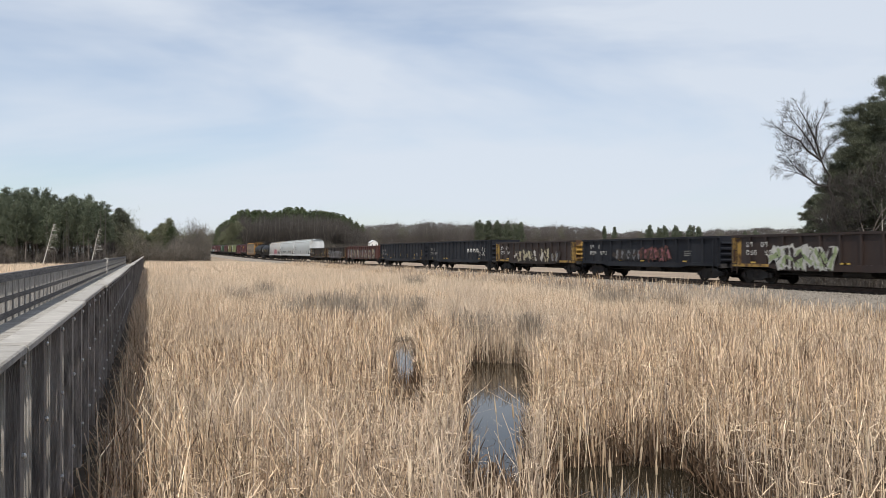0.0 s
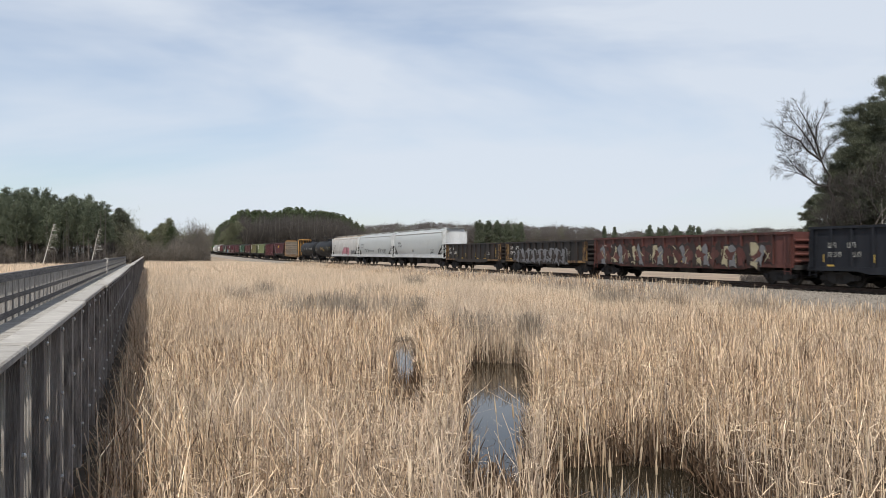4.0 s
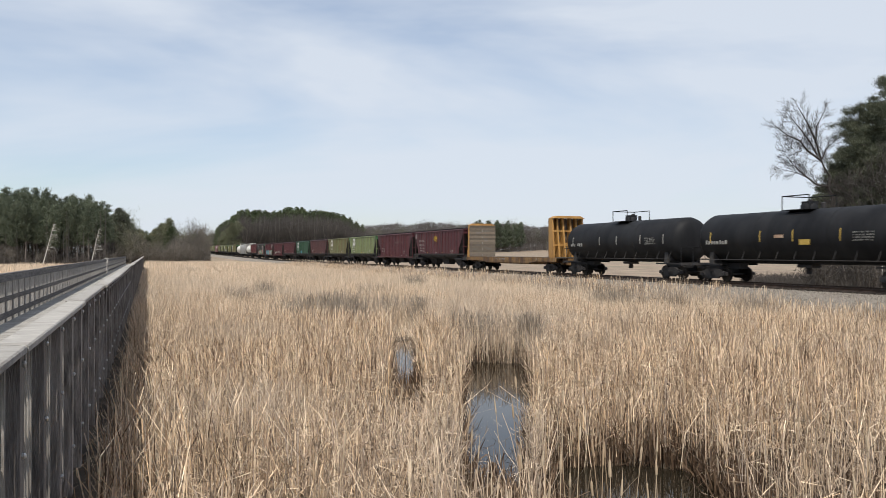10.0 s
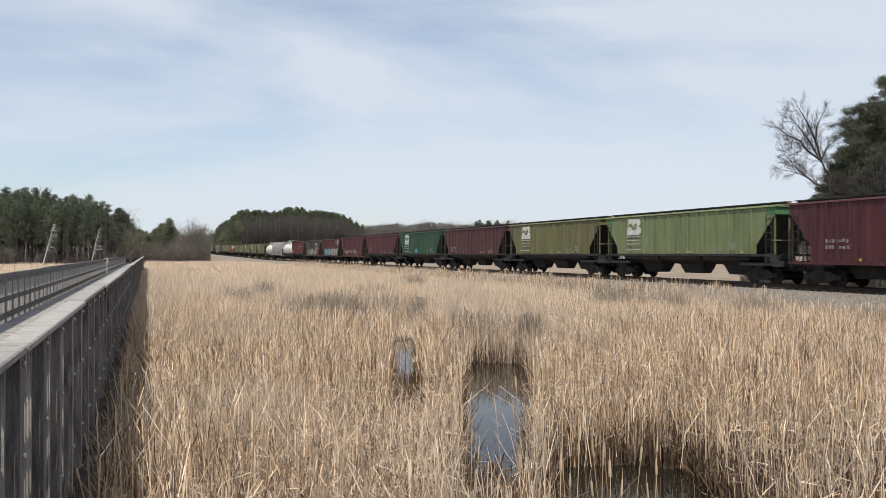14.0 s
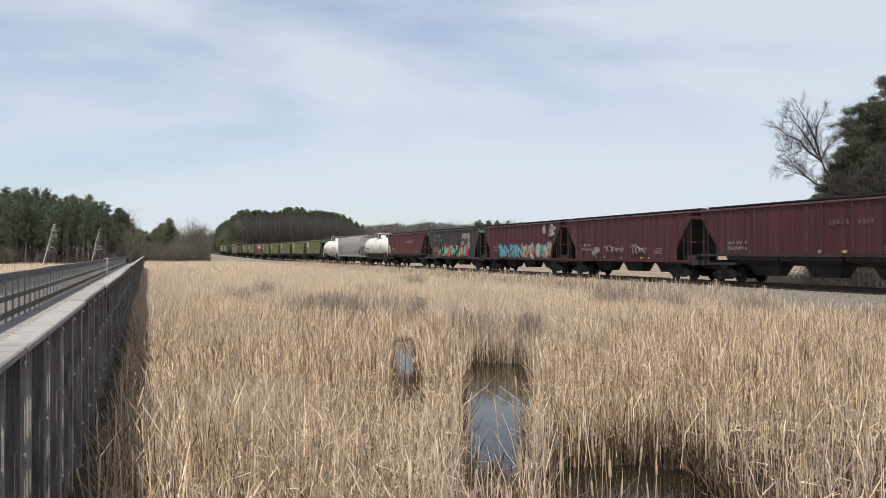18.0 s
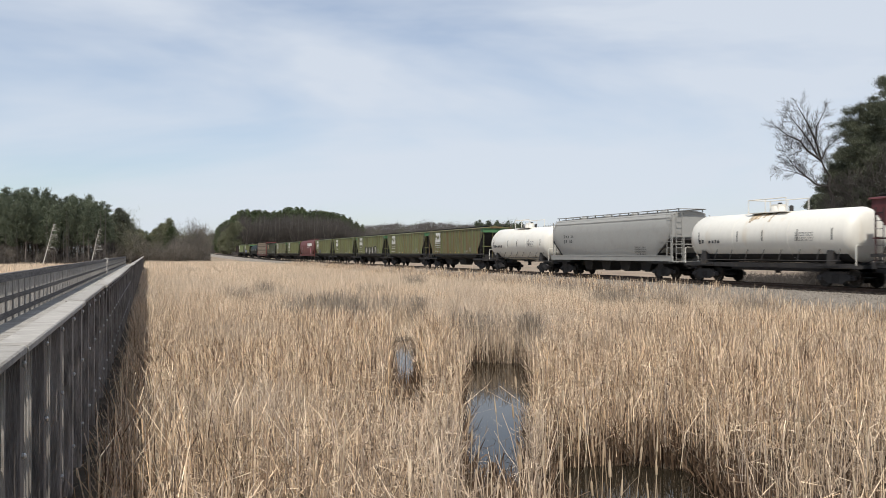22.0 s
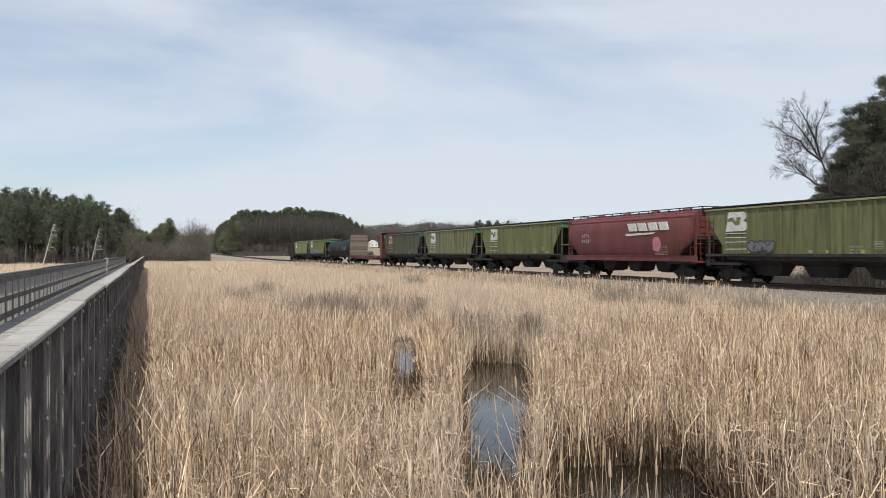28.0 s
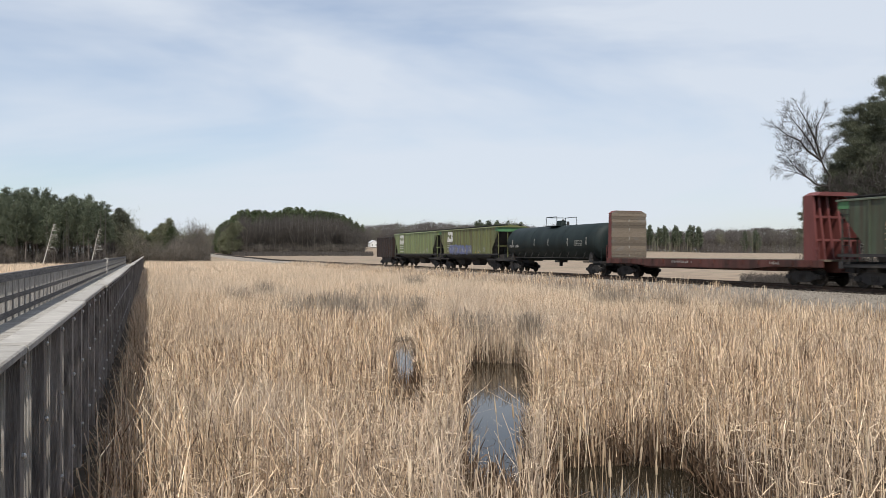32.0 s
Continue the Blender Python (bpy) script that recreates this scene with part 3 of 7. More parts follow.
def reed_tangle():
    """Snapped stalks and leaves that lie across the standing reeds."""
    rng = np.random.RandomState(23)
    n = 115000
    r, t = 5 + 25 * rng.random_sample(n) ** 0.8, rng.uniform(0, 1.75, n)
    x, y = r * np.sin(t), r * np.cos(t)
    keep = (x > 0.3) & (x < 27) & (pool(x, y) > 1.25)
    u, d = seen_from_eye(x, y)
    keep &= ~((np.abs(u + 0.046 * d) < 0.36) & (d > 11.5) & (d < 18.8)) & ~((u > 0.12 * d) & (u < 0.33 * d) & (d < 10)) & ~((u > 0.02 * d) & (u < 0.11 * d) & (d < 13))
    heap = np.sin(x * 0.9 + 1.5 * np.sin(y * 0.7)) * np.sin(y * 0.8 + x * 0.4)
    keep &= rng.random_sample(n) < 0.55 + 0.45 * heap
    c = np.stack([x, y, rng.uniform(0.45, 1.12, n)], -1)[keep]
    m = len(c)
    w = np.stack([rng.normal(0, 1, m), rng.normal(0, 1, m), rng.normal(0.1, 0.6, m)], -1)
    w /= np.linalg.norm(w, axis=1)[:, None]
    s = np.cross(w, rng.normal(0, 1, (m, 3)))
    s *= (rng.uniform(0.0025, 0.006, m) / np.linalg.norm(s, axis=1))[:, None]
    ln = rng.uniform(0.08, 0.36, (m, 1))
    v = np.stack([c - s, c + s, c + w * ln], 1).reshape(-1, 3)
    me = raw_mesh("broken_reeds", v, np.arange(m * 3).reshape(m, 3), M_REED)
    tagged(new("broken_reeds", me), "snapped straw-coloured reed stalks lying across the bed", "reeds", kind="stuff")
    # long bent leaves that hang over between the stalks
    k = 60000
    r, t = 4.5 + 20 * rng.random_sample(k) ** 0.85, rng.uniform(0.0, 1.6, k)
    x, y = r * np.sin(t), r * np.cos(t)
    u, d = seen_from_eye(x, y)
    ok = (x > 0.1) & (pool(x, y) > 1.1) & ~((np.abs(u + 0.046 * d) < 0.36) & (d > 11.5) & (d < 18.8)) & ~((u > 0.12 * d) & (u < 0.31 * d) & (d < 10.4)) & ~((u > 0.02 * d) & (u < 0.11 * d) & (d < 13))
    ok &= ~((u > 0.3 * d) & (d < 11)) | (rng.random_sample(k) < 0.45)
    x, y = x[ok], y[ok]
    v, f = blades(rng, x, y, rng.uniform(0.25, 0.6, len(x)), rng.uniform(0.005, 0.010, len(x)), 0.5, 0.0, 0.75, 0.3)
    v = v.reshape(-1, 6, 3)
    v[:, :, 2] += rng.uniform(0.15, 0.72, len(x))[:, None]
    me = raw_mesh("bent_leaves", v.reshape(-1, 3), f, M_REED)
    tagged(new("bent_leaves", me), "long bent dry leaves hanging between the reed stalks", "reeds", kind="stuff")
    # grey clumps that stand out of the bed; the grey also paints shaded hollows
    V, F, k = [], [], 0
    for xp, d, wd, dep, cnt in ((555, 36, 1.5, 0.9, 420), (610, 33, 0.8, 0.8, 260), (634, 30, 0.6, 0.6, 260), (470, 50, 0.7, 0.7, 380), (732, 66, 1.0, 1.0, 420), 
                              (840, 24.2, 0.9, 0.6, 560), (934, 23.6, 0.5, 0.5, 560), (738, 33, 0.4, 0.5, 300), (598, 38, 1.3, 1.2, 520), (520, 30, 1.0, 1.0, 420), (690, 34, 0.8, 0.8, 320), (1000, 52, 1.6, 1.0, 420), (1085, 44, 1.6, 0.8, 520), (1180, 38, 0.9, 0.6, 320), (420, 42, 0.8, 0.6, 320), (1330, 34, 1.0, 0.6, 320), (660, 46, 1.2, 0.8, 420)):
        cnt = int(cnt * 0.85)
        u = (xp - 784) / 1400 * d + rng.normal(0, wd * 0.5, cnt)
        dd = d + rng.normal(0, dep, cnt)
        x, y = u * CT + dd * ST, -u * ST + dd * CT
        v, f = blades(rng, x, y, rng.uniform(0.95, 1.5, cnt), rng.uniform(0.012, 0.022, cnt), 0.12, 0.0, 0.3, 0.4)
        V.append(v)
        F.append(f + k)
        k += len(v)
    me = raw_mesh("old_reeds", np.concatenate(V), np.concatenate(F), M_REED_GREY)
    tagged(new("old_reeds", me), "grey clumps of reeds, some toned for shaded hollows", "reeds", kind="stuff")


reed_tangle()


def cattails():
    rng = np.random.RandomState(9)
    sh_v, sh_f, k = [], [], 0
    for q in range(198):
        u, d = (rng.uniform(-4.5, 5.5), rng.uniform(6.2, 13)) if q < 190 else (rng.uniform(0.7, 2.2), rng.uniform(6.9, 7.9))
        x, y = ahead(u, d)
        if x < 0 or (q < 190 and pool(x, y) < 0.7):
            continue
        h = rng.uniform(1.0, 1.5) if q < 190 else rng.uniform(0.95, 1.35)
        a = rng.uniform(0, 6.28)
        lx, ly = 0.1 * h * math.cos(a), 0.1 * h * math.sin(a)
        w = rng.uniform(0.007, 0.014) if q < 190 else rng.uniform(0.008, 0.013)
        prof = [(0, 0.004), (h - 0.17, 0.004), (h - 0.16, w), (h - 0.11, w * rng.uniform(0.8, 1.5)), (h - 0.06, w * rng.uniform(0.7, 1.3)), (h - 0.03, w * 0.8), (h - 0.02, 0.003), (h + 0.08, 0.002)]
        for z, r in prof:
            for i in range(5):
                t = 6.283 * i / 5
                sh_v.append((x + lx * z / h + r * math.cos(t), y + ly * z / h + r * math.sin(t), z))
        for q in range(len(prof) - 1):
            for i in range(5):
                sh_f.append((k + q * 5 + i, k + q * 5 + (i + 1) % 5, k + q * 5 + 5 + (i + 1) % 5, k + q * 5 + 5 + i))
        k += len(prof) * 5
    me = raw_mesh("cattail_heads", sh_v, sh_f, M_FLUFF)
    tagged(new("cattail_heads", me), "fluffy pale cattail seed heads on thin stalks", "cattails", kind="stuff")


cattails()


# ---------------------------------------------------------------- railway
def build_track():
    y0, y1 = -60, 820
    sh = Shape()
    x = TRACK_X
    reach = (y0, 232, 612, y1)

    def climb(shape):
        shape.v = [(a, b, c + float(grade(b))) for a, b, c in shape.v]
        return shape
    for a, b in zip(reach, reach[1:]):
        sh.prism([(x - 5.6, 0.2), (x - 5.2, 0.42), (x - 2.2, 1.08), (x - 1.4, 1.12), (x + 1.4, 1.12), (x + 2.2, 1.08), (x + 5.2, 0.42), (x + 5.6, 0.2)], "y", a, b)
    climb(sh)
    bed = tagged(part("ballast_bed", sh, M_BALLAST), "grey-brown gravel bank under the railway", "railway bed", kind="structure")
    prof = [(-0.07, 0), (0.07, 0), (0.07, 0.02), (0.012, 0.04), (0.012, 0.125), (0.037, 0.135), (0.037, 0.165), (-0.037, 0.165), (-0.037, 0.135), (-0.012, 0.125), (-0.012, 0.04), (-0.07, 0.02)]
    for s in (-0.7525, 0.7525):
        rail = Shape()
        for q0, q1 in zip(reach, reach[1:]):
            rail.prism([(x + s + a, RAIL_Z - 0.165 + b) for a, b in prof], "y", q0, q1)
        climb(rail)
        tagged(part("rail", rail, M_RAIL), "rusty steel railway rail on wooden ties", "rail", "rails of the track", "structure")
    tie = Shape().box(-1.3, 1.3, -0.115, 0.115, -0.15, 0.0).mesh("tie")
    ties_far = Shape()
    k = 0
    yy = 4.0
    while yy < 420:
        if k < 280:
            part("tie", tie, M_TIE, bed, at=(x, yy, RAIL_Z - 0.162))
        else:
            ties_far.box(x - 1.3, x + 1.3, yy - 0.115, yy + 0.115, RAIL_Z - 0.312, RAIL_Z - 0.162)
        k += 1
        yy += 0.52
    part("tie_row", climb(ties_far), M_TIE, bed)["kind"] = "stuff"
    # loose stones on the near shoulder
    rng = np.random.RandomState(5)
    n = 13000
    px, py = rng.uniform(x - 5.0, x - 1.2, n), 10 + 70 * rng.random_sample(n) ** 1.5
    pz = np.where(px < x - 2.2, 0.42 + (px - (x - 5.2)) * (0.66 / 3.0), 1.10)
    oct_v = np.array([(1, 0, 0), (-1, 0, 0), (0, 1, 0), (0, -1, 0), (0, 0, 1), (0, 0, -1)], float)
    oct_f = np.array([(0, 2, 4), (2, 1, 4), (1, 3, 4), (3, 0, 4), (2, 0, 5), (1, 2, 5), (3, 1, 5), (0, 3, 5)])
    sc = rng.uniform(0.03, 0.075, (n, 1, 3))
    vv = oct_v[None] * sc * rng.uniform(0.7, 1.3, (n, 6, 3)) + np.stack([px, py, pz], -1)[:, None]
    ff = oct_f[None] + np.arange(n)[:, None, None] * 6
    me = raw_mesh("ballast_stones", vv.reshape(-1, 3), ff.reshape(-1, 3), M_BALLAST)
    tagged(new("ballast_stones", me), "loose grey-brown crushed stones beside the rails", "gravel", kind="stuff")


build_track()


def verge_grass():
    rng = np.random.RandomState(15)
    n = 27000
    y = -5 + 185 * rng.random_sample(n) ** 1.5
    tuft = np.sin(y * 0.9 + 2 * np.sin(y * 0.23)) * np.sin(y * 2.1)
    x = 26.5 + (3.4 - 0.9 * np.clip((34 - y) / 10, 0, 1) + 0.9 * tuft + 1.2 * np.clip((y - 28) / 12, 0, 1)) * rng.random_sample(n) ** 0.8
    z = np.clip((x - 28.4) * 0.26, 0, 1) + 0.3
    h = rng.uniform(0.35, 0.95, n) * np.where(x > 29.3, 0.75, 1.0) * np.where(y < 34, 0.72, 1.0)
    v, f = blades(rng, x, y, h, rng.uniform(0.012, 0.03, n), 0.2)
    v = v.reshape(n, 6, 3)
    v[:, :, 2] += z[:, None]
    me = raw_mesh("verge_grass", v.reshape(-1, 3), f, M_REED)
    tagged(new("verge_grass", me), "dry pale grass along the gravel bank", "grass", kind="stuff")


verge_grass()


# ---------------------------------------------------------------- boardwalk
DECK_Z, CAP_Z = EYE_Z - 1.49, EYE_Z - 0.43
BW_R, BW_L, BW_END = -0.575, -2.85, 118.0        # outer face of the near railing, inner face of the far one


def railing(name, x_out, side, y0, y1, label, near):
    """Posts, thin uprights, three rails and a flat cap. side: +1 when its outer face looks to +x."""
    rail = thing(name, label, "railing", "railings of the boardwalk")
    n = int((y1 - y0) / 0.93)
    post = Shape().box(-0.045, 0.045, -0.07, 0.07, DECK_Z - 0.48, CAP_Z - 0.04).mesh("post")
    slat = Shape().box(-0.018, 0.018, -0.02, 0.02, DECK_Z - 0.34, CAP_Z - 0.045).mesh("baluster")
    bolt = Shape().lathe([(0, 0.016), (0.012, 0.016), (0.02, 0.008)], 8, "x").mesh("bolt")
    far = Shape()
    for i in range(n + 1):
        y = y0 + i * 0.93
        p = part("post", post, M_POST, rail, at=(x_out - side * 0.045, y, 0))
        if y < 30 and near:
            for z in (CAP_Z - 0.11, CAP_Z - 0.56, DECK_Z - 0.09):
                part("bolt", bolt, M_BOLT, p, at=(side * 0.045, 0, z))
        for k in range(1, 8):
            yy = y + k * 0.93 / 8
            if yy > y1:
                break
            if i < (38 if near else 5):
                part("baluster", slat, M_BALUSTER if near else M_BALUSTER_L, rail, at=(x_out - side * 0.075, yy, 0))
            else:
                far.box(x_out - side * 0.075 - 0.018, x_out - side * 0.075 + 0.018, yy - 0.02, yy + 0.02, DECK_Z - 0.34, CAP_Z - 0.045)
    part("railing_infill", far, M_BALUSTER if near else M_BALUSTER_L, rail)["kind"] = "stuff"
    xi = x_out - side * 0.115
    for z0, z1 in ((CAP_Z - 0.18, CAP_Z - 0.045), (CAP_Z - 0.60, CAP_Z - 0.50), (DECK_Z + 0.10, DECK_Z + 0.22)):
        y = y0
        while y < y1:
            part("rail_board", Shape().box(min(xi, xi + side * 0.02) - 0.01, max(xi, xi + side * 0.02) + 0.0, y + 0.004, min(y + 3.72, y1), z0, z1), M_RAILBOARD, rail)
            y += 3.72
    rng = random.Random(4)
    y = y0 - 0.1
    while y < y1:
        e = min(y + 3.72, y1 + 0.1)
        j = rng.uniform(-0.02, 0.02)
        a, b = (x_out - 0.115 + j, x_out + 0.045 + j) if side > 0 else (x_out - 0.03, x_out + 0.08)
        z = CAP_Z + rng.uniform(-0.012, 0.01)
        cap = Shape().prism([(a + 0.008, z - 0.042), (b - 0.008, z - 0.042), (b, z - 0.034), (b, z - 0.008), (b - 0.008, z), (a + 0.008, z), (a, z - 0.008), (a, z - 0.034)], "y", y + 0.003, e)
        # the far cap takes the dark timber to paint the shade on its edge
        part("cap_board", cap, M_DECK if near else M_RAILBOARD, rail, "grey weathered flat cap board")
        y = e
    return rail


railing("boardwalk_railing", BW_R, 1, 0.62, BW_END, "weathered grey timber railing with bolted posts and uprights", True)
railing("boardwalk_railing", BW_L - 0.11, -1, 0.62, 63, "weathered grey timber railing with three dark rails", False)
railing("boardwalk_railing", BW_L - 0.11, -1, 64.6, BW_END, "weathered grey timber railing with three dark rails", False)


def boardwalk():
    bw = tagged(new("boardwalk"), "weathered grey plank boardwalk on timber piles over the marsh", "boardwalk", kind="structure")
    rng = random.Random(8)
    plank = Shape().box(BW_L - 0.1, BW_R - 0.13, -0.067, 0.067, -0.038, 0).mesh("plank")
    rest = Shape()
    y, k = 0.4, 0
    while y < BW_END:
        dz = rng.uniform(-0.003, 0.003)
        if k < 300:
            part("plank", plank, M_DECK, bw, at=(rng.uniform(-0.008, 0.008), y, DECK_Z + dz))
        else:
            rest.box(BW_L - 0.1, BW_R - 0.13, y - 0.067, y + 0.067, DECK_Z - 0.038 + dz, DECK_Z + dz)
        y += 0.142
        k += 1
    part("plank_row", rest, M_DECK, bw)["kind"] = "stuff"
    for xx in (BW_L - 0.06, (BW_L + BW_R) / 2, BW_R - 0.16):
        part("joist", Shape().box(xx - 0.03, xx + 0.03, 0.4, BW_END, DECK_Z - 0.26, DECK_Z - 0.042), M_POST, bw)
    pile = Shape().lathe([(-1.2, 0.13), (DECK_Z - 0.262, 0.12)], 10, "z").mesh("pile")
    beam = Shape().box(BW_L - 0.1, BW_R - 0.2, -0.07, 0.07, DECK_Z - 0.46, DECK_Z - 0.265).mesh("cross_beam")
    y = 1.2
    while y < BW_END:
        part("cross_beam", beam, M_POST, bw, at=(0, y, 0))
        for xx in (BW_L + 0.15, BW_R - 0.45):
            part("pile", pile, M_POST, bw, at=(xx, y, -0.2))
        y += 3.72
    # the landing on which the camera stands
    pad = Shape().box(BW_L - 0.1, 1.5, -0.067, 0.067, -0.038, 0).mesh("plank")
    for k in range(36):
        part("plank", pad, M_DECK, bw, at=(rng.uniform(-0.008, 0.008), 0.258 - 0.142 * k, DECK_Z + rng.uniform(-0.003, 0.003)))
    for xx in (BW_L - 0.06, -0.6, 1.4):
        part("joist", Shape().box(xx - 0.03, xx + 0.03, -4.8, 0.32, DECK_Z - 0.26, DECK_Z - 0.042), M_POST, bw)
        for yy in (-4.4, -0.2):
            part("pile", pile, M_POST, bw, at=(xx, yy, -0.2))
    # end landing that turns aside
    part("landing", Shape().box(-3.2, -0.3, BW_END, BW_END + 2.6, DECK_Z - 0.05, DECK_Z), M_DECK, bw)
    for xx in (-3.0, -0.5):
        for yy in (BW_END + 0.3, BW_END + 2.3):
            part("pile", pile, M_POST, bw, at=(xx, yy, -0.25))
    sign = thing("end_post", "pale weathered post at the gap in the railing", "post", at=(BW_L - 0.02, 63.4, 0))
    part("shaft", Shape().box(-0.12, 0.12, -0.12, 0.12, DECK_Z, CAP_Z + 0.02), M_DECK, sign)
    part("cap", Shape().prism([(-0.16, CAP_Z + 0.02), (0.16, CAP_Z + 0.02), (0.1, CAP_Z + 0.1), (-0.1, CAP_Z + 0.1)], "y", -0.16, 0.16), M_DECK, sign)


boardwalk()


def landing_railing():
    rail = thing("boardwalk_railing", "weathered grey timber railing round the landing", "railing", "railings of the boardwalk")
    post = Shape().box(-0.045, 0.045, -0.045, 0.045, DECK_Z - 0.3, CAP_Z - 0.04).mesh("post")
    for x, y in ((0.1, 0.38), (0.8, 0.38), (1.52, 0.38), (1.52, -0.6), (1.52, -1.6), (1.52, -2.6), (1.52, -3.6), (1.52, -4.6)):
        part("post", post, M_POST, rail, at=(x, y, 0))
    for z0, z1 in ((CAP_Z - 0.18, CAP_Z - 0.045), (CAP_Z - 0.60, CAP_Z - 0.50), (DECK_Z + 0.10, DECK_Z + 0.22)):
        part("rail_board", Shape().box(-0.4, 1.56, 0.32, 0.334, z0, z1), M_RAILBOARD, rail)
        part("rail_board", Shape().box(1.46, 1.474, -4.7, 0.31, z0, z1), M_RAILBOARD, rail)
    part("cap_board", Shape().box(-0.4, 1.57, 0.31, 0.43, CAP_Z - 0.04, CAP_Z), M_DECK, rail)
    part("cap_board", Shape().box(1.45, 1.57, -4.7, 0.305, CAP_Z - 0.04, CAP_Z), M_DECK, rail)


landing_railing()


# ---------------------------------------------------------------- trees
def limbs_mesh(name, segs, sides, material):
    """Tapered limbs; segs: (start, end, r0, r1)."""
    s = np.array([[*a, *b, r0, r1] for a, b, r0, r1 in segs])
    a, b = s[:, :3], s[:, 3:6]
    d = b - a
    d /= np.linalg.norm(d, axis=1)[:, None] + 1e-9
    ref = np.where(np.abs(d[:, 2:3]) > 0.9, np.array([[1.0, 0, 0]]), np.array([[0, 0, 1.0]]))
    u = np.cross(d, ref)
    u /= np.linalg.norm(u, axis=1)[:, None]
    w = np.cross(d, u)
    rings = []
    for p, r in ((a, s[:, 6]), (b, s[:, 7])):
        for i in range(sides):
            t = 2 * math.pi * i / sides
            rings.append(p + (u * math.cos(t) + w * math.sin(t)) * r[:, None])
    v = np.stack(rings, 1).reshape(-1, 3)
    o = np.arange(len(s))[:, None] * 2 * sides
    f = np.concatenate([o + [i, (i + 1) % sides, sides + (i + 1) % sides, sides + i] for i in range(sides)], 1).reshape(-1, 4)
    return raw_mesh(name, v, f, material)


def sprays(rng, cents, ways, per, spread, length, width, loose=0.55):
    """Thin tapering needles or twigs that fan out round each centre, along its way."""
    c = np.repeat(np.array(cents), per, 0)
    w = np.repeat(np.array(ways), per, 0)
    n = len(c)
    c = c + rng.normal(0, 1, (n, 3)) * spread * np.array([1, 1, 0.55])
    w = w + rng.normal(0, loose, (n, 3))
    w /= np.linalg.norm(w, axis=1)[:, None] + 1e-9
    s = np.cross(w, rng.normal(0, 1, (n, 3)))
    s /= np.linalg.norm(s, axis=1)[:, None] + 1e-9
    ln, wd = length * rng.uniform(0.6, 1.3, (n, 1)), width * rng.uniform(0.6, 1.3, (n, 1))
    a = c - w * ln * 0.5
    v = np.stack([a - s * wd * 0.5, a + s * wd * 0.5, a + w * ln], 1).reshape(-1, 3)
    return v, np.arange(n * 3).reshape(n, 3)


def pine_meshes(seed, h, base, rad, per, size, whorls, material, bare=0.06, snags=0, along=(0.45, 0.7, 0.9, 1.02), puff=0.105, slim=0.24, taper=0.0, bark=None):
    """A tall pine: a straight trunk, whorls of limbs, plumes of needles in uneven tiers, dead snags lower down."""
    rng = np.random.RandomState(seed)
    segs, cents, ways = [], [], []
    p = np.array([0.0, 0, -0.3])
    steps = 7
    top = []
    for i in range(steps):
        q = np.array([rng.normal(0, 0.05 * h / 10), rng.normal(0, 0.05 * h / 10), h * (i + 1) / steps])
        segs.append((p, q, 0.012 * h * (1 - i / steps) + 0.03, 0.012 * h * (1 - (i + 1) / steps) + 0.02))
        top.append((p, q))
        p = q
    lop = rng.uniform(0, 6.283)
    for z in np.linspace(base * 0.75, h * 0.985, whorls):
        g = (z - base * 0.75) / (h - base * 0.75)
        prof = rad * (0.35 + 0.65 * math.sin(min(1, g * 2.4 + 0.12) * math.pi / 2)) * (1 - g ** 1.9) ** 0.75 + 0.07 * rad
        if taper:
            prof = rad * ((1 - g) ** taper * min(1, 0.5 + 2.5 * g) + 0.05)
        i = min(steps - 1, max(0, int(z / h * steps)))
        a, b = top[i]
        c = a + (b - a) * ((z - a[2]) / (b[2] - a[2]))
        for _ in range(rng.randint(3, 6)):
            t = rng.uniform(0, 6.283)
            ln = prof * rng.uniform(0.5, 1.12) * (1 + 0.22 * math.cos(t - lop + 5 * g))
            e = c + np.array([math.cos(t) * ln, math.sin(t) * ln, ln * rng.uniform(-0.05, 0.4)])
            segs.append((c, e, 0.012 * ln + 0.02, 0.01))
            if g < bare * rng.uniform(0.7, 1.2):
                continue
            for s in (along if ln > 0.8 else (0.8,)):
                cents.append(c + (e - c) * s + rng.normal(0, 0.09 * ln, 3))
                ways.append((e - c) / ln * 0.7 + np.array([0, 0, 0.75]))
    for _ in range(snags):
        z, t, ln = rng.uniform(0.08, 0.5) * h, rng.uniform(0, 6.283), rad * rng.uniform(0.3, 0.95)
        segs.append((np.array([0, 0, z]), np.array([math.cos(t) * ln, math.sin(t) * ln, z + rng.uniform(-0.25, 0.15) * ln]), 0.035, 0.015))
    v, f = sprays(rng, cents, ways, per, puff * rad, size, size * slim)
    return limbs_mesh("trunk", segs, 4, bark or M_BARK), raw_mesh("crown", v, f, material)


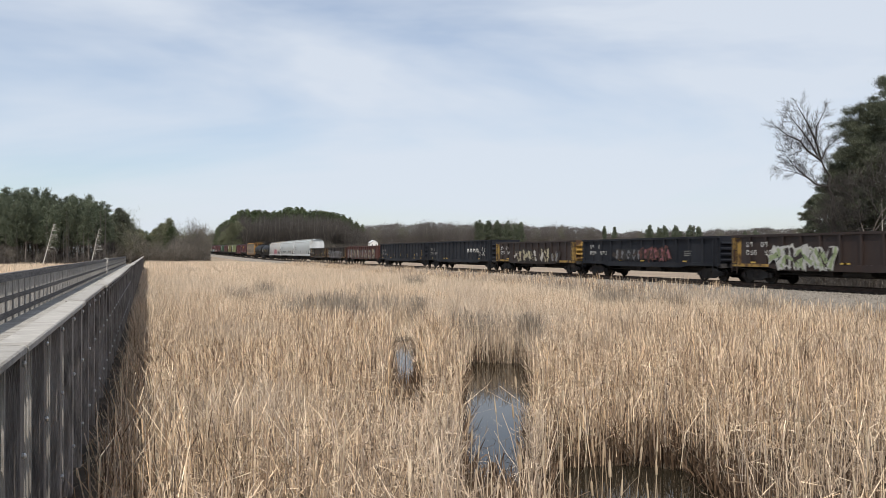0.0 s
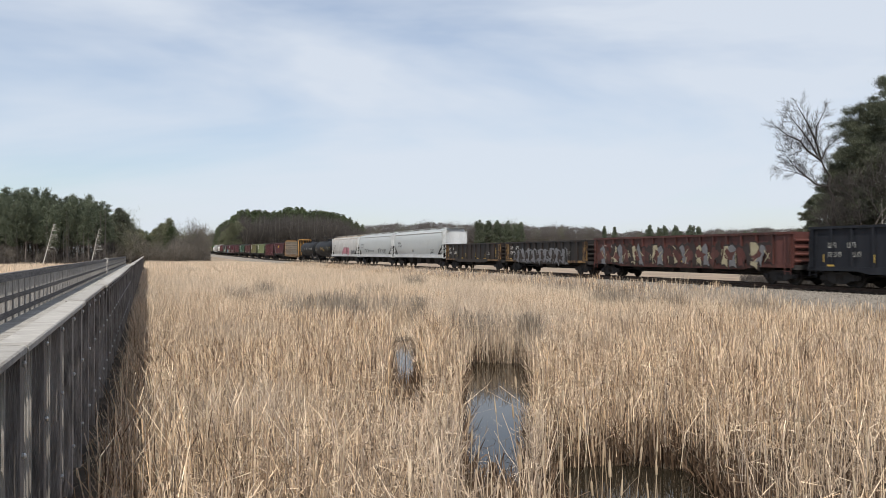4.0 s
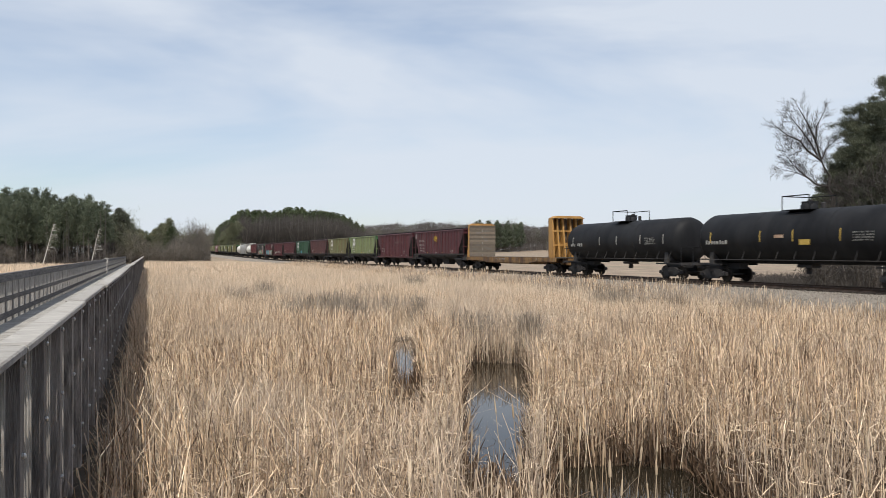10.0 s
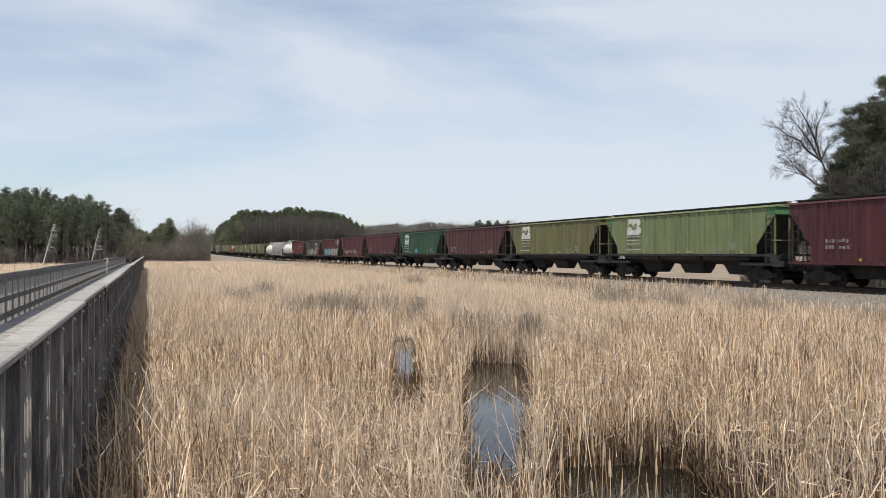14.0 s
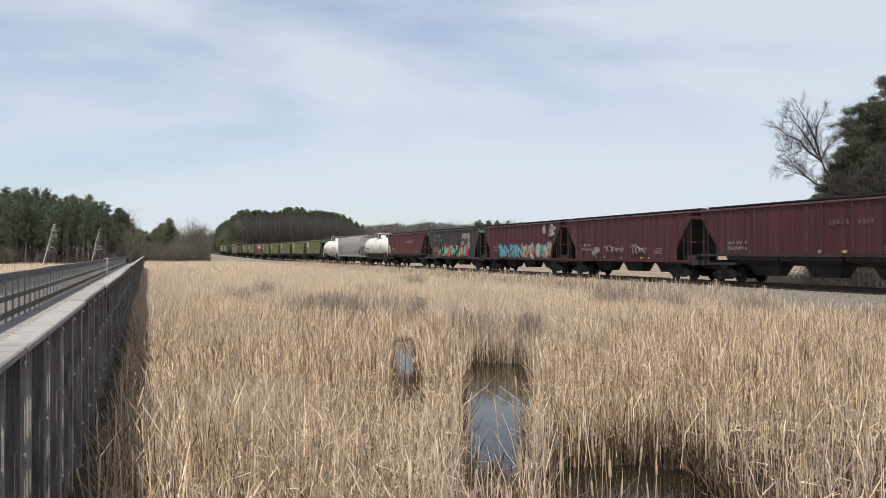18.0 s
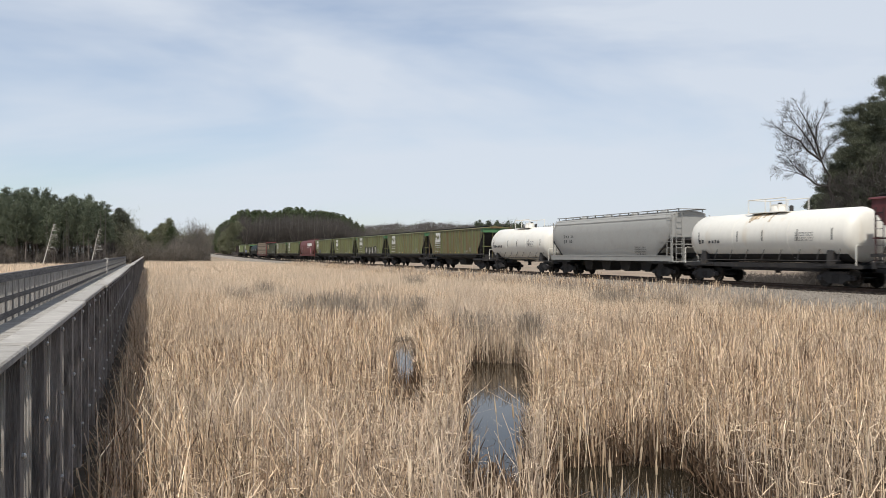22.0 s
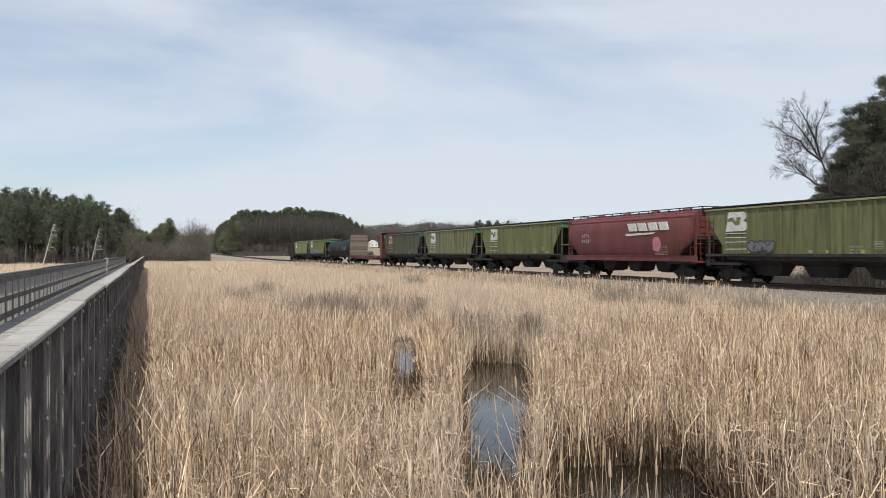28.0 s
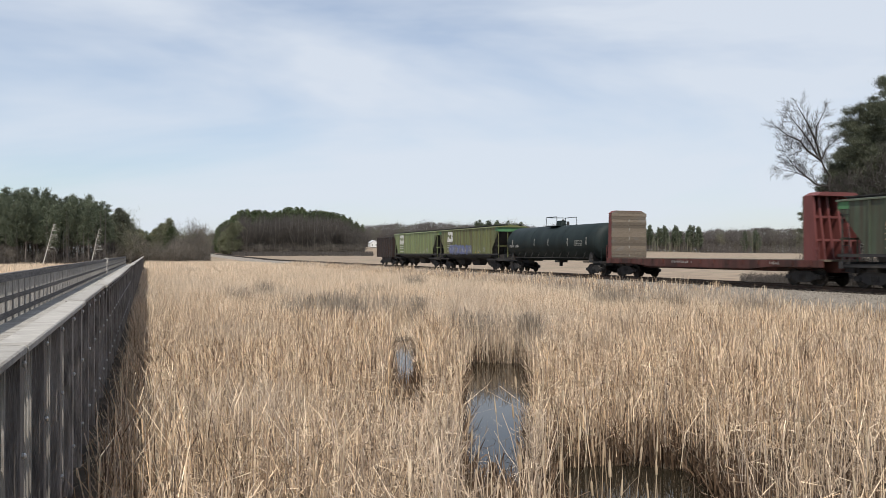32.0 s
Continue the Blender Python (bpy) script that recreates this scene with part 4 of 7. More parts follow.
def soft_bare_meshes(seed, h, rad, n, base=0.12, length=1.0, width=0.06):
    """A leafless tree seen far off: trunk, rising limbs, and a lobed crown of fine twigs."""
    rng = np.random.RandomState(seed)
    top = np.array([rng.normal(0, 0.3), rng.normal(0, 0.3), h * 0.93])
    segs = [(np.array([0, 0, -0.3]), top * 0.5, 0.014 * h, 0.009 * h), (top * 0.5, top, 0.009 * h, 0.02)]
    cents, ways = [], []
    lobes = rng.randint(9, 14)
    for k in range(lobes):
        g = rng.uniform(base + 0.05, 0.5)
        a = top * (g / 0.93)
        t = 6.283 * (k + rng.random_sample()) / lobes
        z1 = rng.uniform(max(g + 0.1, 0.3), 0.97)
        ro = rad * math.sqrt(max(0.05, 1 - ((z1 - 0.5) / 0.52) ** 2)) * rng.uniform(0.45, 0.95)
        e = np.array([math.cos(t) * ro, math.sin(t) * ro, h * z1])
        m = a + (e - a) * 0.5 + np.array([math.cos(t), math.sin(t), -0.2]) * 0.12 * rad
        segs += [(a, m, 0.006 * h, 0.004 * h), (m, e, 0.004 * h, 0.015)]
        way = (e - a) / np.linalg.norm(e - a)
        for s in np.linspace(0.3, 1.0, 7):
            c = a + (e - a) * s
            cents.append(c + rng.normal(0, 0.09 * rad, 3))
            ways.append(way * 0.8 + np.array([0, 0, 0.45]))
    per = max(1, n // len(cents))
    v, f = sprays(rng, cents, ways, per, 0.24 * rad, length, width, 0.6)
    return limbs_mesh("trunk", segs, 4, M_TWIG), raw_mesh("crown", v, f, M_TWIG)


def thicket(name, label, spans, material, seed, length=0.9, width=0.07):
    """Dense low growth of fine stems in one mesh. spans: columns from, to, distance from, to, height, stems."""
    rng = np.random.RandomState(seed)
    C, W = [], []
    for x0, x1, d0, d1, h, n in spans:
        xp, d = rng.uniform(x0, x1, n), rng.uniform(d0, d1, n)
        u = (xp - 784) / 1400 * d
        x, y = u * CT + d * ST, -u * ST + d * CT
        tall = h * (0.75 + 0.25 * np.sin(xp * 0.35 + d) * np.sin(xp * 0.13 + 1))
        z = np.array([ground_z(a, b) for a, b in zip(x, y)]) + tall * rng.random_sample(n) ** 0.9
        off = (x < 27) | (x > 43)
        C.append(np.stack([x, y, z], -1)[off])
        W.append(np.tile((0, 0, 0.9), (off.sum(), 1)))
    v, f = sprays(rng, np.concatenate(C), np.concatenate(W), 1, 0.1, length, width, 0.45)
    tagged(new(name, raw_mesh(name, v, f, material)), label, "brush", kind="stuff")


def bare_meshes(seed, h, depth, thick, twig, crooked=0.22, trunk_to=0.35, spread=0.75, forks=(2, 4)):
    """A leafless tree: trunk and limbs, and a crown of fine twigs."""
    rng = np.random.RandomState(seed)
    big, fine = [], []

    def grow(p, d, ln, r, lev):
        q = p
        for s in range(3):
            d = d + rng.normal(0, crooked * 0.5, 3)
            d[2] += 0.06
            d /= np.linalg.norm(d)
            e = q + d * ln / 3
            r1 = max(twig, r * 0.86)
            (big if lev < 2 else fine).append((q, e, r, r1))
            if lev < depth and (s > 0 or lev > 0):
                for _ in range(rng.randint(*forks) if s == 2 else (1 if rng.random_sample() < 0.75 else 0)):
                    x = rng.normal(0, 1, 3)
                    x -= d * x.dot(d)
                    x /= np.linalg.norm(x) + 1e-9
                    nd = d * rng.uniform(0.45, 1.0) + x * spread * rng.uniform(0.6, 1.2)
                    nd[2] += 0.12
                    grow(e, nd / np.linalg.norm(nd), ln * rng.uniform(0.55, 0.8), max(twig, r1 * rng.uniform(0.5, 0.72)), lev + 1)
            q, r = e, r1

    grow(np.array([0.0, 0, -0.3]), np.array([0.0, 0, 1]), h * trunk_to, thick, 0)
    return limbs_mesh("trunk", big, 5, M_BARK), limbs_mesh("crown", fine or big[-1:], 3, M_TWIG)


def plant(name, meshes, label, category, group, x, y, z, s, rz, crown_mat=None, tilt=(0, 0)):
    t = thing(name, label, category, group, (x, y, z))
    t.rotation_euler = (tilt[0], tilt[1], -radians(TURN) if tilt[1] else rz)
    t.scale = (s, s, s)
    part("trunk", meshes[0], meshes[0].materials[0], t)
    part("crown", meshes[1], crown_mat or meshes[1].materials[0], t)
    return t


def ground_z(x, y):
    z = (0.1 if x < 27.5 else 0.45 + min(1, max(0, (x - 42) / 300)) * 0.8) + float(grade(y)) * min(1, max(0, (x - 22) / 6))
    z += 6.0 * math.exp(-(((x - 335) / 75) ** 2 + ((y - 530) / 45) ** 2))
    return z + 13.0 * math.exp(-(((x - 90) / 75) ** 2 + ((y - 545) / 45) ** 2)) * min(1, max(0, (x - 42) / 38)) ** 1.3


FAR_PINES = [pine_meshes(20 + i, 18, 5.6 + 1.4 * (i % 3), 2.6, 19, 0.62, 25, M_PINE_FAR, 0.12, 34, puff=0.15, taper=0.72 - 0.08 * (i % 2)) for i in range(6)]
HILL_PINES = [pine_meshes(30 + i, 18, 3.0, 3.4, 9, 1.15, 15, M_PINE_Y) for i in range(4)]
LOW_PINES = [pine_meshes(36 + i, 18, 2.0, 4.6, 22, 0.8, 18, M_PINE_Y) for i in range(3)]
FAR_BARE = [soft_bare_meshes(40 + i, 15, 4.6, 1800, 0.1, 1.05, 0.066) for i in range(6)]
BRUSH = [soft_bare_meshes(60 + i, 6, 2.6, 600, 0.02, 0.75, 0.06) for i in range(4)]


def px(xp, d):
    """Plan place at the distance d ahead that shows at the column xp."""
    return ahead((xp - 784) / 1400 * d, d)


def woods():
    rng = random.Random(12)
    # pine wood beyond the left field
    for row, (d0, n, h0) in enumerate(((188, 24, 15.8), (195, 24, 17.6), (203, 20, 19.0), (212, 16, 16.0))):
        for i in range(n):
            xp = -70 + 262 * (i + rng.uniform(0.1, 0.9)) / n
            d = d0 + rng.uniform(-3, 4)
            x, y = px(xp, d)
            h = h0 * rng.uniform(0.9, 1.06) * (1 - 0.15 * max(0, (xp - 60) / 140))
            plant("pine_tree", rng.choice(FAR_PINES), "tall dark green pine at the edge of the marsh", "pine tree", "pine wood", x, y, 0.1, h / 18, rng.uniform(0, 6.3))
    for i in range(60):
        x, y = px(rng.uniform(-60, 205), rng.uniform(184, 202))
        plant("bare_shrub", rng.choice(BRUSH), "leafless grey-brown shrub below the pines", "shrub", "shrubs at the wood edge", x, y, 0.1, rng.uniform(0.45, 1.0), rng.uniform(0, 6.3), M_TWIG_NEAR if i % 4 == 0 else None)
    # mixed trees and brush at the end of the boardwalk
    for xp, d, h, kind in ((352, 262, 12.5, 1), (360, 268, 11.0, 1), (248, 234, 10.2, 3), (258, 238, 9.6, 0), (276, 236, 10.6, 3), (318, 240, 11.0, 3), (332, 238, 10.4, 3), (206, 226, 15.0, 3), (217, 229, 15.8, 3), (227, 231, 14.2, 3), (235, 238, 12.0, 3), (298, 228, 13.0, 3), (309, 231, 12.2, 3), (287, 232, 11.6, 3), (303, 226, 10.5, 0), (268, 240, 9, 3), (346, 228, 13.4, 1), (358, 232, 11.5, 1), (338, 230, 11.0, 3), (212, 222, 15.4, 4), (224, 224, 14.0, 4), (213, 232, 14.5, 1), (225, 240, 12.5, 0), (240, 245, 10.0, 0), (232, 228, 8, 2), (262, 236, 8.2, 0), (250, 238, 7.4, 1), (272, 232, 7.6, 1), (288, 246, 11.0, 4),
                           (297, 240, 12.0, 4), (306, 246, 11.5, 4), (315, 238, 9.5, 1), (330, 236, 9.0, 1), (344, 232, 10.5, 1), (354, 226, 11.5, 1), (338, 250, 9.0, 1),
                           (280, 226, 7, 1), (322, 224, 8, 1), (205, 224, 13, 1), (218, 222, 12.5, 2), (210, 238, 14.5, 0), (230, 236, 12, 2), (244, 226, 10, 1), (303, 234, 11, 2), (290, 230, 11, 2), (200, 230, 14, 0)):
        x, y = px(xp, d)
        src = FAR_BARE if kind in (1, 2) or (kind == 3 and (xp < 242 or xp > 300)) else LOW_PINES
        plant(("pine_tree", "bare_tree", "bare_tree", "budding_tree", "budding_tree")[kind], rng.choice(src), ("green pine among bare brush", "leafless grey-brown tree in the brush", "pale budding tree in the brush", "full pale olive budding tree above the brush", "tall grey-green budding tree above the brush")[kind],
              "pine tree" if kind == 0 else "tree", "trees at the boardwalk end", x, y, 0.1, h / (15 if src is FAR_BARE else 18), rng.uniform(0, 6.3), (M_PINE_Y, None, M_TWIG_PALE, M_BUD, M_BUD_G)[kind])
    for i in range(46):
        xp = rng.uniform(198, 366)
        x, y = px(xp, rng.uniform(212, 262))
        plant("bare_tree", rng.choice(FAR_BARE), "leafless grey-brown tree in the brush", "tree", "trees at the boardwalk end", x, y, 0.1, rng.uniform(0.45, 0.75) * (0.75 if 242 < xp < 278 else 1), rng.uniform(0, 6.3), M_TWIG_PALE if i % 4 == 0 else None)
    for i in range(60):
        xp = rng.uniform(198, 366)
        x, y = px(xp, rng.uniform(205, 262))
        plant("bare_shrub", rng.choice(BRUSH), "leafless grey-brown shrub at the marsh edge", "shrub", "shrubs at the marsh edge", x, y, 0.1, rng.uniform(0.7, 1.25), rng.uniform(0, 6.3))
    for i in range(34):
        xp, d = rng.uniform(340, 364), rng.uniform(290, 380)
        x, y = px(xp, d)
        if x < 27:
            plant("bare_tree", rng.choice(FAR_BARE), "leafless grey-brown tree beside the railway", "tree", "trees beside the railway", x, y, 0.3, rng.uniform(0.4, 0.75), rng.uniform(0, 6.3), M_TWIG_PALE if i % 3 == 0 else None)
    # wooded rise beyond the railway
    def rise(xp):
        return 369 + 0.0006 * (xp - 525) ** 2 + 20 * max(0, (430 - xp) / 45) ** 1.3 + 1.5 * math.sin(xp * 0.07) + 0.0013 * max(0, xp - 520) ** 2
    for i in range(150):
        xp = 384 + 258 * (i + rng.random()) / 150
        d = rng.uniform(505, 560)
        x, y = px(xp, d)
        z = ground_z(x, y)
        top = EYE_Z + (448.5 - rise(xp) - rng.uniform(-2, 9)) * d / 1400
        plant("pine_tree", rng.choice(HILL_PINES), "green pine on the wooded rise", "pine tree", "trees on the rise", x, y, z - 1.8, max(4, top - z + 1.8) / 18, rng.uniform(0, 6.3), M_PINE_Y)
    for i in range(120):
        xp = 394 + 250 * (i + rng.random()) / 120
        d = rng.uniform(455, 500)
        x, y = px(xp, d)
        if x < 40 or (xp < 462 and rng.random() < 0.55):
            continue
        z = ground_z(x, y)
        top = EYE_Z + (448.5 - max(rise(xp) + 7, 381 + 5 * math.sin(xp * 0.2)) - rng.uniform(0, 22) * rng.random()) * d / 1400
        plant("bare_tree", rng.choice(FAR_BARE), "leafless grey-brown tree on the wooded rise", "tree", "trees on the rise", x, y, z - 0.8, max(3, top - z + 0.8) / 14.5, rng.uniform(0, 6.3), M_TWIG_HILL)
    for i in range(70):
        x, y = px(392 + 250 * (i + rng.random()) / 70, rng.uniform(450, 462))
        if x > 40:
            plant("bare_shrub", rng.choice(BRUSH), "leafless grey-brown shrub at the foot of the rise", "shrub", "shrubs at the rise", x, y, ground_z(x, y), rng.uniform(0.7, 1.3), rng.uniform(0, 6.3), M_TWIG_NEAR if i % 3 == 0 else None)
    for i in range(44):
        d = rng.uniform(585, 640) if i < 26 else rng.uniform(645, 760)
        xp = rng.uniform(368, 396) if i < 26 else rng.uniform(364, 388)
        x, y = px(xp, d)
        if x < 41:
            continue
        bud = i % 3 != 0
        plant("budding_tree" if bud else "bare_tree", rng.choice(FAR_BARE), "pale olive budding tree beyond the railway" if bud else "leafless grey-brown tree beyond the railway", "tree",
              "trees beside the railway", x, y, ground_z(x, y) - 0.5, (rng.uniform(14, 17.5) + max(0, xp - 380) * 0.22) / 15, rng.uniform(0, 6.3), M_BUD if bud else M_TWIG_HILL)
    thicket("underbrush", "dense grey-brown leafless brush below the pines", ((-70, 203, 204, 226, 8.5, 34000), (-70, 205, 188, 204, 3.4, 12000), (-70, 205, 184, 190, 2.6, 10000)), M_TWIG_HILL, 81, 0.9, 0.06)
    thicket("underbrush", "dense grey-brown leafless brush behind the marsh", ((196, 372, 222, 262, 6.0, 30000), (345, 370, 262, 310, 5.0, 6000)), M_TWIG, 82, 1.0, 0.07)
    thicket("underbrush", "dense grey-brown leafless brush on the rise", ((388, 645, 452, 500, 7.5, 40000), (404, 660, 392, 455, 2.4, 16000), (374, 402, 560, 640, 8.0, 9000), (364, 388, 650, 760, 9.0, 7000)), M_TWIG_HILL, 83, 1.6, 0.14)
    for xp in (372, 380, 388, 396, 404, 412, 420):
        x, y = px(xp, 450 + rng.uniform(-4, 10))
        plant("pine_tree", rng.choice(LOW_PINES), "green pine beside the railway", "pine tree", "trees on the rise", max(x, 41), y, ground_z(max(x, 41), y) - 0.5, rng.uniform(0.62, 0.82) + max(0, xp - 390) * 0.012, rng.uniform(0, 6.3), M_BUD if xp % 16 else M_PINE_Y)


woods()


def far_woods():
    """The belt of woods along the horizon: a ridge behind, bare trees and pines before it."""
    rng = np.random.RandomState(31)

    def skyline(xp):
        dip = np.clip((xp - 1050) / 14, 0, 1) * np.clip((1256 - xp) / 14, 0, 1)
        return 400 - 6.5 * np.clip((960 - xp) / 60, 0, 1) + 1.5 * np.sin(xp * 0.031) + 1.5 * np.sin(xp * 0.087 + 1) + np.clip((xp - 1240) / 20, 0, 1) * 3 + 8 * dip - 3 * np.exp(-((xp - 1015) / 28.0) ** 2) - 3 * np.exp(-((xp - 880) / 40.0) ** 2)
    n = 1300
    xp, d = rng.uniform(610, 1720, n), rng.uniform(680, 830, n)
    top = EYE_Z + (448.5 - skyline(xp) - 4 + rng.uniform(-4, 2, n)) * d / 1400
    u = (xp - 784) / 1400 * d
    x, y = u * CT + d * ST, -u * ST + d * CT
    cents, ways = [], []
    for i in range(n):
        h = top[i] - 0.5
        for _ in range(44):
            g, t = rng.uniform(0.04, 1), rng.uniform(0, 6.283)
            ro = 0.33 * h * math.sqrt(max(0.03, 1 - (2 * g - 1) ** 2)) * math.sqrt(rng.random_sample())
            cents.append((x[i] + ro * math.cos(t), y[i] + ro * math.sin(t), 0.5 + g * h))
            ways.append((math.cos(t) * 0.4, math.sin(t) * 0.4, 0.7))
    v, f = sprays(rng, cents, ways, 6, 0.7, 1.5, 0.42, 0.7)
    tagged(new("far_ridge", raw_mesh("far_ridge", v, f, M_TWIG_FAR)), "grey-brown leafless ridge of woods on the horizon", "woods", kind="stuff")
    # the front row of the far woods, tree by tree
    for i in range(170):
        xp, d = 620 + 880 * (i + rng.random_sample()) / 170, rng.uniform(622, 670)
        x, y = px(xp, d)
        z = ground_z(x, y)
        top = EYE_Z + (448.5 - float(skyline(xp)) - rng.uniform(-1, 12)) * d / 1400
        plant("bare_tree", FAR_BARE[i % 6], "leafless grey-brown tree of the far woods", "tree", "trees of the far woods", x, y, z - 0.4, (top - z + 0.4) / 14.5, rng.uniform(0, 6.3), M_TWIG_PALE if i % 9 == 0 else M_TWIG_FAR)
    for c, w, k in ((855, 10, 5), (882, 12, 11), (908, 8, 5), (1068, 1, 2), (1086, 1, 2), (1150, 4, 6), (1163, 3, 3), (1176, 3, 4), (1195, 6, 7), (1232, 6, 7), (1290, 40, 4)):
        for _ in range(k):
            xp, d = rng.normal(c, w), rng.uniform(598, 618)
            x, y = px(xp, d)
            z = ground_z(x, y)
            top = EYE_Z + (448.5 - (391.5 if c < 960 else 400 if c < 1260 else 406) - rng.uniform(-2, 6)) * d / 1400
            plant("pine_tree", FAR_PINES[rng.randint(6)] if c in (1068, 1086) else HILL_PINES[rng.randint(4)], "dark green pine standing before the far woods", "pine tree", "pines of the far woods", x, y, z - 0.4, (top - z + 0.4) / 18, rng.uniform(0, 6.3), M_PINE)
    segs = []
    for xp in np.concatenate([rng.uniform(1146, 1238, 46), rng.uniform(1285, 1420, 16), rng.uniform(960, 1060, 12)]):
        d = rng.uniform(585, 597)
        u = (xp - 784) / 1400 * d
        x, y = u * CT + d * ST, -u * ST + d * CT
        segs.append(((x, y, 0), (x + rng.normal(0, 0.4), y, rng.uniform(9, 16)), 0.2, 0.08))
    tagged(new("far_trunks", limbs_mesh("far_trunks", segs, 4, M_TWIG_PALE)), "pale thin trunks before the far woods", "woods", kind="stuff")
    thicket("underbrush", "dark brush along the foot of the far woods", ((620, 1500, 600, 625, 6.0, 26000),), M_TWIG_FAR, 85, 1.8, 0.2)


far_woods()


def near_trees():
    rng = random.Random(77)
    spec = ((1575, 63, 16.8, 3.8), (1522, 66, 14.9, 3.5), (1546, 69, 16.3, 3.6), (1625, 60, 17.5, 3.8), (1490, 70, 11.6, 2.8), (1446, 76, 8.2, 2.0), (1515, 76, 14.2, 3.2), (1560, 76, 16.4, 3.4), (1478, 78, 10.0, 2.6))
    for i, (xp, d, h, r) in enumerate(spec):
        x, y = px(xp, d)
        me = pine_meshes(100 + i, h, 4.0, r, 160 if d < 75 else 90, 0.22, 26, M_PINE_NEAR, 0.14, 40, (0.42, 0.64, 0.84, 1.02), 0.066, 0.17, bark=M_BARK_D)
        plant("pine_tree", me, "large dark green pine behind the railway", "pine tree", "trees behind the railway", x, y, 0.45, 1, rng.uniform(0, 6.3))
    bare = [bare_meshes(128 + i, 14, 5, 0.19, 0.011, 0.3, 0.34, 0.5, (2, 5)) for i in range(2)]
    for xp, d, h, k, tilt in ((1500, 60, 7.0, 1, 0.08), (1552, 58, 11.5, 0, 0.03)):
        x, y = px(xp, d)
        plant("bare_tree", bare[k], "leafless grey tree with fine twigs behind the railway", "tree", "trees behind the railway", x, y, 0.45, h / 14, rng.uniform(0, 6.3), M_BARK_D, tilt=(0.03, tilt))
    # the tall leafless tree: a crooked stem that leans out of the pines, six long limbs, fine twigs
    rg = np.random.RandomState(52)
    limbs = ((0.17, ((0.1, -0.3), (0.05, 3.4), (0.0, 7.2), (-0.4, 8.07), (-0.26, 9.08), (-0.75, 9.83), (-0.97, 10.4))),
             (0.085, ((-0.97, 10.4), (-1.32, 11.8), (-2.2, 13.34), (-2.9, 14.79))),
             (0.06, ((-1.4, 11.98), (-1.45, 13.12), (-0.79, 14.44))),
             (0.085, ((-1.0, 10.4), (-2.2, 11.14), (-3.0, 11.89), (-3.95, 12.33), (-4.74, 13.0))),
             (0.075, ((-1.32, 10.84), (-1.98, 11.8), (-2.9, 12.86), (-3.73, 14.1))),
             (0.085, ((-0.26, 8.2), (-1.49, 8.38), (-2.41, 9.21), (-3.25, 10.0), (-3.78, 10.84))),
             (0.05, ((-2.28, 9.08), (-3.16, 9.34), (-4.21, 9.65))),
             (0.04, ((-2.72, 11.1), (-3.25, 11.0), (-3.73, 11.45))),
             (0.06, ((-0.88, 10.5), (-0.48, 11.36), (0.09, 12.0))))
    big, fine = [], []

    def twigs(p, d, ln, r, lev):
        q = p
        for s in range(3):
            d = d + rg.normal(0, 0.13, 3) + np.array([0, 0, 0.05])
            d /= np.linalg.norm(d)
            e = q + d * ln / 3
            fine.append((q, e, r, max(0.006, r * 0.75)))
            r = max(0.006, r * 0.75)
            for _ in range((2, 2, 0)[lev]):
                o = rg.normal(0, 1, 3)
                o -= d * o.dot(d)
                twigs(e, d * 0.85 + 0.6 * o / np.linalg.norm(o), ln * rg.uniform(0.4, 0.65), r * 0.6, lev + 1)
            q = e
    for r0, way in limbs:
        depth = 0.0
        pts = []
        for i, (a, b) in enumerate(way):
            pts.append(np.array([a, depth, b]))
            depth += 0 if r0 > 0.1 else rg.normal(0, 0.28)
        n = len(pts) - 1
        for i in range(n):
            a, b = pts[i], pts[i + 1]
            ra, rb = r0 * (1.15 - 0.85 * i / n), r0 * (1.15 - 0.85 * (i + 1) / n)
            big.append((a, b, ra, rb))
            if r0 > 0.1 and i < 2:
                continue
            d = (b - a) / np.linalg.norm(b - a)
            for k in range(3 if r0 > 0.1 else 7):
                o = rg.normal(0, 1, 3)
                o -= d * o.dot(d)
                twigs(a + (b - a) * (k + rg.random_sample()) / 7, d * 0.8 + 0.75 * o / np.linalg.norm(o) + np.array([0, 0, 0.15]), rg.uniform(0.55, 1.05), min(0.026, rb * 0.5), 0)
        twigs(pts[-1], (pts[-1] - pts[-2]) / np.linalg.norm(pts[-1] - pts[-2]), 0.55, r0 * 0.3, 0)
    x, y = px(1475, 61.5)
    plant("bare_tree", (limbs_mesh("trunk", big, 6, M_BARK_D), limbs_mesh("crown", fine, 3, M_TWIG_HILL)), "tall leafless grey tree leaning out from the pines", "tree", "trees behind the railway", x, y, 0.45, 0.95, -radians(TURN), M_TWIG_HILL)
    for i in range(26):
        x, y = px(rng.uniform(1425, 1640), rng.uniform(56, 63))
        plant("bare_shrub", rng.choice(BRUSH), "leafless grey-brown shrub below the pines", "shrub", "shrubs behind the railway", x, y, 0.45, rng.uniform(0.3, 0.6), rng.uniform(0, 6.3), M_TWIG_HILL)
    thicket("underbrush", "dense grey-brown leafless brush below the pines", ((1436, 1660, 58, 68, 2.2, 18000), (1312, 1660, 56, 74, 1.0, 24000)), M_TWIG_HILL, 84, 0.5, 0.022)
    # a pale birch stem before the dark pines
    rb = np.random.RandomState(91)
    stem = [(np.array([0, 0, -0.3]), np.array([0.1, 0, 4.5]), 0.055, 0.045), (np.array([0.1, 0, 4.5]), np.array([0.0, 0, 9.2]), 0.045, 0.015)]
    side = []
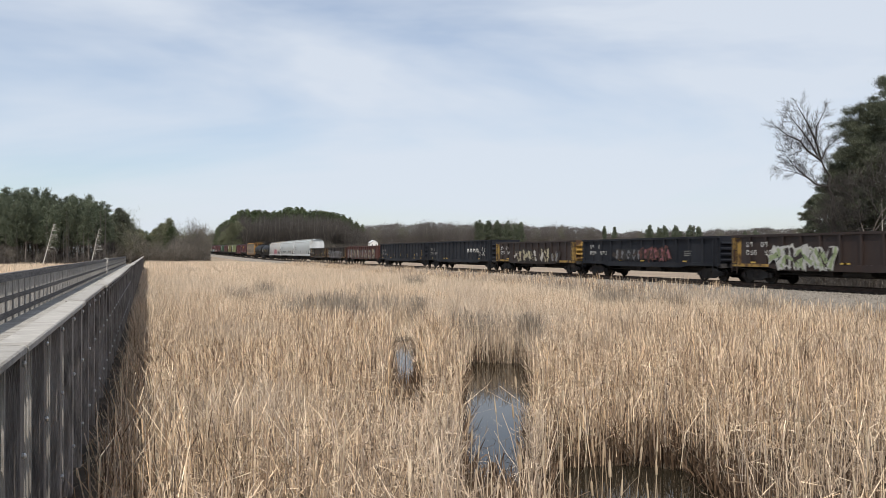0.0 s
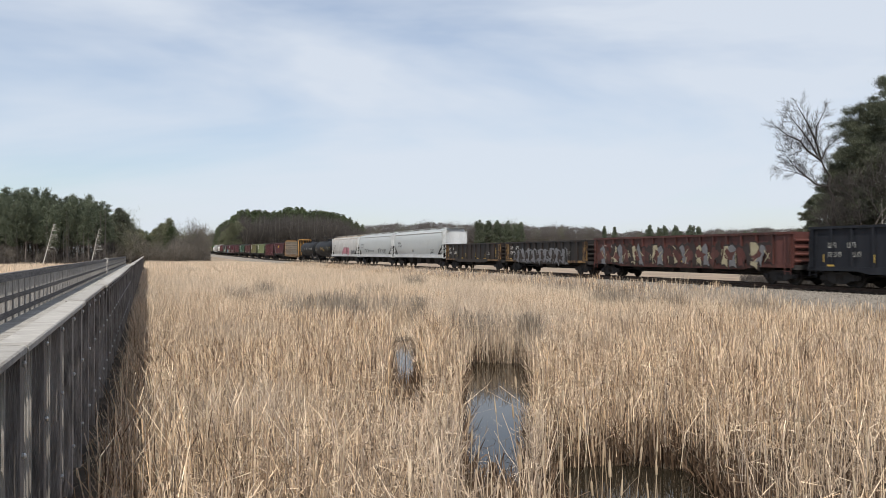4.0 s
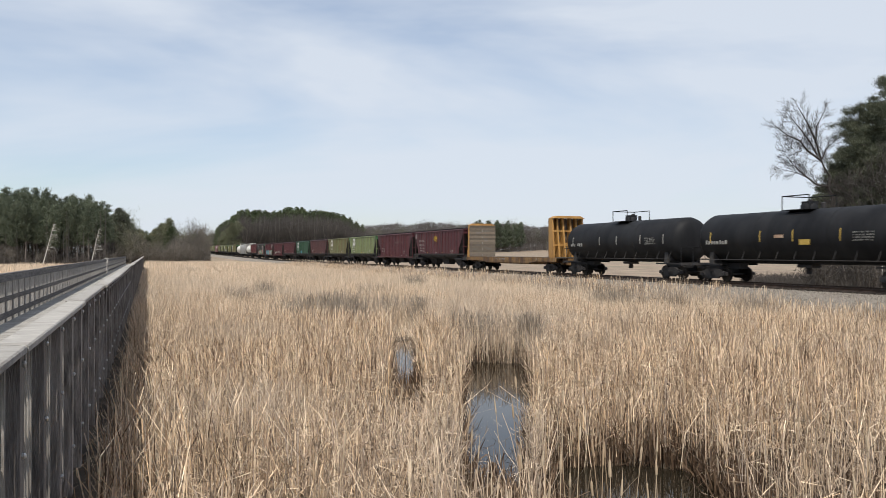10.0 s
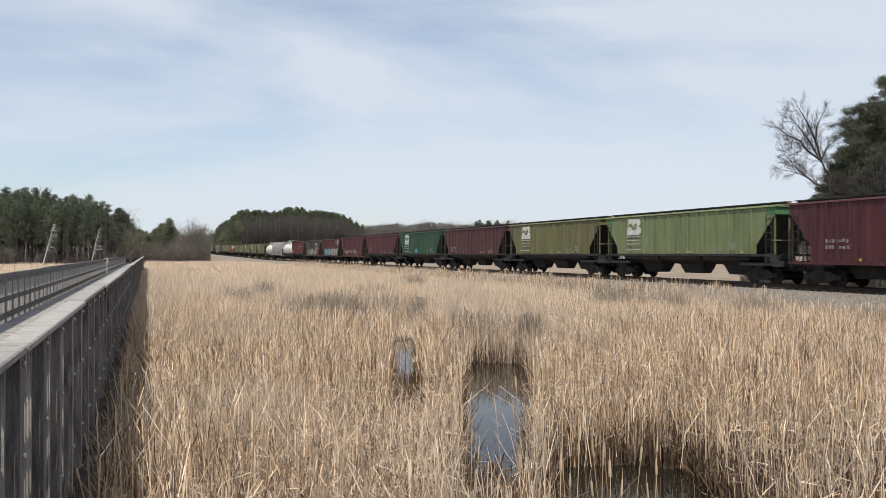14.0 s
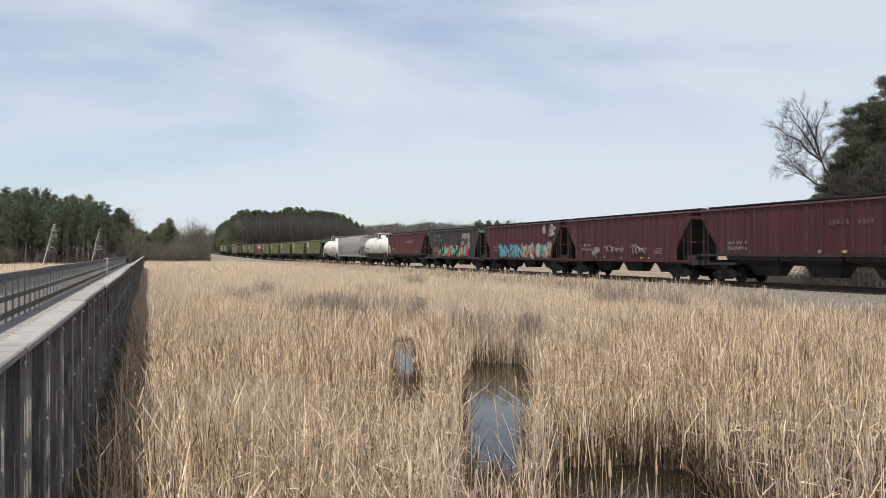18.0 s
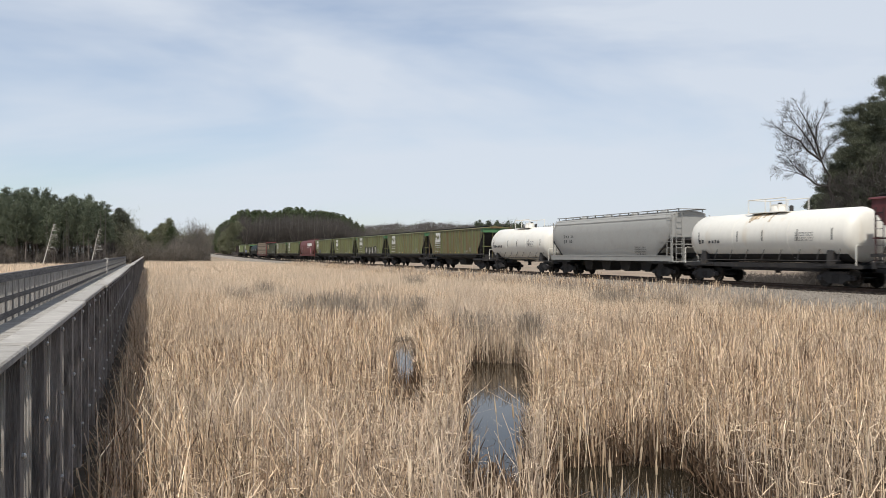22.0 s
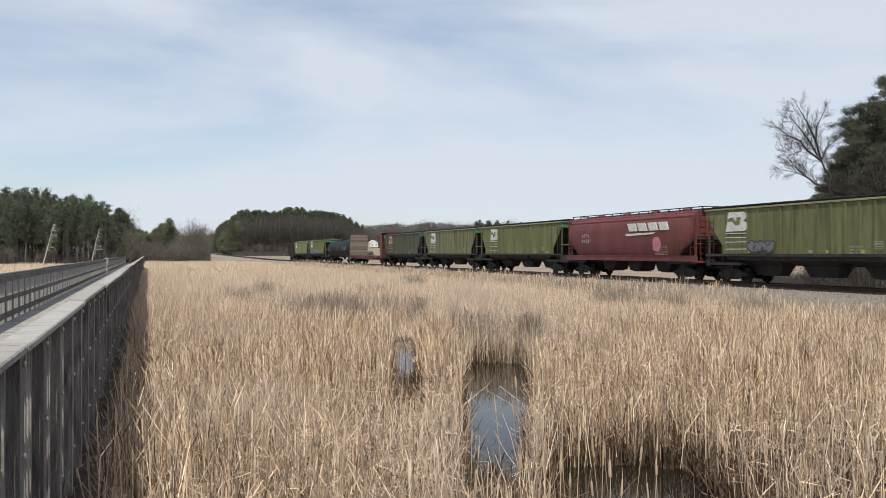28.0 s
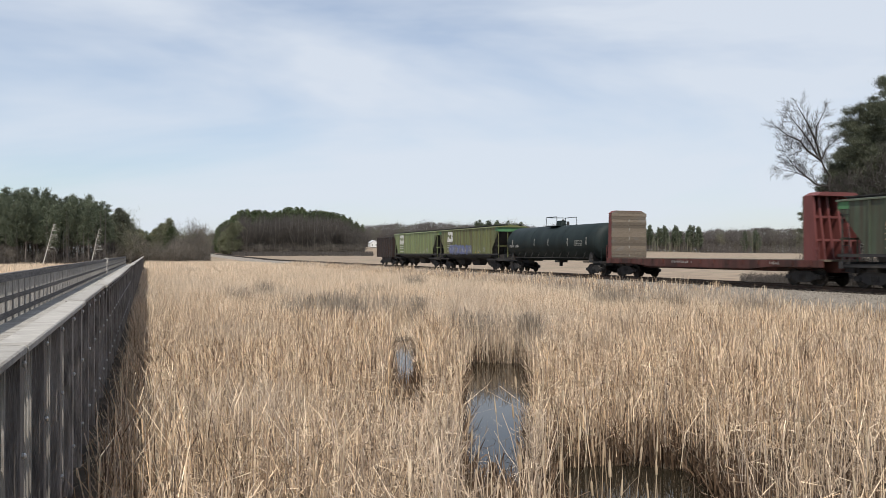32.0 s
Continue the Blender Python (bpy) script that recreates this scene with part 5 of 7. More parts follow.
    for k in range(26):
        z, t, ln = rb.uniform(4.0, 9.0), rb.uniform(0, 6.283), rb.uniform(0.4, 1.1)
        side.append((np.array([0.05, 0, z]), np.array([math.cos(t) * ln, math.sin(t) * ln, z + ln * 0.9]), 0.014, 0.006))
    x, y = px(1561, 57.5)
    plant("birch_tree", (limbs_mesh("trunk", stem, 6, M_BIRCH), limbs_mesh("crown", side, 3, M_TWIG_NEAR)), "slender pale birch before the dark pines", "tree", "trees behind the railway", x, y, 0.45, 0.74, 0.4, M_TWIG_NEAR)
    # two dead birches that lean over the marsh edge
    for xp, d, h, tilt, seed in ((75, 176, 9.6, 0.26, 5), (160, 172, 8.2, 0.22, 6)):
        x, y = px(xp, d)
        rg = np.random.RandomState(seed)
        stem = [(np.array([0, 0, -0.3]), np.array([0.0, 0, 10.6]), 0.13, 0.02)]
        side = []
        for k in range(46):
            z, t = rg.uniform(3.4, 10.4), rg.normal(0, 0.9)
            a, ln = np.array([0.0, 0, z]), rg.uniform(0.6, 2.7) * (1.3 - z / 12.5)
            m = a + np.array([math.cos(t) * ln * 0.6, math.sin(t) * ln * 0.6, ln * 0.12])
            e = m + np.array([math.cos(t) * ln * 0.5, math.sin(t) * ln * 0.5, ln * rg.uniform(-0.5, 0.05)])
            side += [(a, m, 0.026, 0.02), (m, e, 0.02, 0.008)]
        plant("dead_birch", (limbs_mesh("trunk", stem, 6, M_BIRCH), limbs_mesh("crown", side, 3, M_BIRCH)), "pale leaning dead birch at the marsh edge", "tree", "dead birches", x, y, 0.1, h / 10, 0, M_BIRCH, tilt=(0, tilt))
    # bare dead stems before the pine wood
    for k in range(20):
        x, y = px(rng.uniform(-20, 195), rng.uniform(180, 187))
        stem = thing("dead_tree", "thin pale dead tree stem before the pines", "tree", "dead stems", (x, y, 0.1))
        hh = rng.uniform(5, 13)
        part("trunk", limbs_mesh("trunk", [(np.array([0, 0, -0.3]), np.array([rng.uniform(-0.3, 0.3), 0, hh]), 0.075, 0.03)] + [(np.array([0, 0, z]), np.array([rng.uniform(-1.1, 1.1), rng.uniform(-0.5, 0.5), z + rng.uniform(-0.3, 0.3)]), 0.03, 0.015) for z in (hh * 0.3, hh * 0.42, hh * 0.5, hh * 0.6, hh * 0.7, hh * 0.8)], 4, M_TWIG_FAR), M_TWIG_FAR, stem)


near_trees()


def far_house(xp, d, s, turn):
    x, y = px(xp, d)
    h = thing("farmhouse", "small white house with a pale gable roof before the woods", "house", "houses far off", (x, y, ground_z(x, y) - 0.2))
    h.rotation_euler, h.scale = (0, 0, turn), (s, s, s)
    part("wall", Shape().prism([(-3.2, 0), (3.2, 0), (3.2, 3.4), (0, 5.6), (-3.2, 3.4)], "y", -4, 4), M_WHITE, h)
    part("roof", Shape().prism([(-3.5, 3.3), (0, 5.75), (3.5, 3.3), (3.5, 3.5), (0, 5.95), (-3.5, 3.5)], "y", -4.3, 4.3), P_GREY_W, h)
    for k in (-1.6, 1.6):
        part("window", Shape().box(k - 0.45, k + 0.45, -4.04, -4.005, 1.2, 2.4), P_MARK_D, h)


far_house(660, 585, 0.9, 0)
far_house(977, 596, 0.5, 0.9)
far_house(1013, 596, 0.4, 0.2)
far_house(1083, 602, 0.85, 1.2)
far_house(1100, 606, 0.75, 0.3)


# ---------------------------------------------------------------- rolling stock: origin on the track's middle line at rail height, +y towards the train's rear
SPEED, Y_AT = 20.13, -11.93          # metres a second along -y; where a car passes at its own time
MOVING = []                          # (thing, seconds at which it passes, place on the car)
SHARED = {}


def shared(key, make):
    if key not in SHARED:
        SHARED[key] = make()
    return SHARED[key]


def wheelset():
    sh = Shape()
    for s in (-1, 1):
        sh.lathe([(s * 0.69, 0.05), (s * 0.69, 0.47), (s * 0.715, 0.472), (s * 0.72, 0.457), (s * 0.815, 0.452), (s * 0.815, 0.39), (s * 0.79, 0.36), (s * 0.79, 0.16), (s * 0.83, 0.13), (s * 0.83, 0.05)], 14, "x")
    sh.lathe([(-1.0, 0.07), (1.0, 0.07)], 8, "x")
    return sh.mesh("wheelset")


def truck_frame():
    sh = Shape()
    arch = [(-1.2, 0.38), (-1.2, 0.58), (-0.8, 0.66), (-0.5, 0.80), (0.5, 0.80), (0.8, 0.66), (1.2, 0.58), (1.2, 0.38), (0.72, 0.36), (0.4, 0.20), (-0.4, 0.20), (-0.72, 0.36)]
    for s in (-1, 1):
        sh.prism(arch, "x", s * 0.93, s * 1.08)
        for y in (-0.89, 0.89):
            sh.tube((s * 1.08, y, 0.457), (s * 1.14, y, 0.457), 0.12, n=8)
    sh.box(-0.95, 0.95, -0.2, 0.2, 0.45, 0.8)
    for y in (-0.16, 0, 0.16):
        for s in (-1, 1):
            sh.tube((s * 1.09, y, 0.3), (s * 1.09, y, 0.62), 0.055, n=6)
    return sh.mesh("truck")


def running_gear(car, L, inset=2.15, sill=True, stub=False):
    ws, tf = shared("wheelset", wheelset), shared("truck", truck_frame)
    for s in (-1, 1):
        t = part("truck", tf, P_UNDER, car, at=(0, s * (L / 2 - inset), 0))
        for y in (-0.89, 0.89):
            part("wheelset", ws, P_STEEL, t, at=(0, y, 0.457))

        def coupler():
            sh = Shape().box(-0.07, 0.07, -0.75, -0.12, -0.09, 0.09)
            sh.prism([(-0.16, -0.14), (0.05, -0.2), (0.17, -0.1), (0.14, 0.02), (0.02, 0.03), (-0.1, 0.02), (-0.17, -0.05)], "z", -0.14, 0.14)
            return sh.mesh("coupler")
        part("coupler", shared("coupler", coupler), P_UNDER, car, at=(0, s * (L / 2), 0.87), turn=(0, 0, 0 if s > 0 else math.pi))
        hose = Shape().pipe([(0.3, s * (L / 2 - 0.5), 0.75), (0.32, s * (L / 2 - 0.25), 0.4), (0.3, s * (L / 2 - 0.05), 0.32)], 0.03, 5)
        part("air_hose", hose, P_UNDER, car)
    if stub:
        def stub_sill():
            sh = Shape().box(-0.22, 0.22, -L / 2 + 3.4, L / 2 - 3.4, 1.04, 1.24).tube((-0.5, -L / 2 + 2.4, 1.1), (-0.5, L / 2 - 2.4, 1.1), 0.03, n=5)
            for s in (-1, 1):
                a, b = sorted((s * (L / 2 - 0.55), s * (L / 2 - 3.39)))
                sh.box(-0.24, 0.24, a, b, 0.72, 1.03)
                sh.box(-1.5, 1.5, a, b, 1.035, 1.2)
                sh.box(-1.25, 1.25, s * (L / 2 - inset) - 0.3, s * (L / 2 - inset) + 0.3, 0.81, 1.03)
            return sh.mesh("centre_sill")
        part("centre_sill", shared(("stub", L), stub_sill), P_UNDER, car)
    elif sill:
        part("centre_sill", shared(("sill", L), lambda: Shape().prism([(-L / 2 + 0.55, 1.05), (-L / 2 + 0.55, 0.72), (-L / 2 + 3.6, 0.72), (-L / 2 + 4.4, 0.46), (L / 2 - 4.4, 0.46), (L / 2 - 3.6, 0.72), (L / 2 - 0.55, 0.72), (L / 2 - 0.55, 1.05)], "x", -0.22, 0.22).mesh("centre_sill")), P_UNDER, car)
        part("brake_rigging", shared(("rigging", L), lambda: Shape().lathe([(-1.3, 0.2), (0.4, 0.2)], 10, "y", (-0.75, 0, 0.72)).tube((-0.5, -L / 2 + 2.4, 0.6), (-0.5, L / 2 - 2.4, 0.6), 0.035, n=5).box(-0.95, -0.35, 1.0, 1.5, 0.55, 0.95).mesh("brake_rigging")), P_UNDER, car)


def ladder(car, x, y, z0, z1, material, axis="y", w=0.42, step=0.38):
    def make():
        sh = Shape()
        for s in (0, w):
            a, b = ((0, s, z0), (0, s, z1)) if axis == "y" else ((s, 0, z0), (s, 0, z1))
            sh.tube(a, b, 0.022, n=5)
        z = z0 + 0.15
        while z < z1:
            sh.tube((0, 0, z), (0, w, z) if axis == "y" else (w, 0, z), 0.018, n=4)
            z += step
        return sh.mesh("ladder")
    part("ladder", shared(("ladder", z0, z1, axis, w), make), material, car, at=(x, y, 0))


def bars(car, x, y, z, w, h, rows, material, seed, name="lettering", fill=0.36):
    """Lettering that cannot be made out, as bars of its size: y is its end that looks to the rear."""
    rng = random.Random(seed)
    sh = Shape()
    for r in range(rows):
        k = y
        zz = z - r * h * 1.6
        while k > y - w:
            c = h * rng.uniform(0.85, 1.35)
            if rng.random() < 0.9:
                sh.box(x - 0.004, x, max(y - w, k - c * fill), k, zz + h * rng.choice((0, 0, 0.12)), zz + h * rng.choice((1, 1, 0.8)))
            k -= c
    part(name, sh, material, car)["kind"] = "stuff"


def blob(y0, y1, z0, z1, rng, n=14, wob=0.16):
    cy, cz, ry, rz = (y0 + y1) / 2, (z0 + z1) / 2, abs(y1 - y0) / 2, abs(z1 - z0) / 2
    pts = []
    for i in range(n):
        t = 2 * math.pi * i / n
        c, s = math.cos(t), math.sin(t)
        k = 1 + rng.uniform(-wob, wob)
        pts.append((cy + ry * k * math.copysign(abs(c) ** 0.55, c), cz + rz * k * math.copysign(abs(s) ** 0.55, s)))
    return pts


def graffiti(car, x, y0, y1, z0, z1, fills, edge, seed, letters=5, lines=None, halo=None, sharp=False):
    """Sprayed letters, unreadable: swollen outlines, coloured fills and a few strokes, lying on the side sheet. y0 is the rear end."""
    rng = random.Random(seed)
    w = (y0 - y1) / letters
    if halo:
        cloud = Shape()
        for k in range(letters + 3):
            cy = y0 + 0.1 - (y0 - y1 + 0.2) * (k + rng.uniform(0.2, 0.8)) / (letters + 3)
            hy, top = rng.uniform(0.45, 0.8) * w, z1 + rng.uniform(-0.3, 0.2) * (z1 - z0)
            cloud.prism(blob(cy + hy, cy - hy, z0 + rng.uniform(-0.12, 0.2), top, rng, 16, 0.22), "x", x - 0.003 - 0.0004 * k, x)
        part("sprayed_halo", cloud, halo, car)
        x -= 0.008

    def capsule(cy, cz, ln, wd, t):
        pts = []
        if sharp:
            for a, b in ((-0.5, -0.5), (0.1, -0.42), (0.5, -0.62), (0.62, 0.1), (0.4, 0.5), (-0.1, 0.36), (-0.55, 0.55), (-0.42, 0.0)):
                a, b = a * ln * rng.uniform(0.85, 1.15), b * wd * rng.uniform(0.7, 1.3)
                pts.append((cy + a * math.cos(t) - b * math.sin(t), cz + a * math.sin(t) + b * math.cos(t)))
            return pts
        for k in range(12):
            q = 2 * math.pi * k / 12
            p = (ln / 2 * math.copysign(abs(math.cos(q)) ** 0.6, math.cos(q)), wd / 2 * math.copysign(abs(math.sin(q)) ** 0.7, math.sin(q)) * rng.uniform(0.8, 1.2))
            pts.append((cy + p[0] * math.cos(t) - p[1] * math.sin(t), cz + p[0] * math.sin(t) + p[1] * math.cos(t)))
        return pts
    H = z1 - z0
    for i in range(letters):
        cy = y0 - (i + 0.5) * w
        back, strokes, groups = Shape(), Shape(), {}
        for k in range(3):
            t = math.pi / 2 + rng.uniform(-0.45, 0.45) + (rng.choice((0.9, -0.9)) if k == 2 else 0)
            oy, oz = (k - 0.8) * w * 0.4 + rng.uniform(-0.1, 0.1) * w, z0 + H * rng.uniform(0.42, 0.58)
            ln, wd = H * rng.uniform(0.75, 1.05) * (0.7 if k == 2 else 1), w * rng.uniform(0.34, 0.52)
            back.prism(capsule(cy + oy, oz, ln + 0.16, wd + 0.16, t), "x", x - 0.003 - 0.0005 * (i % 4) - 0.0002 * k, x)
            fill = fills[(i * 3 + k) % len(fills)] if len(fills) > 2 else fills[rng.randrange(len(fills))]
            groups.setdefault(fill, Shape()).prism(capsule(cy + oy, oz, ln, wd, t), "x", x - 0.010 - 0.0015 * k - 0.0003 * (i % 4), x - 0.006)
        for _ in range(2):
            strokes.prism(capsule(cy + rng.uniform(-0.4, 0.4) * w, z0 + H * rng.uniform(0.25, 0.75), H * rng.uniform(0.25, 0.5), 0.05, math.pi / 2 + rng.uniform(-0.9, 0.9)), "x", x - 0.021 - 0.0004 * (i % 4), x - 0.016)
        letter = part("graffiti_letter", back, edge, car)
        for m, sh in groups.items():
            part("graffiti_fill", sh, m, letter)
        part("graffiti_stroke", strokes, lines or G_WHITE, letter)


def scrawl(car, x, y, z, s, material, seed):
    rng = random.Random(seed)
    sh = Shape()
    p = (x - 0.01, y, z)
    for i in range(9):
        q = (x - 0.01, y - s * (i + 1) / 9 + rng.uniform(-0.1, 0.1) * s, z + rng.uniform(-0.35, 0.35) * s)
        sh.tube(p, q, 0.014, n=4)
        p = q
    part("sprayed_scrawl", sh, material, car)


def curls(car, x, y, z, s, material, seed):
    """A looping sprayed signature."""
    rng = random.Random(seed)
    a, b = rng.uniform(0, 3), rng.uniform(0.8, 1.3)
    pts = [(x - 0.006, y - s * k / 60 + 0.3 * math.cos(k * 0.42 + a), z + 0.24 * b * math.sin(k * 0.42 + a) * (0.6 + 0.4 * math.sin(k * 0.11)) + 0.1 * math.sin(k * 0.9)) for k in range(61)]
    part("sprayed_scrawl", Shape().pipe(pts, 0.022, 4), material, car)


def rail_car(name, label, category, a, b):
    """a, b: the times at which its ends pass. Returns the car and its length."""
    car = thing(name, label, category, "cars of the freight train", (TRACK_X, SPEED * (a + b) / 2 + Y_AT, RAIL_Z))
    MOVING.append((car, (a + b) / 2, 0.0))
    return car, SPEED * (b - a)


def n_mark(car, x, y, material, ground, size=1.0, lift=0.0, ruled=True):
    """A pale two-lobed emblem over thin ruled lines."""
    def at(pts):
        return [(y + (0.88 - 1.76 * u) * size, 3.56 + lift + (v - 0.5) * 1.12 * size) for u, v in pts]
    whole = [(0.14, 1), (0.86, 1), (0.97, 0.9), (0.97, 0.66), (0.86, 0.53), (1.0, 0.42), (1.0, 0.1), (0.9, 0), (0.0, 0), (0.08, 0.42)]
    wave = [(0.1, 0.5), (0.14, 0.68), (0.36, 0.74), (0.5, 0.5), (0.56, 0.72), (0.74, 0.72), (0.68, 0.34), (0.46, 0.3), (0.3, 0.54)]
    mark = part("emblem", Shape().prism(at(whole), "x", x - 0.006, x), material, car)
    part("emblem_wave", Shape().prism(at(wave), "x", x - 0.011, x - 0.0065), ground, mark)
    if not ruled:
        return
    sh = Shape()
    for z in (2.86, 2.62, 2.36, 1.95):
        sh.box(x - 0.006, x, y - 0.86, y + 0.9, z, z + 0.045)
    part("ruled_lines", sh, material, car)


def ribbed_hopper(a, b, label, body_mat, end_mat=None, mark=None, deep=False, ribs=15, seed=1):
    car, L = rail_car("covered_hopper_car", label, "hopper car", a, b)
    L = round(L, 1)
    ht, hb = L / 2 - 0.5, L / 2 - 1.95
    low = 1.28 if deep else 1.68
    key = ("ribbed", L, deep)

    def body():
        poly = [(-ht, 4.28), (ht, 4.28), (ht, 3.88), (hb, 2.15), (hb, low), (-hb, low), (-hb, 2.15), (-ht, 3.88)]
        return Shape().prism(poly, "x", -1.58, -1.54).mesh("side_sheet")
    side = shared(key, body)
    part("side_sheet", side, body_mat, car)
    part("side_sheet", side, body_mat, car, turn=(0, 0, math.pi))
    for s in (-1, 1):
        part("end_header", shared("ehead", lambda: Shape().box(-1.538, 1.538, -0.03, 0.03, 3.88, 4.278).mesh("end_header")), body_mat, car, at=(0, s * (ht - 0.03), 0))
    # body-coloured in truth; the dark tone is shade between the cars
    part("slope_sheet", shared(("slopes", L, deep), lambda: Shape().prism([(-ht + 0.1, 3.9), (-hb + 0.5, low), (hb - 0.5, low), (ht - 0.1, 3.9)], "x", -1.535, 1.535).mesh("slope_sheet")), P_UNDER, car, "sloping end sheets painted dark for the shade between cars")
    for i in range(ribs):
        y = -hb + 0.35 + (2 * hb - 0.7) * i / (ribs - 1)
        part("rib", shared(("ribn", deep), lambda: Shape().box(-0.06, 0.0, -0.05, 0.05, low + 0.02, 4.24).mesh("rib")), body_mat, car, at=(-1.58, y, 0))
        part("rib", shared(("ribn", deep), None), body_mat, car, at=(1.58, y, 0), turn=(0, 0, math.pi))
    part("roof", shared(("rroof", L), lambda: Shape().prism([(-1.66, 4.28), (1.66, 4.28), (1.62, 4.36), (0.62, 4.47), (-0.62, 4.47), (-1.62, 4.36)], "y", -L / 2 + 0.38, L / 2 - 0.38).mesh("roof")), body_mat, car)

    def walkway():
        sh = Shape()
        for s in (-1, 1):
            sh.box(s * 0.78 - 0.22, s * 0.78 + 0.22, -L / 2 + 0.3, L / 2 - 0.3, 4.52, 4.57)
            sh.box(s * 0.9 - 0.03, s * 0.9 + 0.03, -L / 2 + 0.4, L / 2 - 0.4, 4.40, 4.52)
        return sh.mesh("running_board")
    part("running_board", shared(("walk", L), walkway), P_UNDER, car)

    def hatches():
        sh = Shape()
        n = 5
        for i in range(n):
            y = (i - (n - 1) / 2) * (L - 2.4) / n
            sh.prism([(-0.38, 4.45), (0.38, 4.45), (0.3, 4.58), (-0.3, 4.58)], "y", y - (L - 2.8) / n / 2, y + (L - 2.8) / n / 2)
        return sh.mesh("hatch_covers")
    part("hatch_covers", shared(("hatch", L), hatches), body_mat, car)
    part("side_sill", shared(("ss", L, deep), lambda: Shape().box(-1.62, -1.5, -L / 2 + 0.45, L / 2 - 0.45, low - 0.13, low + 0.015).mesh("side_sill")), body_mat if deep else P_UNDER, car)
    part("side_sill", shared(("ss", L, deep), None), body_mat if deep else P_UNDER, car, turn=(0, 0, math.pi))

    def bay():
        sh = Shape()
        rings = [(1.66, 2.05, 1.5), (1.34, 2.0, 1.42), (1.02, 1.2, 0.5), (0.50, 0.9, 0.36), (0.45, 0.85, 0.35)]
        for z, hy, hx in rings:
            sh.v += [(-hx, -hy, z), (hx, -hy, z), (hx, hy, z), (-hx, hy, z)]
        for k in range(len(rings) - 1):
            sh.f += [(4 * k + i, 4 * k + (i + 1) % 4, 4 * k + 4 + (i + 1) % 4, 4 * k + 4 + i) for i in range(4)]
        sh.f += [(0, 1, 2, 3), (19, 18, 17, 16)]
        return sh.mesh("discharge_bay")
    for k in (-1, 0, 1):
        part("discharge_bay", shared("bay", bay), P_UNDER, car, at=(0, k * 4.2 * L / 17.6, 0))

    def end_frame():
        sh = Shape()
        for x in (-1.5, -0.5, 0.5, 1.42):
            sh.box(x, x + 0.06, -0.03, 0.03, 1.3, 3.9)
        sh.box(-1.58, 1.58, -0.06, 0.06, 2.4, 2.48)
        return sh.mesh("end_frame")
    for s in (-1, 1):
        e = part("end_frame", shared("endf", end_frame), body_mat, car, at=(0, s * (L / 2 - 0.62), 0))
        # ladder in the dark tone too, for the shade at the car end
        ladder(car, -1.6, s * (L / 2 - 0.95) - 0.21, 1.2, 3.9, P_UNDER)
        part("end_sill", shared("rsill", lambda: Shape().box(-1.58, 1.58, -0.12, 0.12, 0.98, 1.3).mesh("end_sill")), P_UNDER, car, at=(0, s * (L / 2 - 0.62), 0))
        if end_mat:
            part("end_panel", Shape().box(-1.6, 1.6, s * (ht + 0.004), s * (ht + 0.02), 3.86, 4.3).box(-1.592, -1.585, min(s * (ht - 0.62), s * ht), max(s * (ht - 0.62), s * ht), 3.9, 4.27), end_mat, car, "fresh green end panel")
    part("brake_gear", shared("brake", lambda: Shape().lathe([(-0.45, 0.22), (0.45, 0.22)], 12, "x", (0, 0, 1.45)).box(-0.9, 0.9, 0.35, 0.75, 1.25, 1.6).mesh("brake_gear")), P_UNDER, car, at=(0, -L / 2 + 1.3, 0))
    running_gear(car, L, stub=True)
    x = -1.648
    if mark:
        n_mark(car, x, L / 2 - (4.1 if L > 16.8 else 3.15), P_EMBLEM if mark is P_MARK else mark, body_mat)
        # a stencilled square by the front end
        y, z, w = -L / 2 + 3.55, low + 0.24, x - 0.004
        part("stencil", Shape().box(w, x, y, y + 0.46, z, z + 0.03).box(w, x, y, y + 0.46, z + 0.35, z + 0.38).box(w, x, y, y + 0.03, z + 0.03, z + 0.35)
             .box(w, x, y + 0.43, y + 0.46, z + 0.03, z + 0.35).box(w, x, y + 0.08, y + 0.38, z + 0.09, z + 0.14).box(w, x, y + 0.08, y + 0.38, z + 0.22, z + 0.29), P_MARK, car)
    else:
        bars(car, x, L / 2 - 3.0, 2.25, 1.5, 0.2, 2, P_MARK, seed)
    rng = random.Random(seed)
    bars(car, x, -L / 2 + (5.4 if mark else 4.2), 2.0, 0.8, 0.09, 3, P_MARK, seed + 5)
    for _ in range(5):
        y = rng.uniform(-hb + 0.5, hb - 2)
        part("reflector", Shape().box(x - 0.003, x, y, y + rng.uniform(0.1, 0.25), low + 0.06, low + 0.2), P_MARK_Y if rng.random() < 0.5 else P_MARK, car)
    return car, L


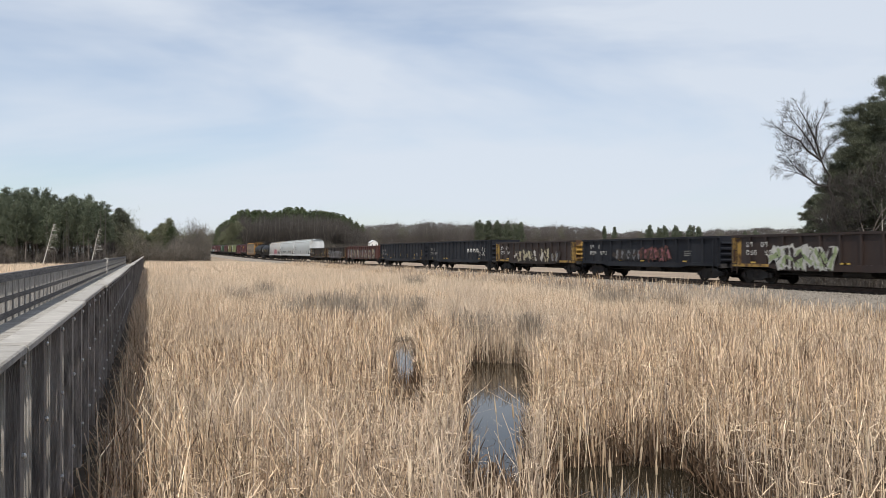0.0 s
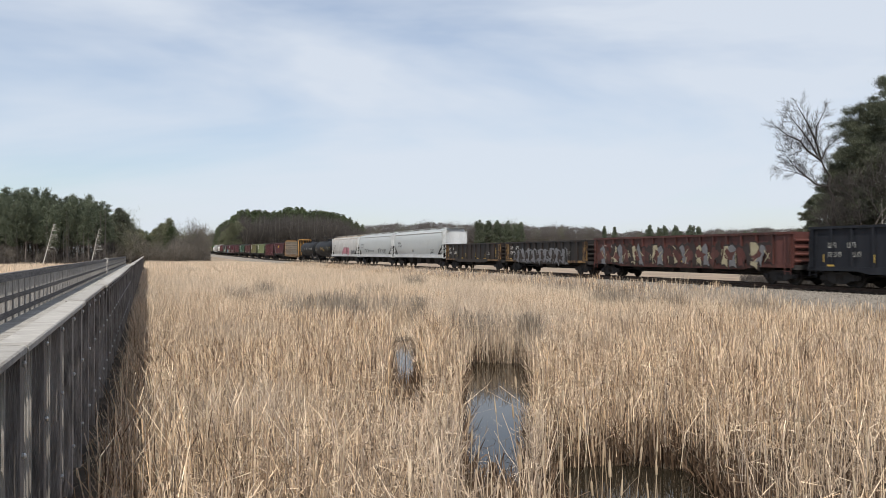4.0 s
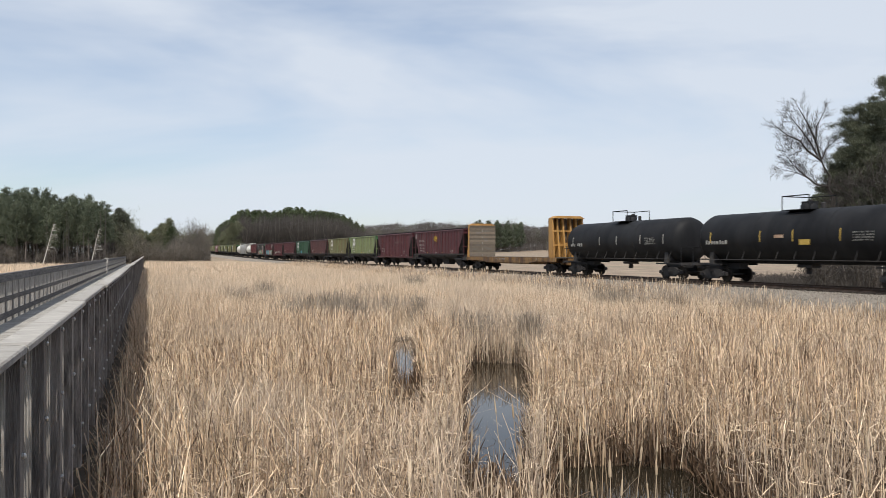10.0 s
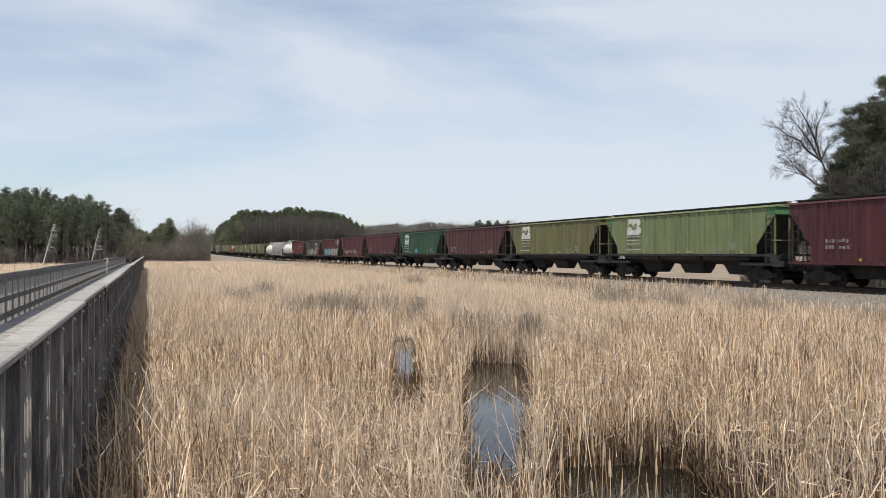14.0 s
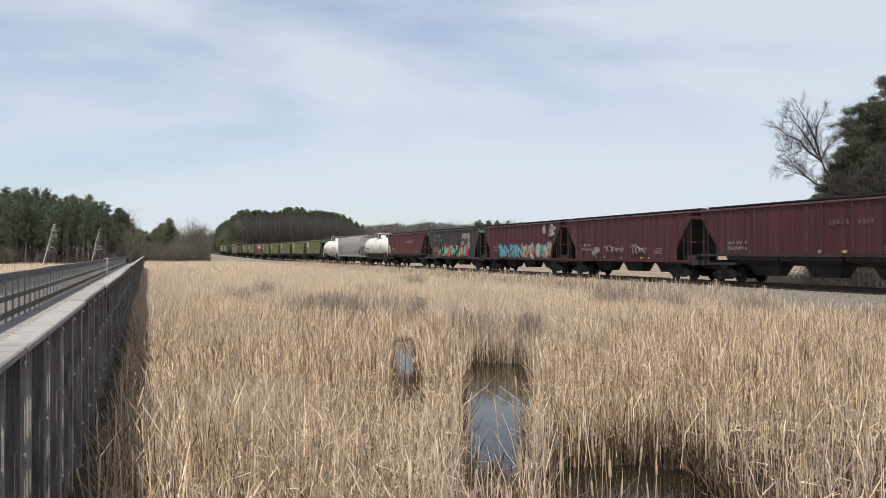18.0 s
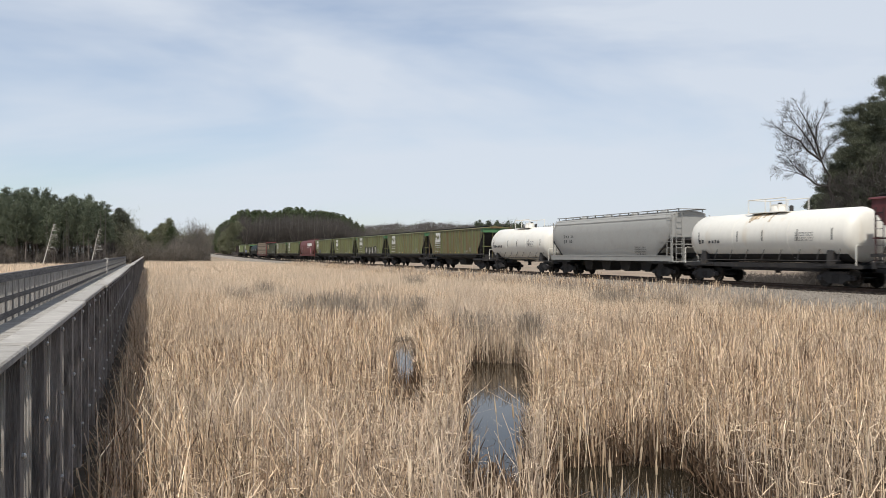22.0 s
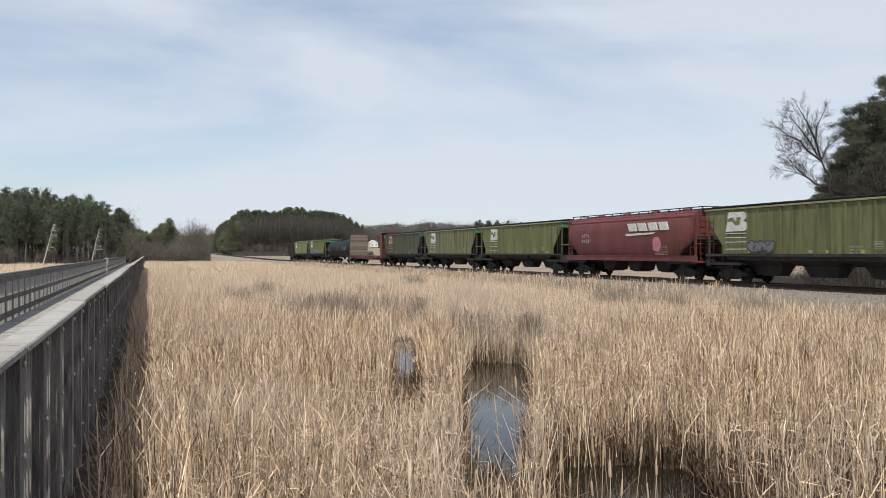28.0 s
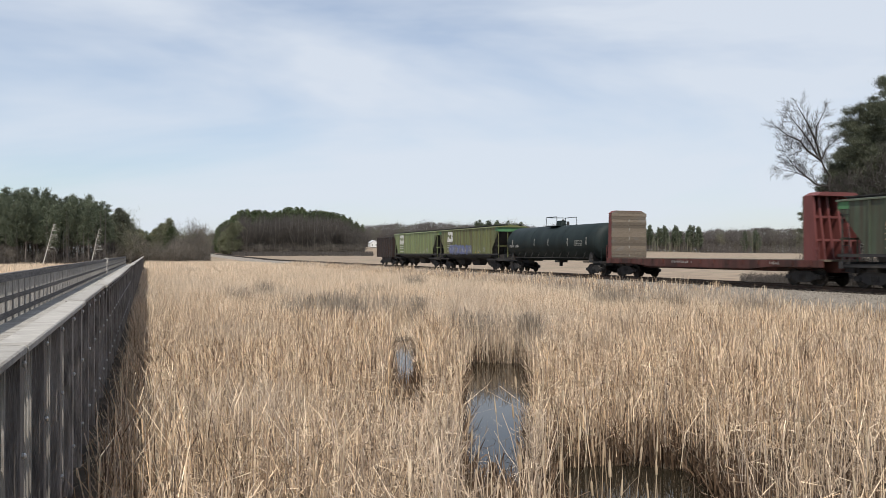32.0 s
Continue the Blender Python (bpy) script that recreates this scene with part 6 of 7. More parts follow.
def smooth_hopper(a, b, label, body_mat, top=4.62, bays=4, seed=2, sill_mat=None, roof_mat=None, wide=0.6):
    car, L = rail_car("covered_hopper_car", label, "hopper car", a, b)
    L = round(L, 1)
    prof = [(-1.50, 1.46), (-1.60, 1.8), (-1.62, 2.6), (-1.61, 3.3), (-1.54, 3.85), (-1.42, top - 0.52), (-1.22, top - 0.26), (-0.6, top - 0.12)]

    def body():
        sh = Shape()
        full = prof + [(-x, z) for x, z in prof[::-1]]
        st = [(-L / 2 + 0.75, 2.75), (-L / 2 + 1.1, 2.35), (-L / 2 + 2.3, 1.46), (0, 1.46), (L / 2 - 2.3, 1.46), (L / 2 - 1.1, 2.35), (L / 2 - 0.75, 2.75)]
        n = len(full)
        for y, cut in st:
            sh.v += [(x * (0.94 if z < cut else 1), y, max(z, cut)) for x, z in full]
        for k in range(len(st) - 1):
            o = k * n
            sh.f += [(o + i, o + (i + 1) % n, o + n + (i + 1) % n, o + n + i) for i in range(n)]
        sh.f += [tuple(range(n))[::-1], tuple((len(st) - 1) * n + i for i in range(n))]
        sh.round = True
        return sh.mesh("body")
    part("body", shared(("smooth", L, top), body), body_mat, car)
    part("roof", shared(("sroof", L, top), lambda: Shape().prism([(-1.26, top - 0.29), (1.26, top - 0.29), (1.2, top - 0.2), (0.6, top - 0.08), (-0.6, top - 0.08), (-1.2, top - 0.2)], "y", -L / 2 + 0.7, L / 2 - 0.7).mesh("roof")), roof_mat or body_mat, car)
    part("roof_seam", shared(("seam", L, top), lambda: Shape().box(-1.475, -1.40, -L / 2 + 0.75, L / 2 - 0.75, top - 0.58, top - 0.5).mesh("roof_seam")), P_GREY_RT if roof_mat is P_GREY_RT else (P_GREY_D if body_mat in (P_GREY, P_GREY_W, P_GREY_R, P_GREY_D) else body_mat), car)

    def walkway():
        sh = Shape()
        for s in (-1, 1):
            sh.box(s * 0.85 - 0.2, s * 0.85 + 0.2, -L / 2 + 0.4, L / 2 - 0.4, top + 0.04, top + 0.07)
            sh.box(s * 1.03 - 0.015, s * 1.03 + 0.015, -L / 2 + 0.45, L / 2 - 0.45, top + 0.01, top + 0.05)
            y = -L / 2 + 0.6
            while y < L / 2 - 0.3:
                sh.box(s * 0.95 - 0.03, s * 0.95 + 0.03, y, y + 0.05, top - 0.16, top + 0.04)
                y += 1.15
        for s in (-1, 1):
            sh.box(-1.05, 1.05, s * (L / 2 - 0.62) - 0.2, s * (L / 2 - 0.62) + 0.2, top + 0.045, top + 0.075)
        return sh.mesh("running_board")
    part("running_board", shared(("swalk", L, top), walkway), P_UNDER if body_mat is P_RED else P_GREY_D, car)
    for k in range(4):
        part("hatch", shared(("shatch", top), lambda: Shape().lathe([(top - 0.1, 0.42), (top + 0.0, 0.42), (top + 0.08, 0.25), (top + 0.1, 0.05)], 14, "z").mesh("hatch")), roof_mat or body_mat, car, at=(0, (k - 1.5) * (L - 3) / 4, 0))
    lip = [(-1.5, 1.2), (-1.64, 1.2), (-1.64, 1.52), (-1.66, 1.52), (-1.66, 1.58), (-1.63, 1.58), (-1.63, 1.56), (-1.5, 1.56)]
    for a in (0, math.pi):
        part("side_sill", shared(("sss", L), lambda: Shape().prism(lip, "y", -L / 2 + 0.45, L / 2 - 0.45).mesh("side_sill")), sill_mat or body_mat, car, turn=(0, 0, a))
    span = (L - 7.0) / bays

    def bay():
        w = span / 2 * wide
        return Shape().prism([(-w, 1.45), (w, 1.45), (w * 0.97, 1.2), (w * 0.6, 0.5), (-w * 0.6, 0.5), (-w * 0.97, 1.2)], "x", -0.6, 0.6).box(-0.5, 0.5, -w * 0.4, w * 0.4, 0.42, 0.5).box(-1.45, 1.45, -w, w, 1.28, 1.46).mesh("discharge_bay")
    for k in range(bays):
        part("discharge_bay", shared(("sbay", L, bays, wide), bay), P_UNDER, car, at=(0, (k - (bays - 1) / 2) * span, 0))

    def end_frame():
        sh = Shape()
        for x in (-1.52, 1.46):
            sh.box(x, x + 0.06, -0.03, 0.03, 1.2, top - 0.35)
        for x in (-0.6, 0.54):
            sh.box(x, x + 0.06, -0.03, 0.03, 1.2, 2.8)
        sh.box(-1.58, 1.58, -0.25, 0.25, 1.14, 1.22)
        sh.box(-1.55, 1.55, -0.03, 0.03, 2.3, 2.36)
        return sh.mesh("end_frame")
    for s in (-1, 1):
        # thin dark panel added over the slope to paint the shaded open end
        part("end_slope", shared(("eslope", s, L), lambda: Shape().prism([(s * (L / 2 - 0.72), 2.76), (s * (L / 2 - 2.28), 1.43), (s * (L / 2 - 2.4), 1.43), (s * (L / 2 - 0.72), 2.6)], "x", -1.57, 1.57).mesh("end_slope")), P_UNDER, car, "dark panel over the sloping end sheet, standing for shade")
        part("end_sheet", shared(("esheet", top), lambda: Shape().prism([(-1.45, 2.8), (1.45, 2.8), (1.5, 3.7), (1.34, top - 0.5), (1.14, top - 0.27), (-1.14, top - 0.27), (-1.34, top - 0.5), (-1.5, 3.7)], "y", -0.02, 0.02).mesh("end_sheet")), sill_mat or body_mat, car, at=(0, s * (L / 2 - 0.725), 0))
        part("end_frame", shared(("sendf", top), end_frame), sill_mat or body_mat, car, at=(0, s * (L / 2 - 0.6), 0))
        ladder(car, -1.56, s * (L / 2 - 0.85) - 0.21, 1.2, top - 0.3, sill_mat or body_mat)
        ladder(car, -1.2, s * (L / 2 - 0.55), 1.2, top - 0.2, sill_mat or body_mat, "x", 0.45)
    running_gear(car, L, stub=True)
    x = -1.632
    dk = P_MARK if body_mat is P_RED else P_MARK_D
    bars(car, x, L / 2 - 2.6, 2.95, 1.5, 0.26, 2, dk, seed, fill=0.45)
    bars(car, x, -L / 2 + 4.6, 2.1, 1.3, 0.1, 4, dk, seed + 3)
    return car, L


def tank_car(a, b, label, mat_t, frame_mat, seed=3, r=1.5, cz=2.62, text=None, stripes=True, belly=True):
    car, L = rail_car("tank_car", label, "tank car", a, b)
    L = round(L, 1)
    e = L / 2 - (0.78 if mat_t is P_WHITE_T else 0.9)

    def tank():
        prof = [(-e, 0.02), (-e + 0.03, r * 0.45), (-e + 0.14, r * 0.75), (-e + 0.34, r * 0.93), (-e + 0.62, r), (-e * 0.34, r), (-e * 0.34, r + 0.012), (-e * 0.34 + 0.06, r + 0.012), (-e * 0.34 + 0.06, r),
                (0, r), (e * 0.34, r), (e * 0.34, r + 0.012), (e * 0.34 + 0.06, r + 0.012), (e * 0.34 + 0.06, r), (e - 0.62, r), (e - 0.34, r * 0.93), (e - 0.14, r * 0.75), (e - 0.03, r * 0.45), (e, 0.02)]
        return Shape().lathe(prof, 40, "y", (0, 0, cz)).mesh("tank")
    part("tank", shared(("tank", L, r), tank), mat_t, car)
    dome = part("manway", shared(("dome", r), lambda: Shape().lathe([(cz + r - 0.1, 0.42), (cz + r + 0.22, 0.42), (cz + r + 0.3, 0.36), (cz + r + 0.36, 0.1)], 16, "z").mesh("manway")), mat_t, car)

    reach = 1.45 if mat_t is P_WHITE_T else 0.95

    def grating():
        z = cz + r
        sh = Shape()
        w = 0.8 if mat_t is P_WHITE_T else 0.95
        sh.box(-w, w, -reach, reach, z - 0.06, z - 0.02)
        for x in (-w, w):
            for y in (-reach, reach) if mat_t is not P_WHITE_T else (-reach, 0.1, reach):
                sh.tube((x, y, z - 0.06), (x, y, z + 0.72), 0.03, n=5)
            sh.pipe([(x, -reach, z + 0.72), (x, reach, z + 0.72)], 0.03)
        sh.pipe([(-w, reach, z + 0.72), (w, reach, z + 0.72)], 0.03)
        sh.box(-0.3, 0.3, -0.35, 0.25, z, z + 0.42)
        return sh.mesh("platform")
    plat_mat = mat_t
    part("platform", shared(("plat", r, cz, reach), grating), plat_mat, car)
    for y, h in ((-0.75, 0.3), (0.7, 0.24), (0.1, 0.5)):
        part("valve", Shape().lathe([(cz + r, 0.12), (cz + r + h, 0.12), (cz + r + h + 0.05, 0.05)], 10, "z", (0.25, y, 0)), frame_mat, car)

    def cradle():
        sh = Shape()
        for s in (-1, 1):
            sh.box(-0.3, 0.3, s * (L / 2 - 0.6), s * (L / 2 - 3.6), 0.78, 1.12)
            sh.prism([(-1.35, 1.02), (1.35, 1.02), (1.25, cz - r * 0.55), (0.7, cz - r * 0.86), (0, cz - r * 0.97), (-0.7, cz - r * 0.86), (-1.25, cz - r * 0.55)], "y", s * (L / 2 - 2.25) - 0.18, s * (L / 2 - 2.25) + 0.18)
            sh.box(-1.4, 1.4, s * (L / 2 - 0.62) - 0.12, s * (L / 2 - 0.62) + 0.12, 0.95, 1.12)
            for x in (-1.4, 1.3):
                sh.box(x, x + 0.1, s * (L / 2 - 0.7), s * (L / 2 - 3.2), 1.0, 1.1)
        for s in (-1, 1):
            sh.pipe([(s * 1.5, -e + 0.6, 1.35), (s * 1.5, e - 0.6, 1.35)], 0.025)
            y = -e + 0.8
            while y < e - 0.5:
                sh.tube((s * 1.5, y, 1.35), (s * 1.28, y, cz - r * 0.5), 0.02, n=4)
                y += 1.3
        return sh.mesh("saddle_frame")
    part("saddle_frame", shared(("cradle", L, r, cz), cradle), frame_mat, car)
    part("bottom_outlet", shared("outlet", lambda: Shape().lathe([(0.62, 0.16), (0.95, 0.16), (1.2, 0.26)], 10, "z").box(-0.35, 0.35, -0.5, 0.5, 0.95, 1.12).mesh("bottom_outlet")), frame_mat, car)

    def end_rail():
        return Shape().pipe([(-1.35, 0, 1.1), (-1.35, 0, 2.05), (-1.3, 0, 2.12), (1.3, 0, 2.12), (1.35, 0, 2.05), (1.35, 0, 1.1)], 0.028).mesh("end_rail")
    for s in (-1, 1):
        part("end_rail", shared("tendrail", end_rail), mat_t, car, at=(0, s * (L / 2 - 0.58), 0))
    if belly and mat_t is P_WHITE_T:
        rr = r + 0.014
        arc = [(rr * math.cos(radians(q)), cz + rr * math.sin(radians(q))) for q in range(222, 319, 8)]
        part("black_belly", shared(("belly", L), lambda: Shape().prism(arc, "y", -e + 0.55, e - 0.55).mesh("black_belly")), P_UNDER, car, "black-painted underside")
        part("long_frame", shared(("lframe", L), lambda: Shape().box(-1.25, -1.1, -L / 2 + 0.6, L / 2 - 0.6, 0.95, 1.2).box(1.1, 1.25, -L / 2 + 0.6, L / 2 - 0.6, 0.95, 1.2).box(-0.3, 0.3, -L / 2 + 0.6, L / 2 - 0.6, 0.75, 1.15).mesh("long_frame")), P_UNDER, car)
    if belly and mat_t is P_WHITE_T:
        rd = random.Random(seed)
        for k in range(13):
            y0, wd, q1 = rd.uniform(-1.25, 1.0), rd.uniform(0.05, 0.2), rd.randrange(118, 150)
            arc = [(math.cos(radians(q)), math.sin(radians(q))) for q in range(100, q1, 5)]
            ring = [((r + 0.006 + 0.0005 * k) * a, cz + (r + 0.006 + 0.0005 * k) * b) for a, b in arc] + [((r - 0.02) * a, cz + (r - 0.02) * b) for a, b in arc[::-1]]
            part("rust_run", Shape().prism(ring, "y", y0, y0 + wd), P_RUNS, car)
    x = -r - 0.006
    if stripes:
        for y in (-0.36, -0.2, -0.02, 0.12, 0.36):
            yy = y * L
            arc = [(math.cos(radians(q)), math.sin(radians(q))) for q in range(166, 196, 6)]
            ring = [((r + 0.012) * a, cz + (r + 0.012) * b) for a, b in arc] + [((r - 0.02) * a, cz + (r - 0.02) * b) for a, b in arc[::-1]]
            part("reflector", Shape().prism(ring, "y", yy - 0.032, yy + 0.032), P_MARK_D if mat_t is P_WHITE_T else P_MARK_Y if seed == 31 else P_MARK, car)
    bars(car, x + 0.004, L / 2 - 2.0, cz - 0.35, 1.9, 0.24, 1, text or P_MARK, seed, fill=0.6)
    bars(car, x + 0.004, -L / 2 + 4.4, cz + 0.1, 1.2, 0.08, 4, text or P_MARK, seed + 7)
    running_gear(car, L, 2.1, False)
    return car, L


def bulkhead_flat(a, b, label, body_mat, seed=4):
    car, L = rail_car("bulkhead_flat_car", label, "flat car", a, b)
    L = round(L, 1)
    e = L / 2 - 0.5
    part("deck", Shape().box(-1.45, 1.45, -e, e, 1.3, 1.4), P_LUMBER, car)

    def sills():
        sh = Shape()
        for s in (-1, 1):
            sh.prism([(-e, 1.36), (e, 1.36), (e, 1.0), (e - 3.6, 1.0), (e - 5.2, 0.86), (-e + 5.2, 0.86), (-e + 3.6, 1.0), (-e, 1.0)], "x", s * 1.46, s * 1.54)
            y = -e + 0.8
            while y < e:
                sh.box(min(s * 1.54, s * 1.6), max(s * 1.54, s * 1.6), y - 0.08, y + 0.08, 1.1, 1.34)
                y += 1.25
        sh.box(-0.35, 0.35, -e, e, 0.72, 1.28)
        for k in range(9):
            y = -e + (k + 0.5) * 2 * e / 9
            sh.box(-1.44, 1.44, y - 0.06, y + 0.06, 0.95, 1.28)
        return sh.mesh("underframe")
    part("underframe", sills(), P_RUSTRED if body_mat is P_RED else P_YELLOW_R, car)
    plank = Shape().box(-1.50, 1.50, -0.03, 0.03, 0.001, 0.216).mesh("plank")
    for s, dp, f in ((-1, 0.9, e - 0.38), (1, 0.5, e)):
        head = part("bulkhead", Shape().box(-1.4, 1.4, *sorted((s * (f - dp), s * (f - dp + 0.12))), 1.38, 1.52), body_mat, car)
        for x in (-0.98, -0.42, 0.28, 0.84):
            part("stanchion", Shape().prism([(s * (f - dp), 1.524), (s * (f - 0.02), 1.35), (s * (f - dp * 0.55), 4.72), (s * (f - dp), 4.72)], "x", x, x + 0.14), body_mat, head)
        for z in (2.5, 3.6):
            part("crossbar", Shape().box(-1.4, 1.4, *sorted((s * (f - dp + 0.003), s * (f - dp + 0.12))), z, z + 0.14), body_mat, head)
        for z, back in ((2.35, 0.26), (3.55, 0.44)):
            part("crossbar", Shape().box(-1.35, 1.35, *sorted((s * (f - dp * back - 0.08), s * (f - dp * back + 0.01))), z, z + 0.13), body_mat, head)
        for x in (-1.5, 1.36):
            br = Shape().prism([(s * f, 1.0), (s * (f - dp), 1.0), (s * (f - dp), 4.6), (s * (f - dp * 0.9), 4.72), (s * (f - dp * 0.35), 4.72)], "x", x, x + 0.14)
            part("side_brace", br, body_mat, head)
        part("cap_beam", Shape().prism([(-1.5, 4.70), (1.5, 4.70), (1.12, 4.9), (-1.12, 4.9)], "y", *sorted((s * (f - 0.04), s * (f - dp)))), body_mat, head)
        for k in range(15):
            part("plank", plank, P_LUMBER, head, at=(0.02 * math.sin(k * 2.3), s * (f - dp - 0.035 - 0.012 * (k * 7 % 3)), 1.42 + 0.218 * k))
        if body_mat is not P_YELLOW:
            part("plank", Shape().prism([(-1.5, 4.696), (1.5, 4.696), (1.14, 4.86), (-1.14, 4.86)], "y", *sorted((s * (f - dp - 0.065), s * (f - dp - 0.005)))), P_LUMBER, head)
        part("strap", Shape().box(-0.02, 0.02, *sorted((s * (f - dp - 0.067), s * (f - dp - 0.075))), 1.5, 4.6), P_GREY_D, head)
        ladder(car, -1.5, s * (f - 0.1) - 0.21, 1.0, 2.3, body_mat)
    bars(car, -1.61, 2.2, 1.12, 2.1, 0.14, 1, P_MARK, seed)
    bars(car, -1.61, -e + 3.6, 1.12, 0.7, 0.16, 1, P_MARK, seed + 1)
    running_gear(car, L, 2.3, False)
    return car, L


def gondola(a, b, label, body_mat, top=2.74, bottom=0.95, ribs=13, end_mat=None, seed=5, yellow_ticks=0, mark=None, end_face=False):
    car, L = rail_car("gondola_car", label, "gondola car", a, b)
    L = round(L, 1)
    e = L / 2 - 0.55
    key = (L, top, bottom, ribs)

    def side():
        sh = Shape()
        sh.box(-1.52, -1.46, -e, e, bottom, top)
        sh.box(-1.62, -1.44, -e, e, top - 0.1, top + 0.03)
        sh.prism([(-e, bottom), (-e + 3.0, bottom), (-e + 3.7, bottom - 0.14), (e - 3.7, bottom - 0.14), (e - 3.0, bottom), (e, bottom), (e, bottom + 0.2), (-e, bottom + 0.2)], "x", -1.60, -1.50)
        return sh.mesh("side")
    near = shared(("gside", *key), side)
    part("side", near, body_mat, car)
    part("side", near, body_mat, car, turn=(0, 0, math.pi))
    rib = shared(("grib", top, bottom), lambda: Shape().box(-0.09, 0.0, -0.07, 0.07, bottom + 0.2, top - 0.1).mesh("rib"))
    for i in range(ribs):
        y = -e + 0.25 + (2 * e - 0.5) * i / (ribs - 1)
        part("rib", rib, (end_mat if end_mat and i in (0, ribs - 1) else body_mat), car, at=(-1.52, y, 0))

    def end():
        sh = Shape().box(-1.5, 1.5, -0.05, 0.02, bottom, top + 0.03)
        for k in range(4):
            z = bottom + 0.25 + k * (top - bottom - 0.4) / 4
            sh.prism([(0.02, z), (0.12, z + 0.05), (0.12, z + 0.13), (0.02, z + 0.18)], "x", -1.48, 1.48)
        return sh.mesh("end")
    for s in (-1, 1):
        part("end", shared(("gend", top, bottom), end), end_mat if end_face else body_mat, car, at=(0, s * e, 0), turn=(0, 0, 0 if s > 0 else math.pi))
        part("end_sill", shared("gsill", lambda: Shape().box(-1.5, 1.5, -0.14, 0.14, 0.85, 1.1).mesh("end_sill")), P_UNDER, car, at=(0, s * (e + 0.02), 0))
        ladder(car, -1.62, s * (e - 0.3) - 0.21, bottom - 0.35, top - 0.2, body_mat)
        if end_mat:
            part("corner_plate", Shape().box(-1.535, -1.522, min(s * (e - 0.75), s * e), max(s * (e - 0.75), s * e), bottom + 0.06, top - 0.12), end_mat, car)
    if end_mat:
        for s in (-1, 1):
            part("sill_plate", Shape().box(-1.612, -1.602, *sorted((s * (e - 3.0), s * (e - 0.05))), bottom + 0.02, bottom + 0.19), end_mat, car)
    part("floor", shared(("gfloor", L), lambda: Shape().box(-1.45, 1.45, -e, e, 1.08, 1.16).mesh("floor")), P_RUSTBLACK, car)

    running_gear(car, L, 2.0)
    x = -1.615
    # two rows of tall characters in two groups, as plain bars
    tall = Shape()
    for row, (n1, n2) in enumerate(((2, 1 + seed % 2), (3, 3 - seed % 2))):
        z = bottom + 1.15 - 0.46 * row
        for k in range(n1 + n2):
            y = e - 1.3 - 0.3 * k - (0.55 if k >= n1 else 0)
            tall.box(x - 0.004, x, y - 0.17, y - 0.135, z, z + 0.26).box(x - 0.004, x, y - 0.035, y, z + 0.1 * (k % 2), z + 0.26).box(x - 0.004, x, y - 0.135, y - 0.035, z + 0.22 * ((k + row) % 2), z + 0.04 + 0.22 * ((k + row) % 2))
    part("lettering", tall, mark or (P_EMBLEM if end_mat or seed == 12 else P_MARK), car)["kind"] = "stuff"
    bars(car, x, -e + 3.2, bottom + 0.85, 0.7, 0.08, 3, mark or P_MARK, seed + 1)
    for i in range(yellow_ticks):
        y = -e + 1.0 + (2 * e - 2.0) * i / (yellow_ticks - 1)
        part("reflector", Shape().box(x - 0.004, x, y - 0.028, y + 0.028, bottom + 0.42, bottom + (1.3 if i == 0 else 0.82)), P_MARK_Y, car)
    rng = random.Random(seed)
    for _ in range(4):
        y = rng.uniform(-e + 1, e - 1)
        part("reflector", Shape().box(x - 0.004, x, y, y + 0.4, bottom + 0.22, bottom + 0.31), P_MARK_Y, car)
    return car, L


def end_box(a, b):
    car, L = rail_car("hopper_car", "short dull brown open hopper car at the train's end", "hopper car", a, b)
    L = round(L, 1)
    e = L / 2 - 0.5
    part("body", Shape().prism([(-e, 1.2), (e, 1.2), (e, 3.95), (-e, 3.95)], "x", -1.5, -1.42).prism([(-e, 1.2), (e, 1.2), (e, 3.95), (-e, 3.95)], "x", 1.42, 1.5)
         .box(-1.42, 1.42, -e, -e + 0.08, 1.2, 3.95).box(-1.42, 1.42, e - 0.08, e, 1.2, 3.95).box(-1.42, 1.42, -e, e, 1.2, 1.3), P_RUSTBROWN, car)
    part("top_chord", Shape().box(-1.56, -1.4, -e, e, 3.9, 4.03).box(1.4, 1.56, -e, e, 3.9, 4.03).box(-1.56, 1.56, -e - 0.04, -e + 0.1, 3.9, 4.03).box(-1.56, 1.56, e - 0.1, e + 0.04, 3.9, 4.03), P_RUSTBROWN, car)
    for i in range(9):
        y = -e + 0.1 + (2 * e - 0.2) * i / 8
        part("rib", shared("erib", lambda: Shape().box(-0.08, 0, -0.06, 0.06, 1.2, 3.9).mesh("rib")), P_RUSTBROWN, car, at=(-1.5, y, 0))
    part("discharge_bay", Shape().prism([(-2.6, 1.2), (2.6, 1.2), (1.6, 0.4), (-1.6, 0.4)], "x", -1.2, 1.2), P_UNDER, car)
    running_gear(car, L, 1.9)


# ---- the cars in their order
c, L = gondola(1.66, 2.483, "rust-brown gondola car with yellow corners and pale graffiti", P_RUSTBROWN, end_mat=P_YELLOW_D, seed=11)
graffiti(c, -1.625, 4.4, 0.3, 0.95, 2.0, [G_LIME, G_WHITE, G_LIME, P_RUSTBROWN], G_WHITE, 3, 7, G_BLACK, None, True)
c, L = gondola(2.483, 3.327, "black gondola car with faded graffiti panels", P_BLACK_C, seed=12)
graffiti(c, -1.625, 3.2, 1.95, 1.3, 1.9, [P_RUSTBLACK, G_GREYD, P_RUSTBROWN], P_RUSTBLACK, 5, 2, G_GREYD, None, True)
graffiti(c, -1.625, 1.9, 0.2, 1.25, 1.95, [G_GREYD, G_BLACK, P_RUSTBLACK], G_BLACK, 6, 3, G_GREYD, None, True)
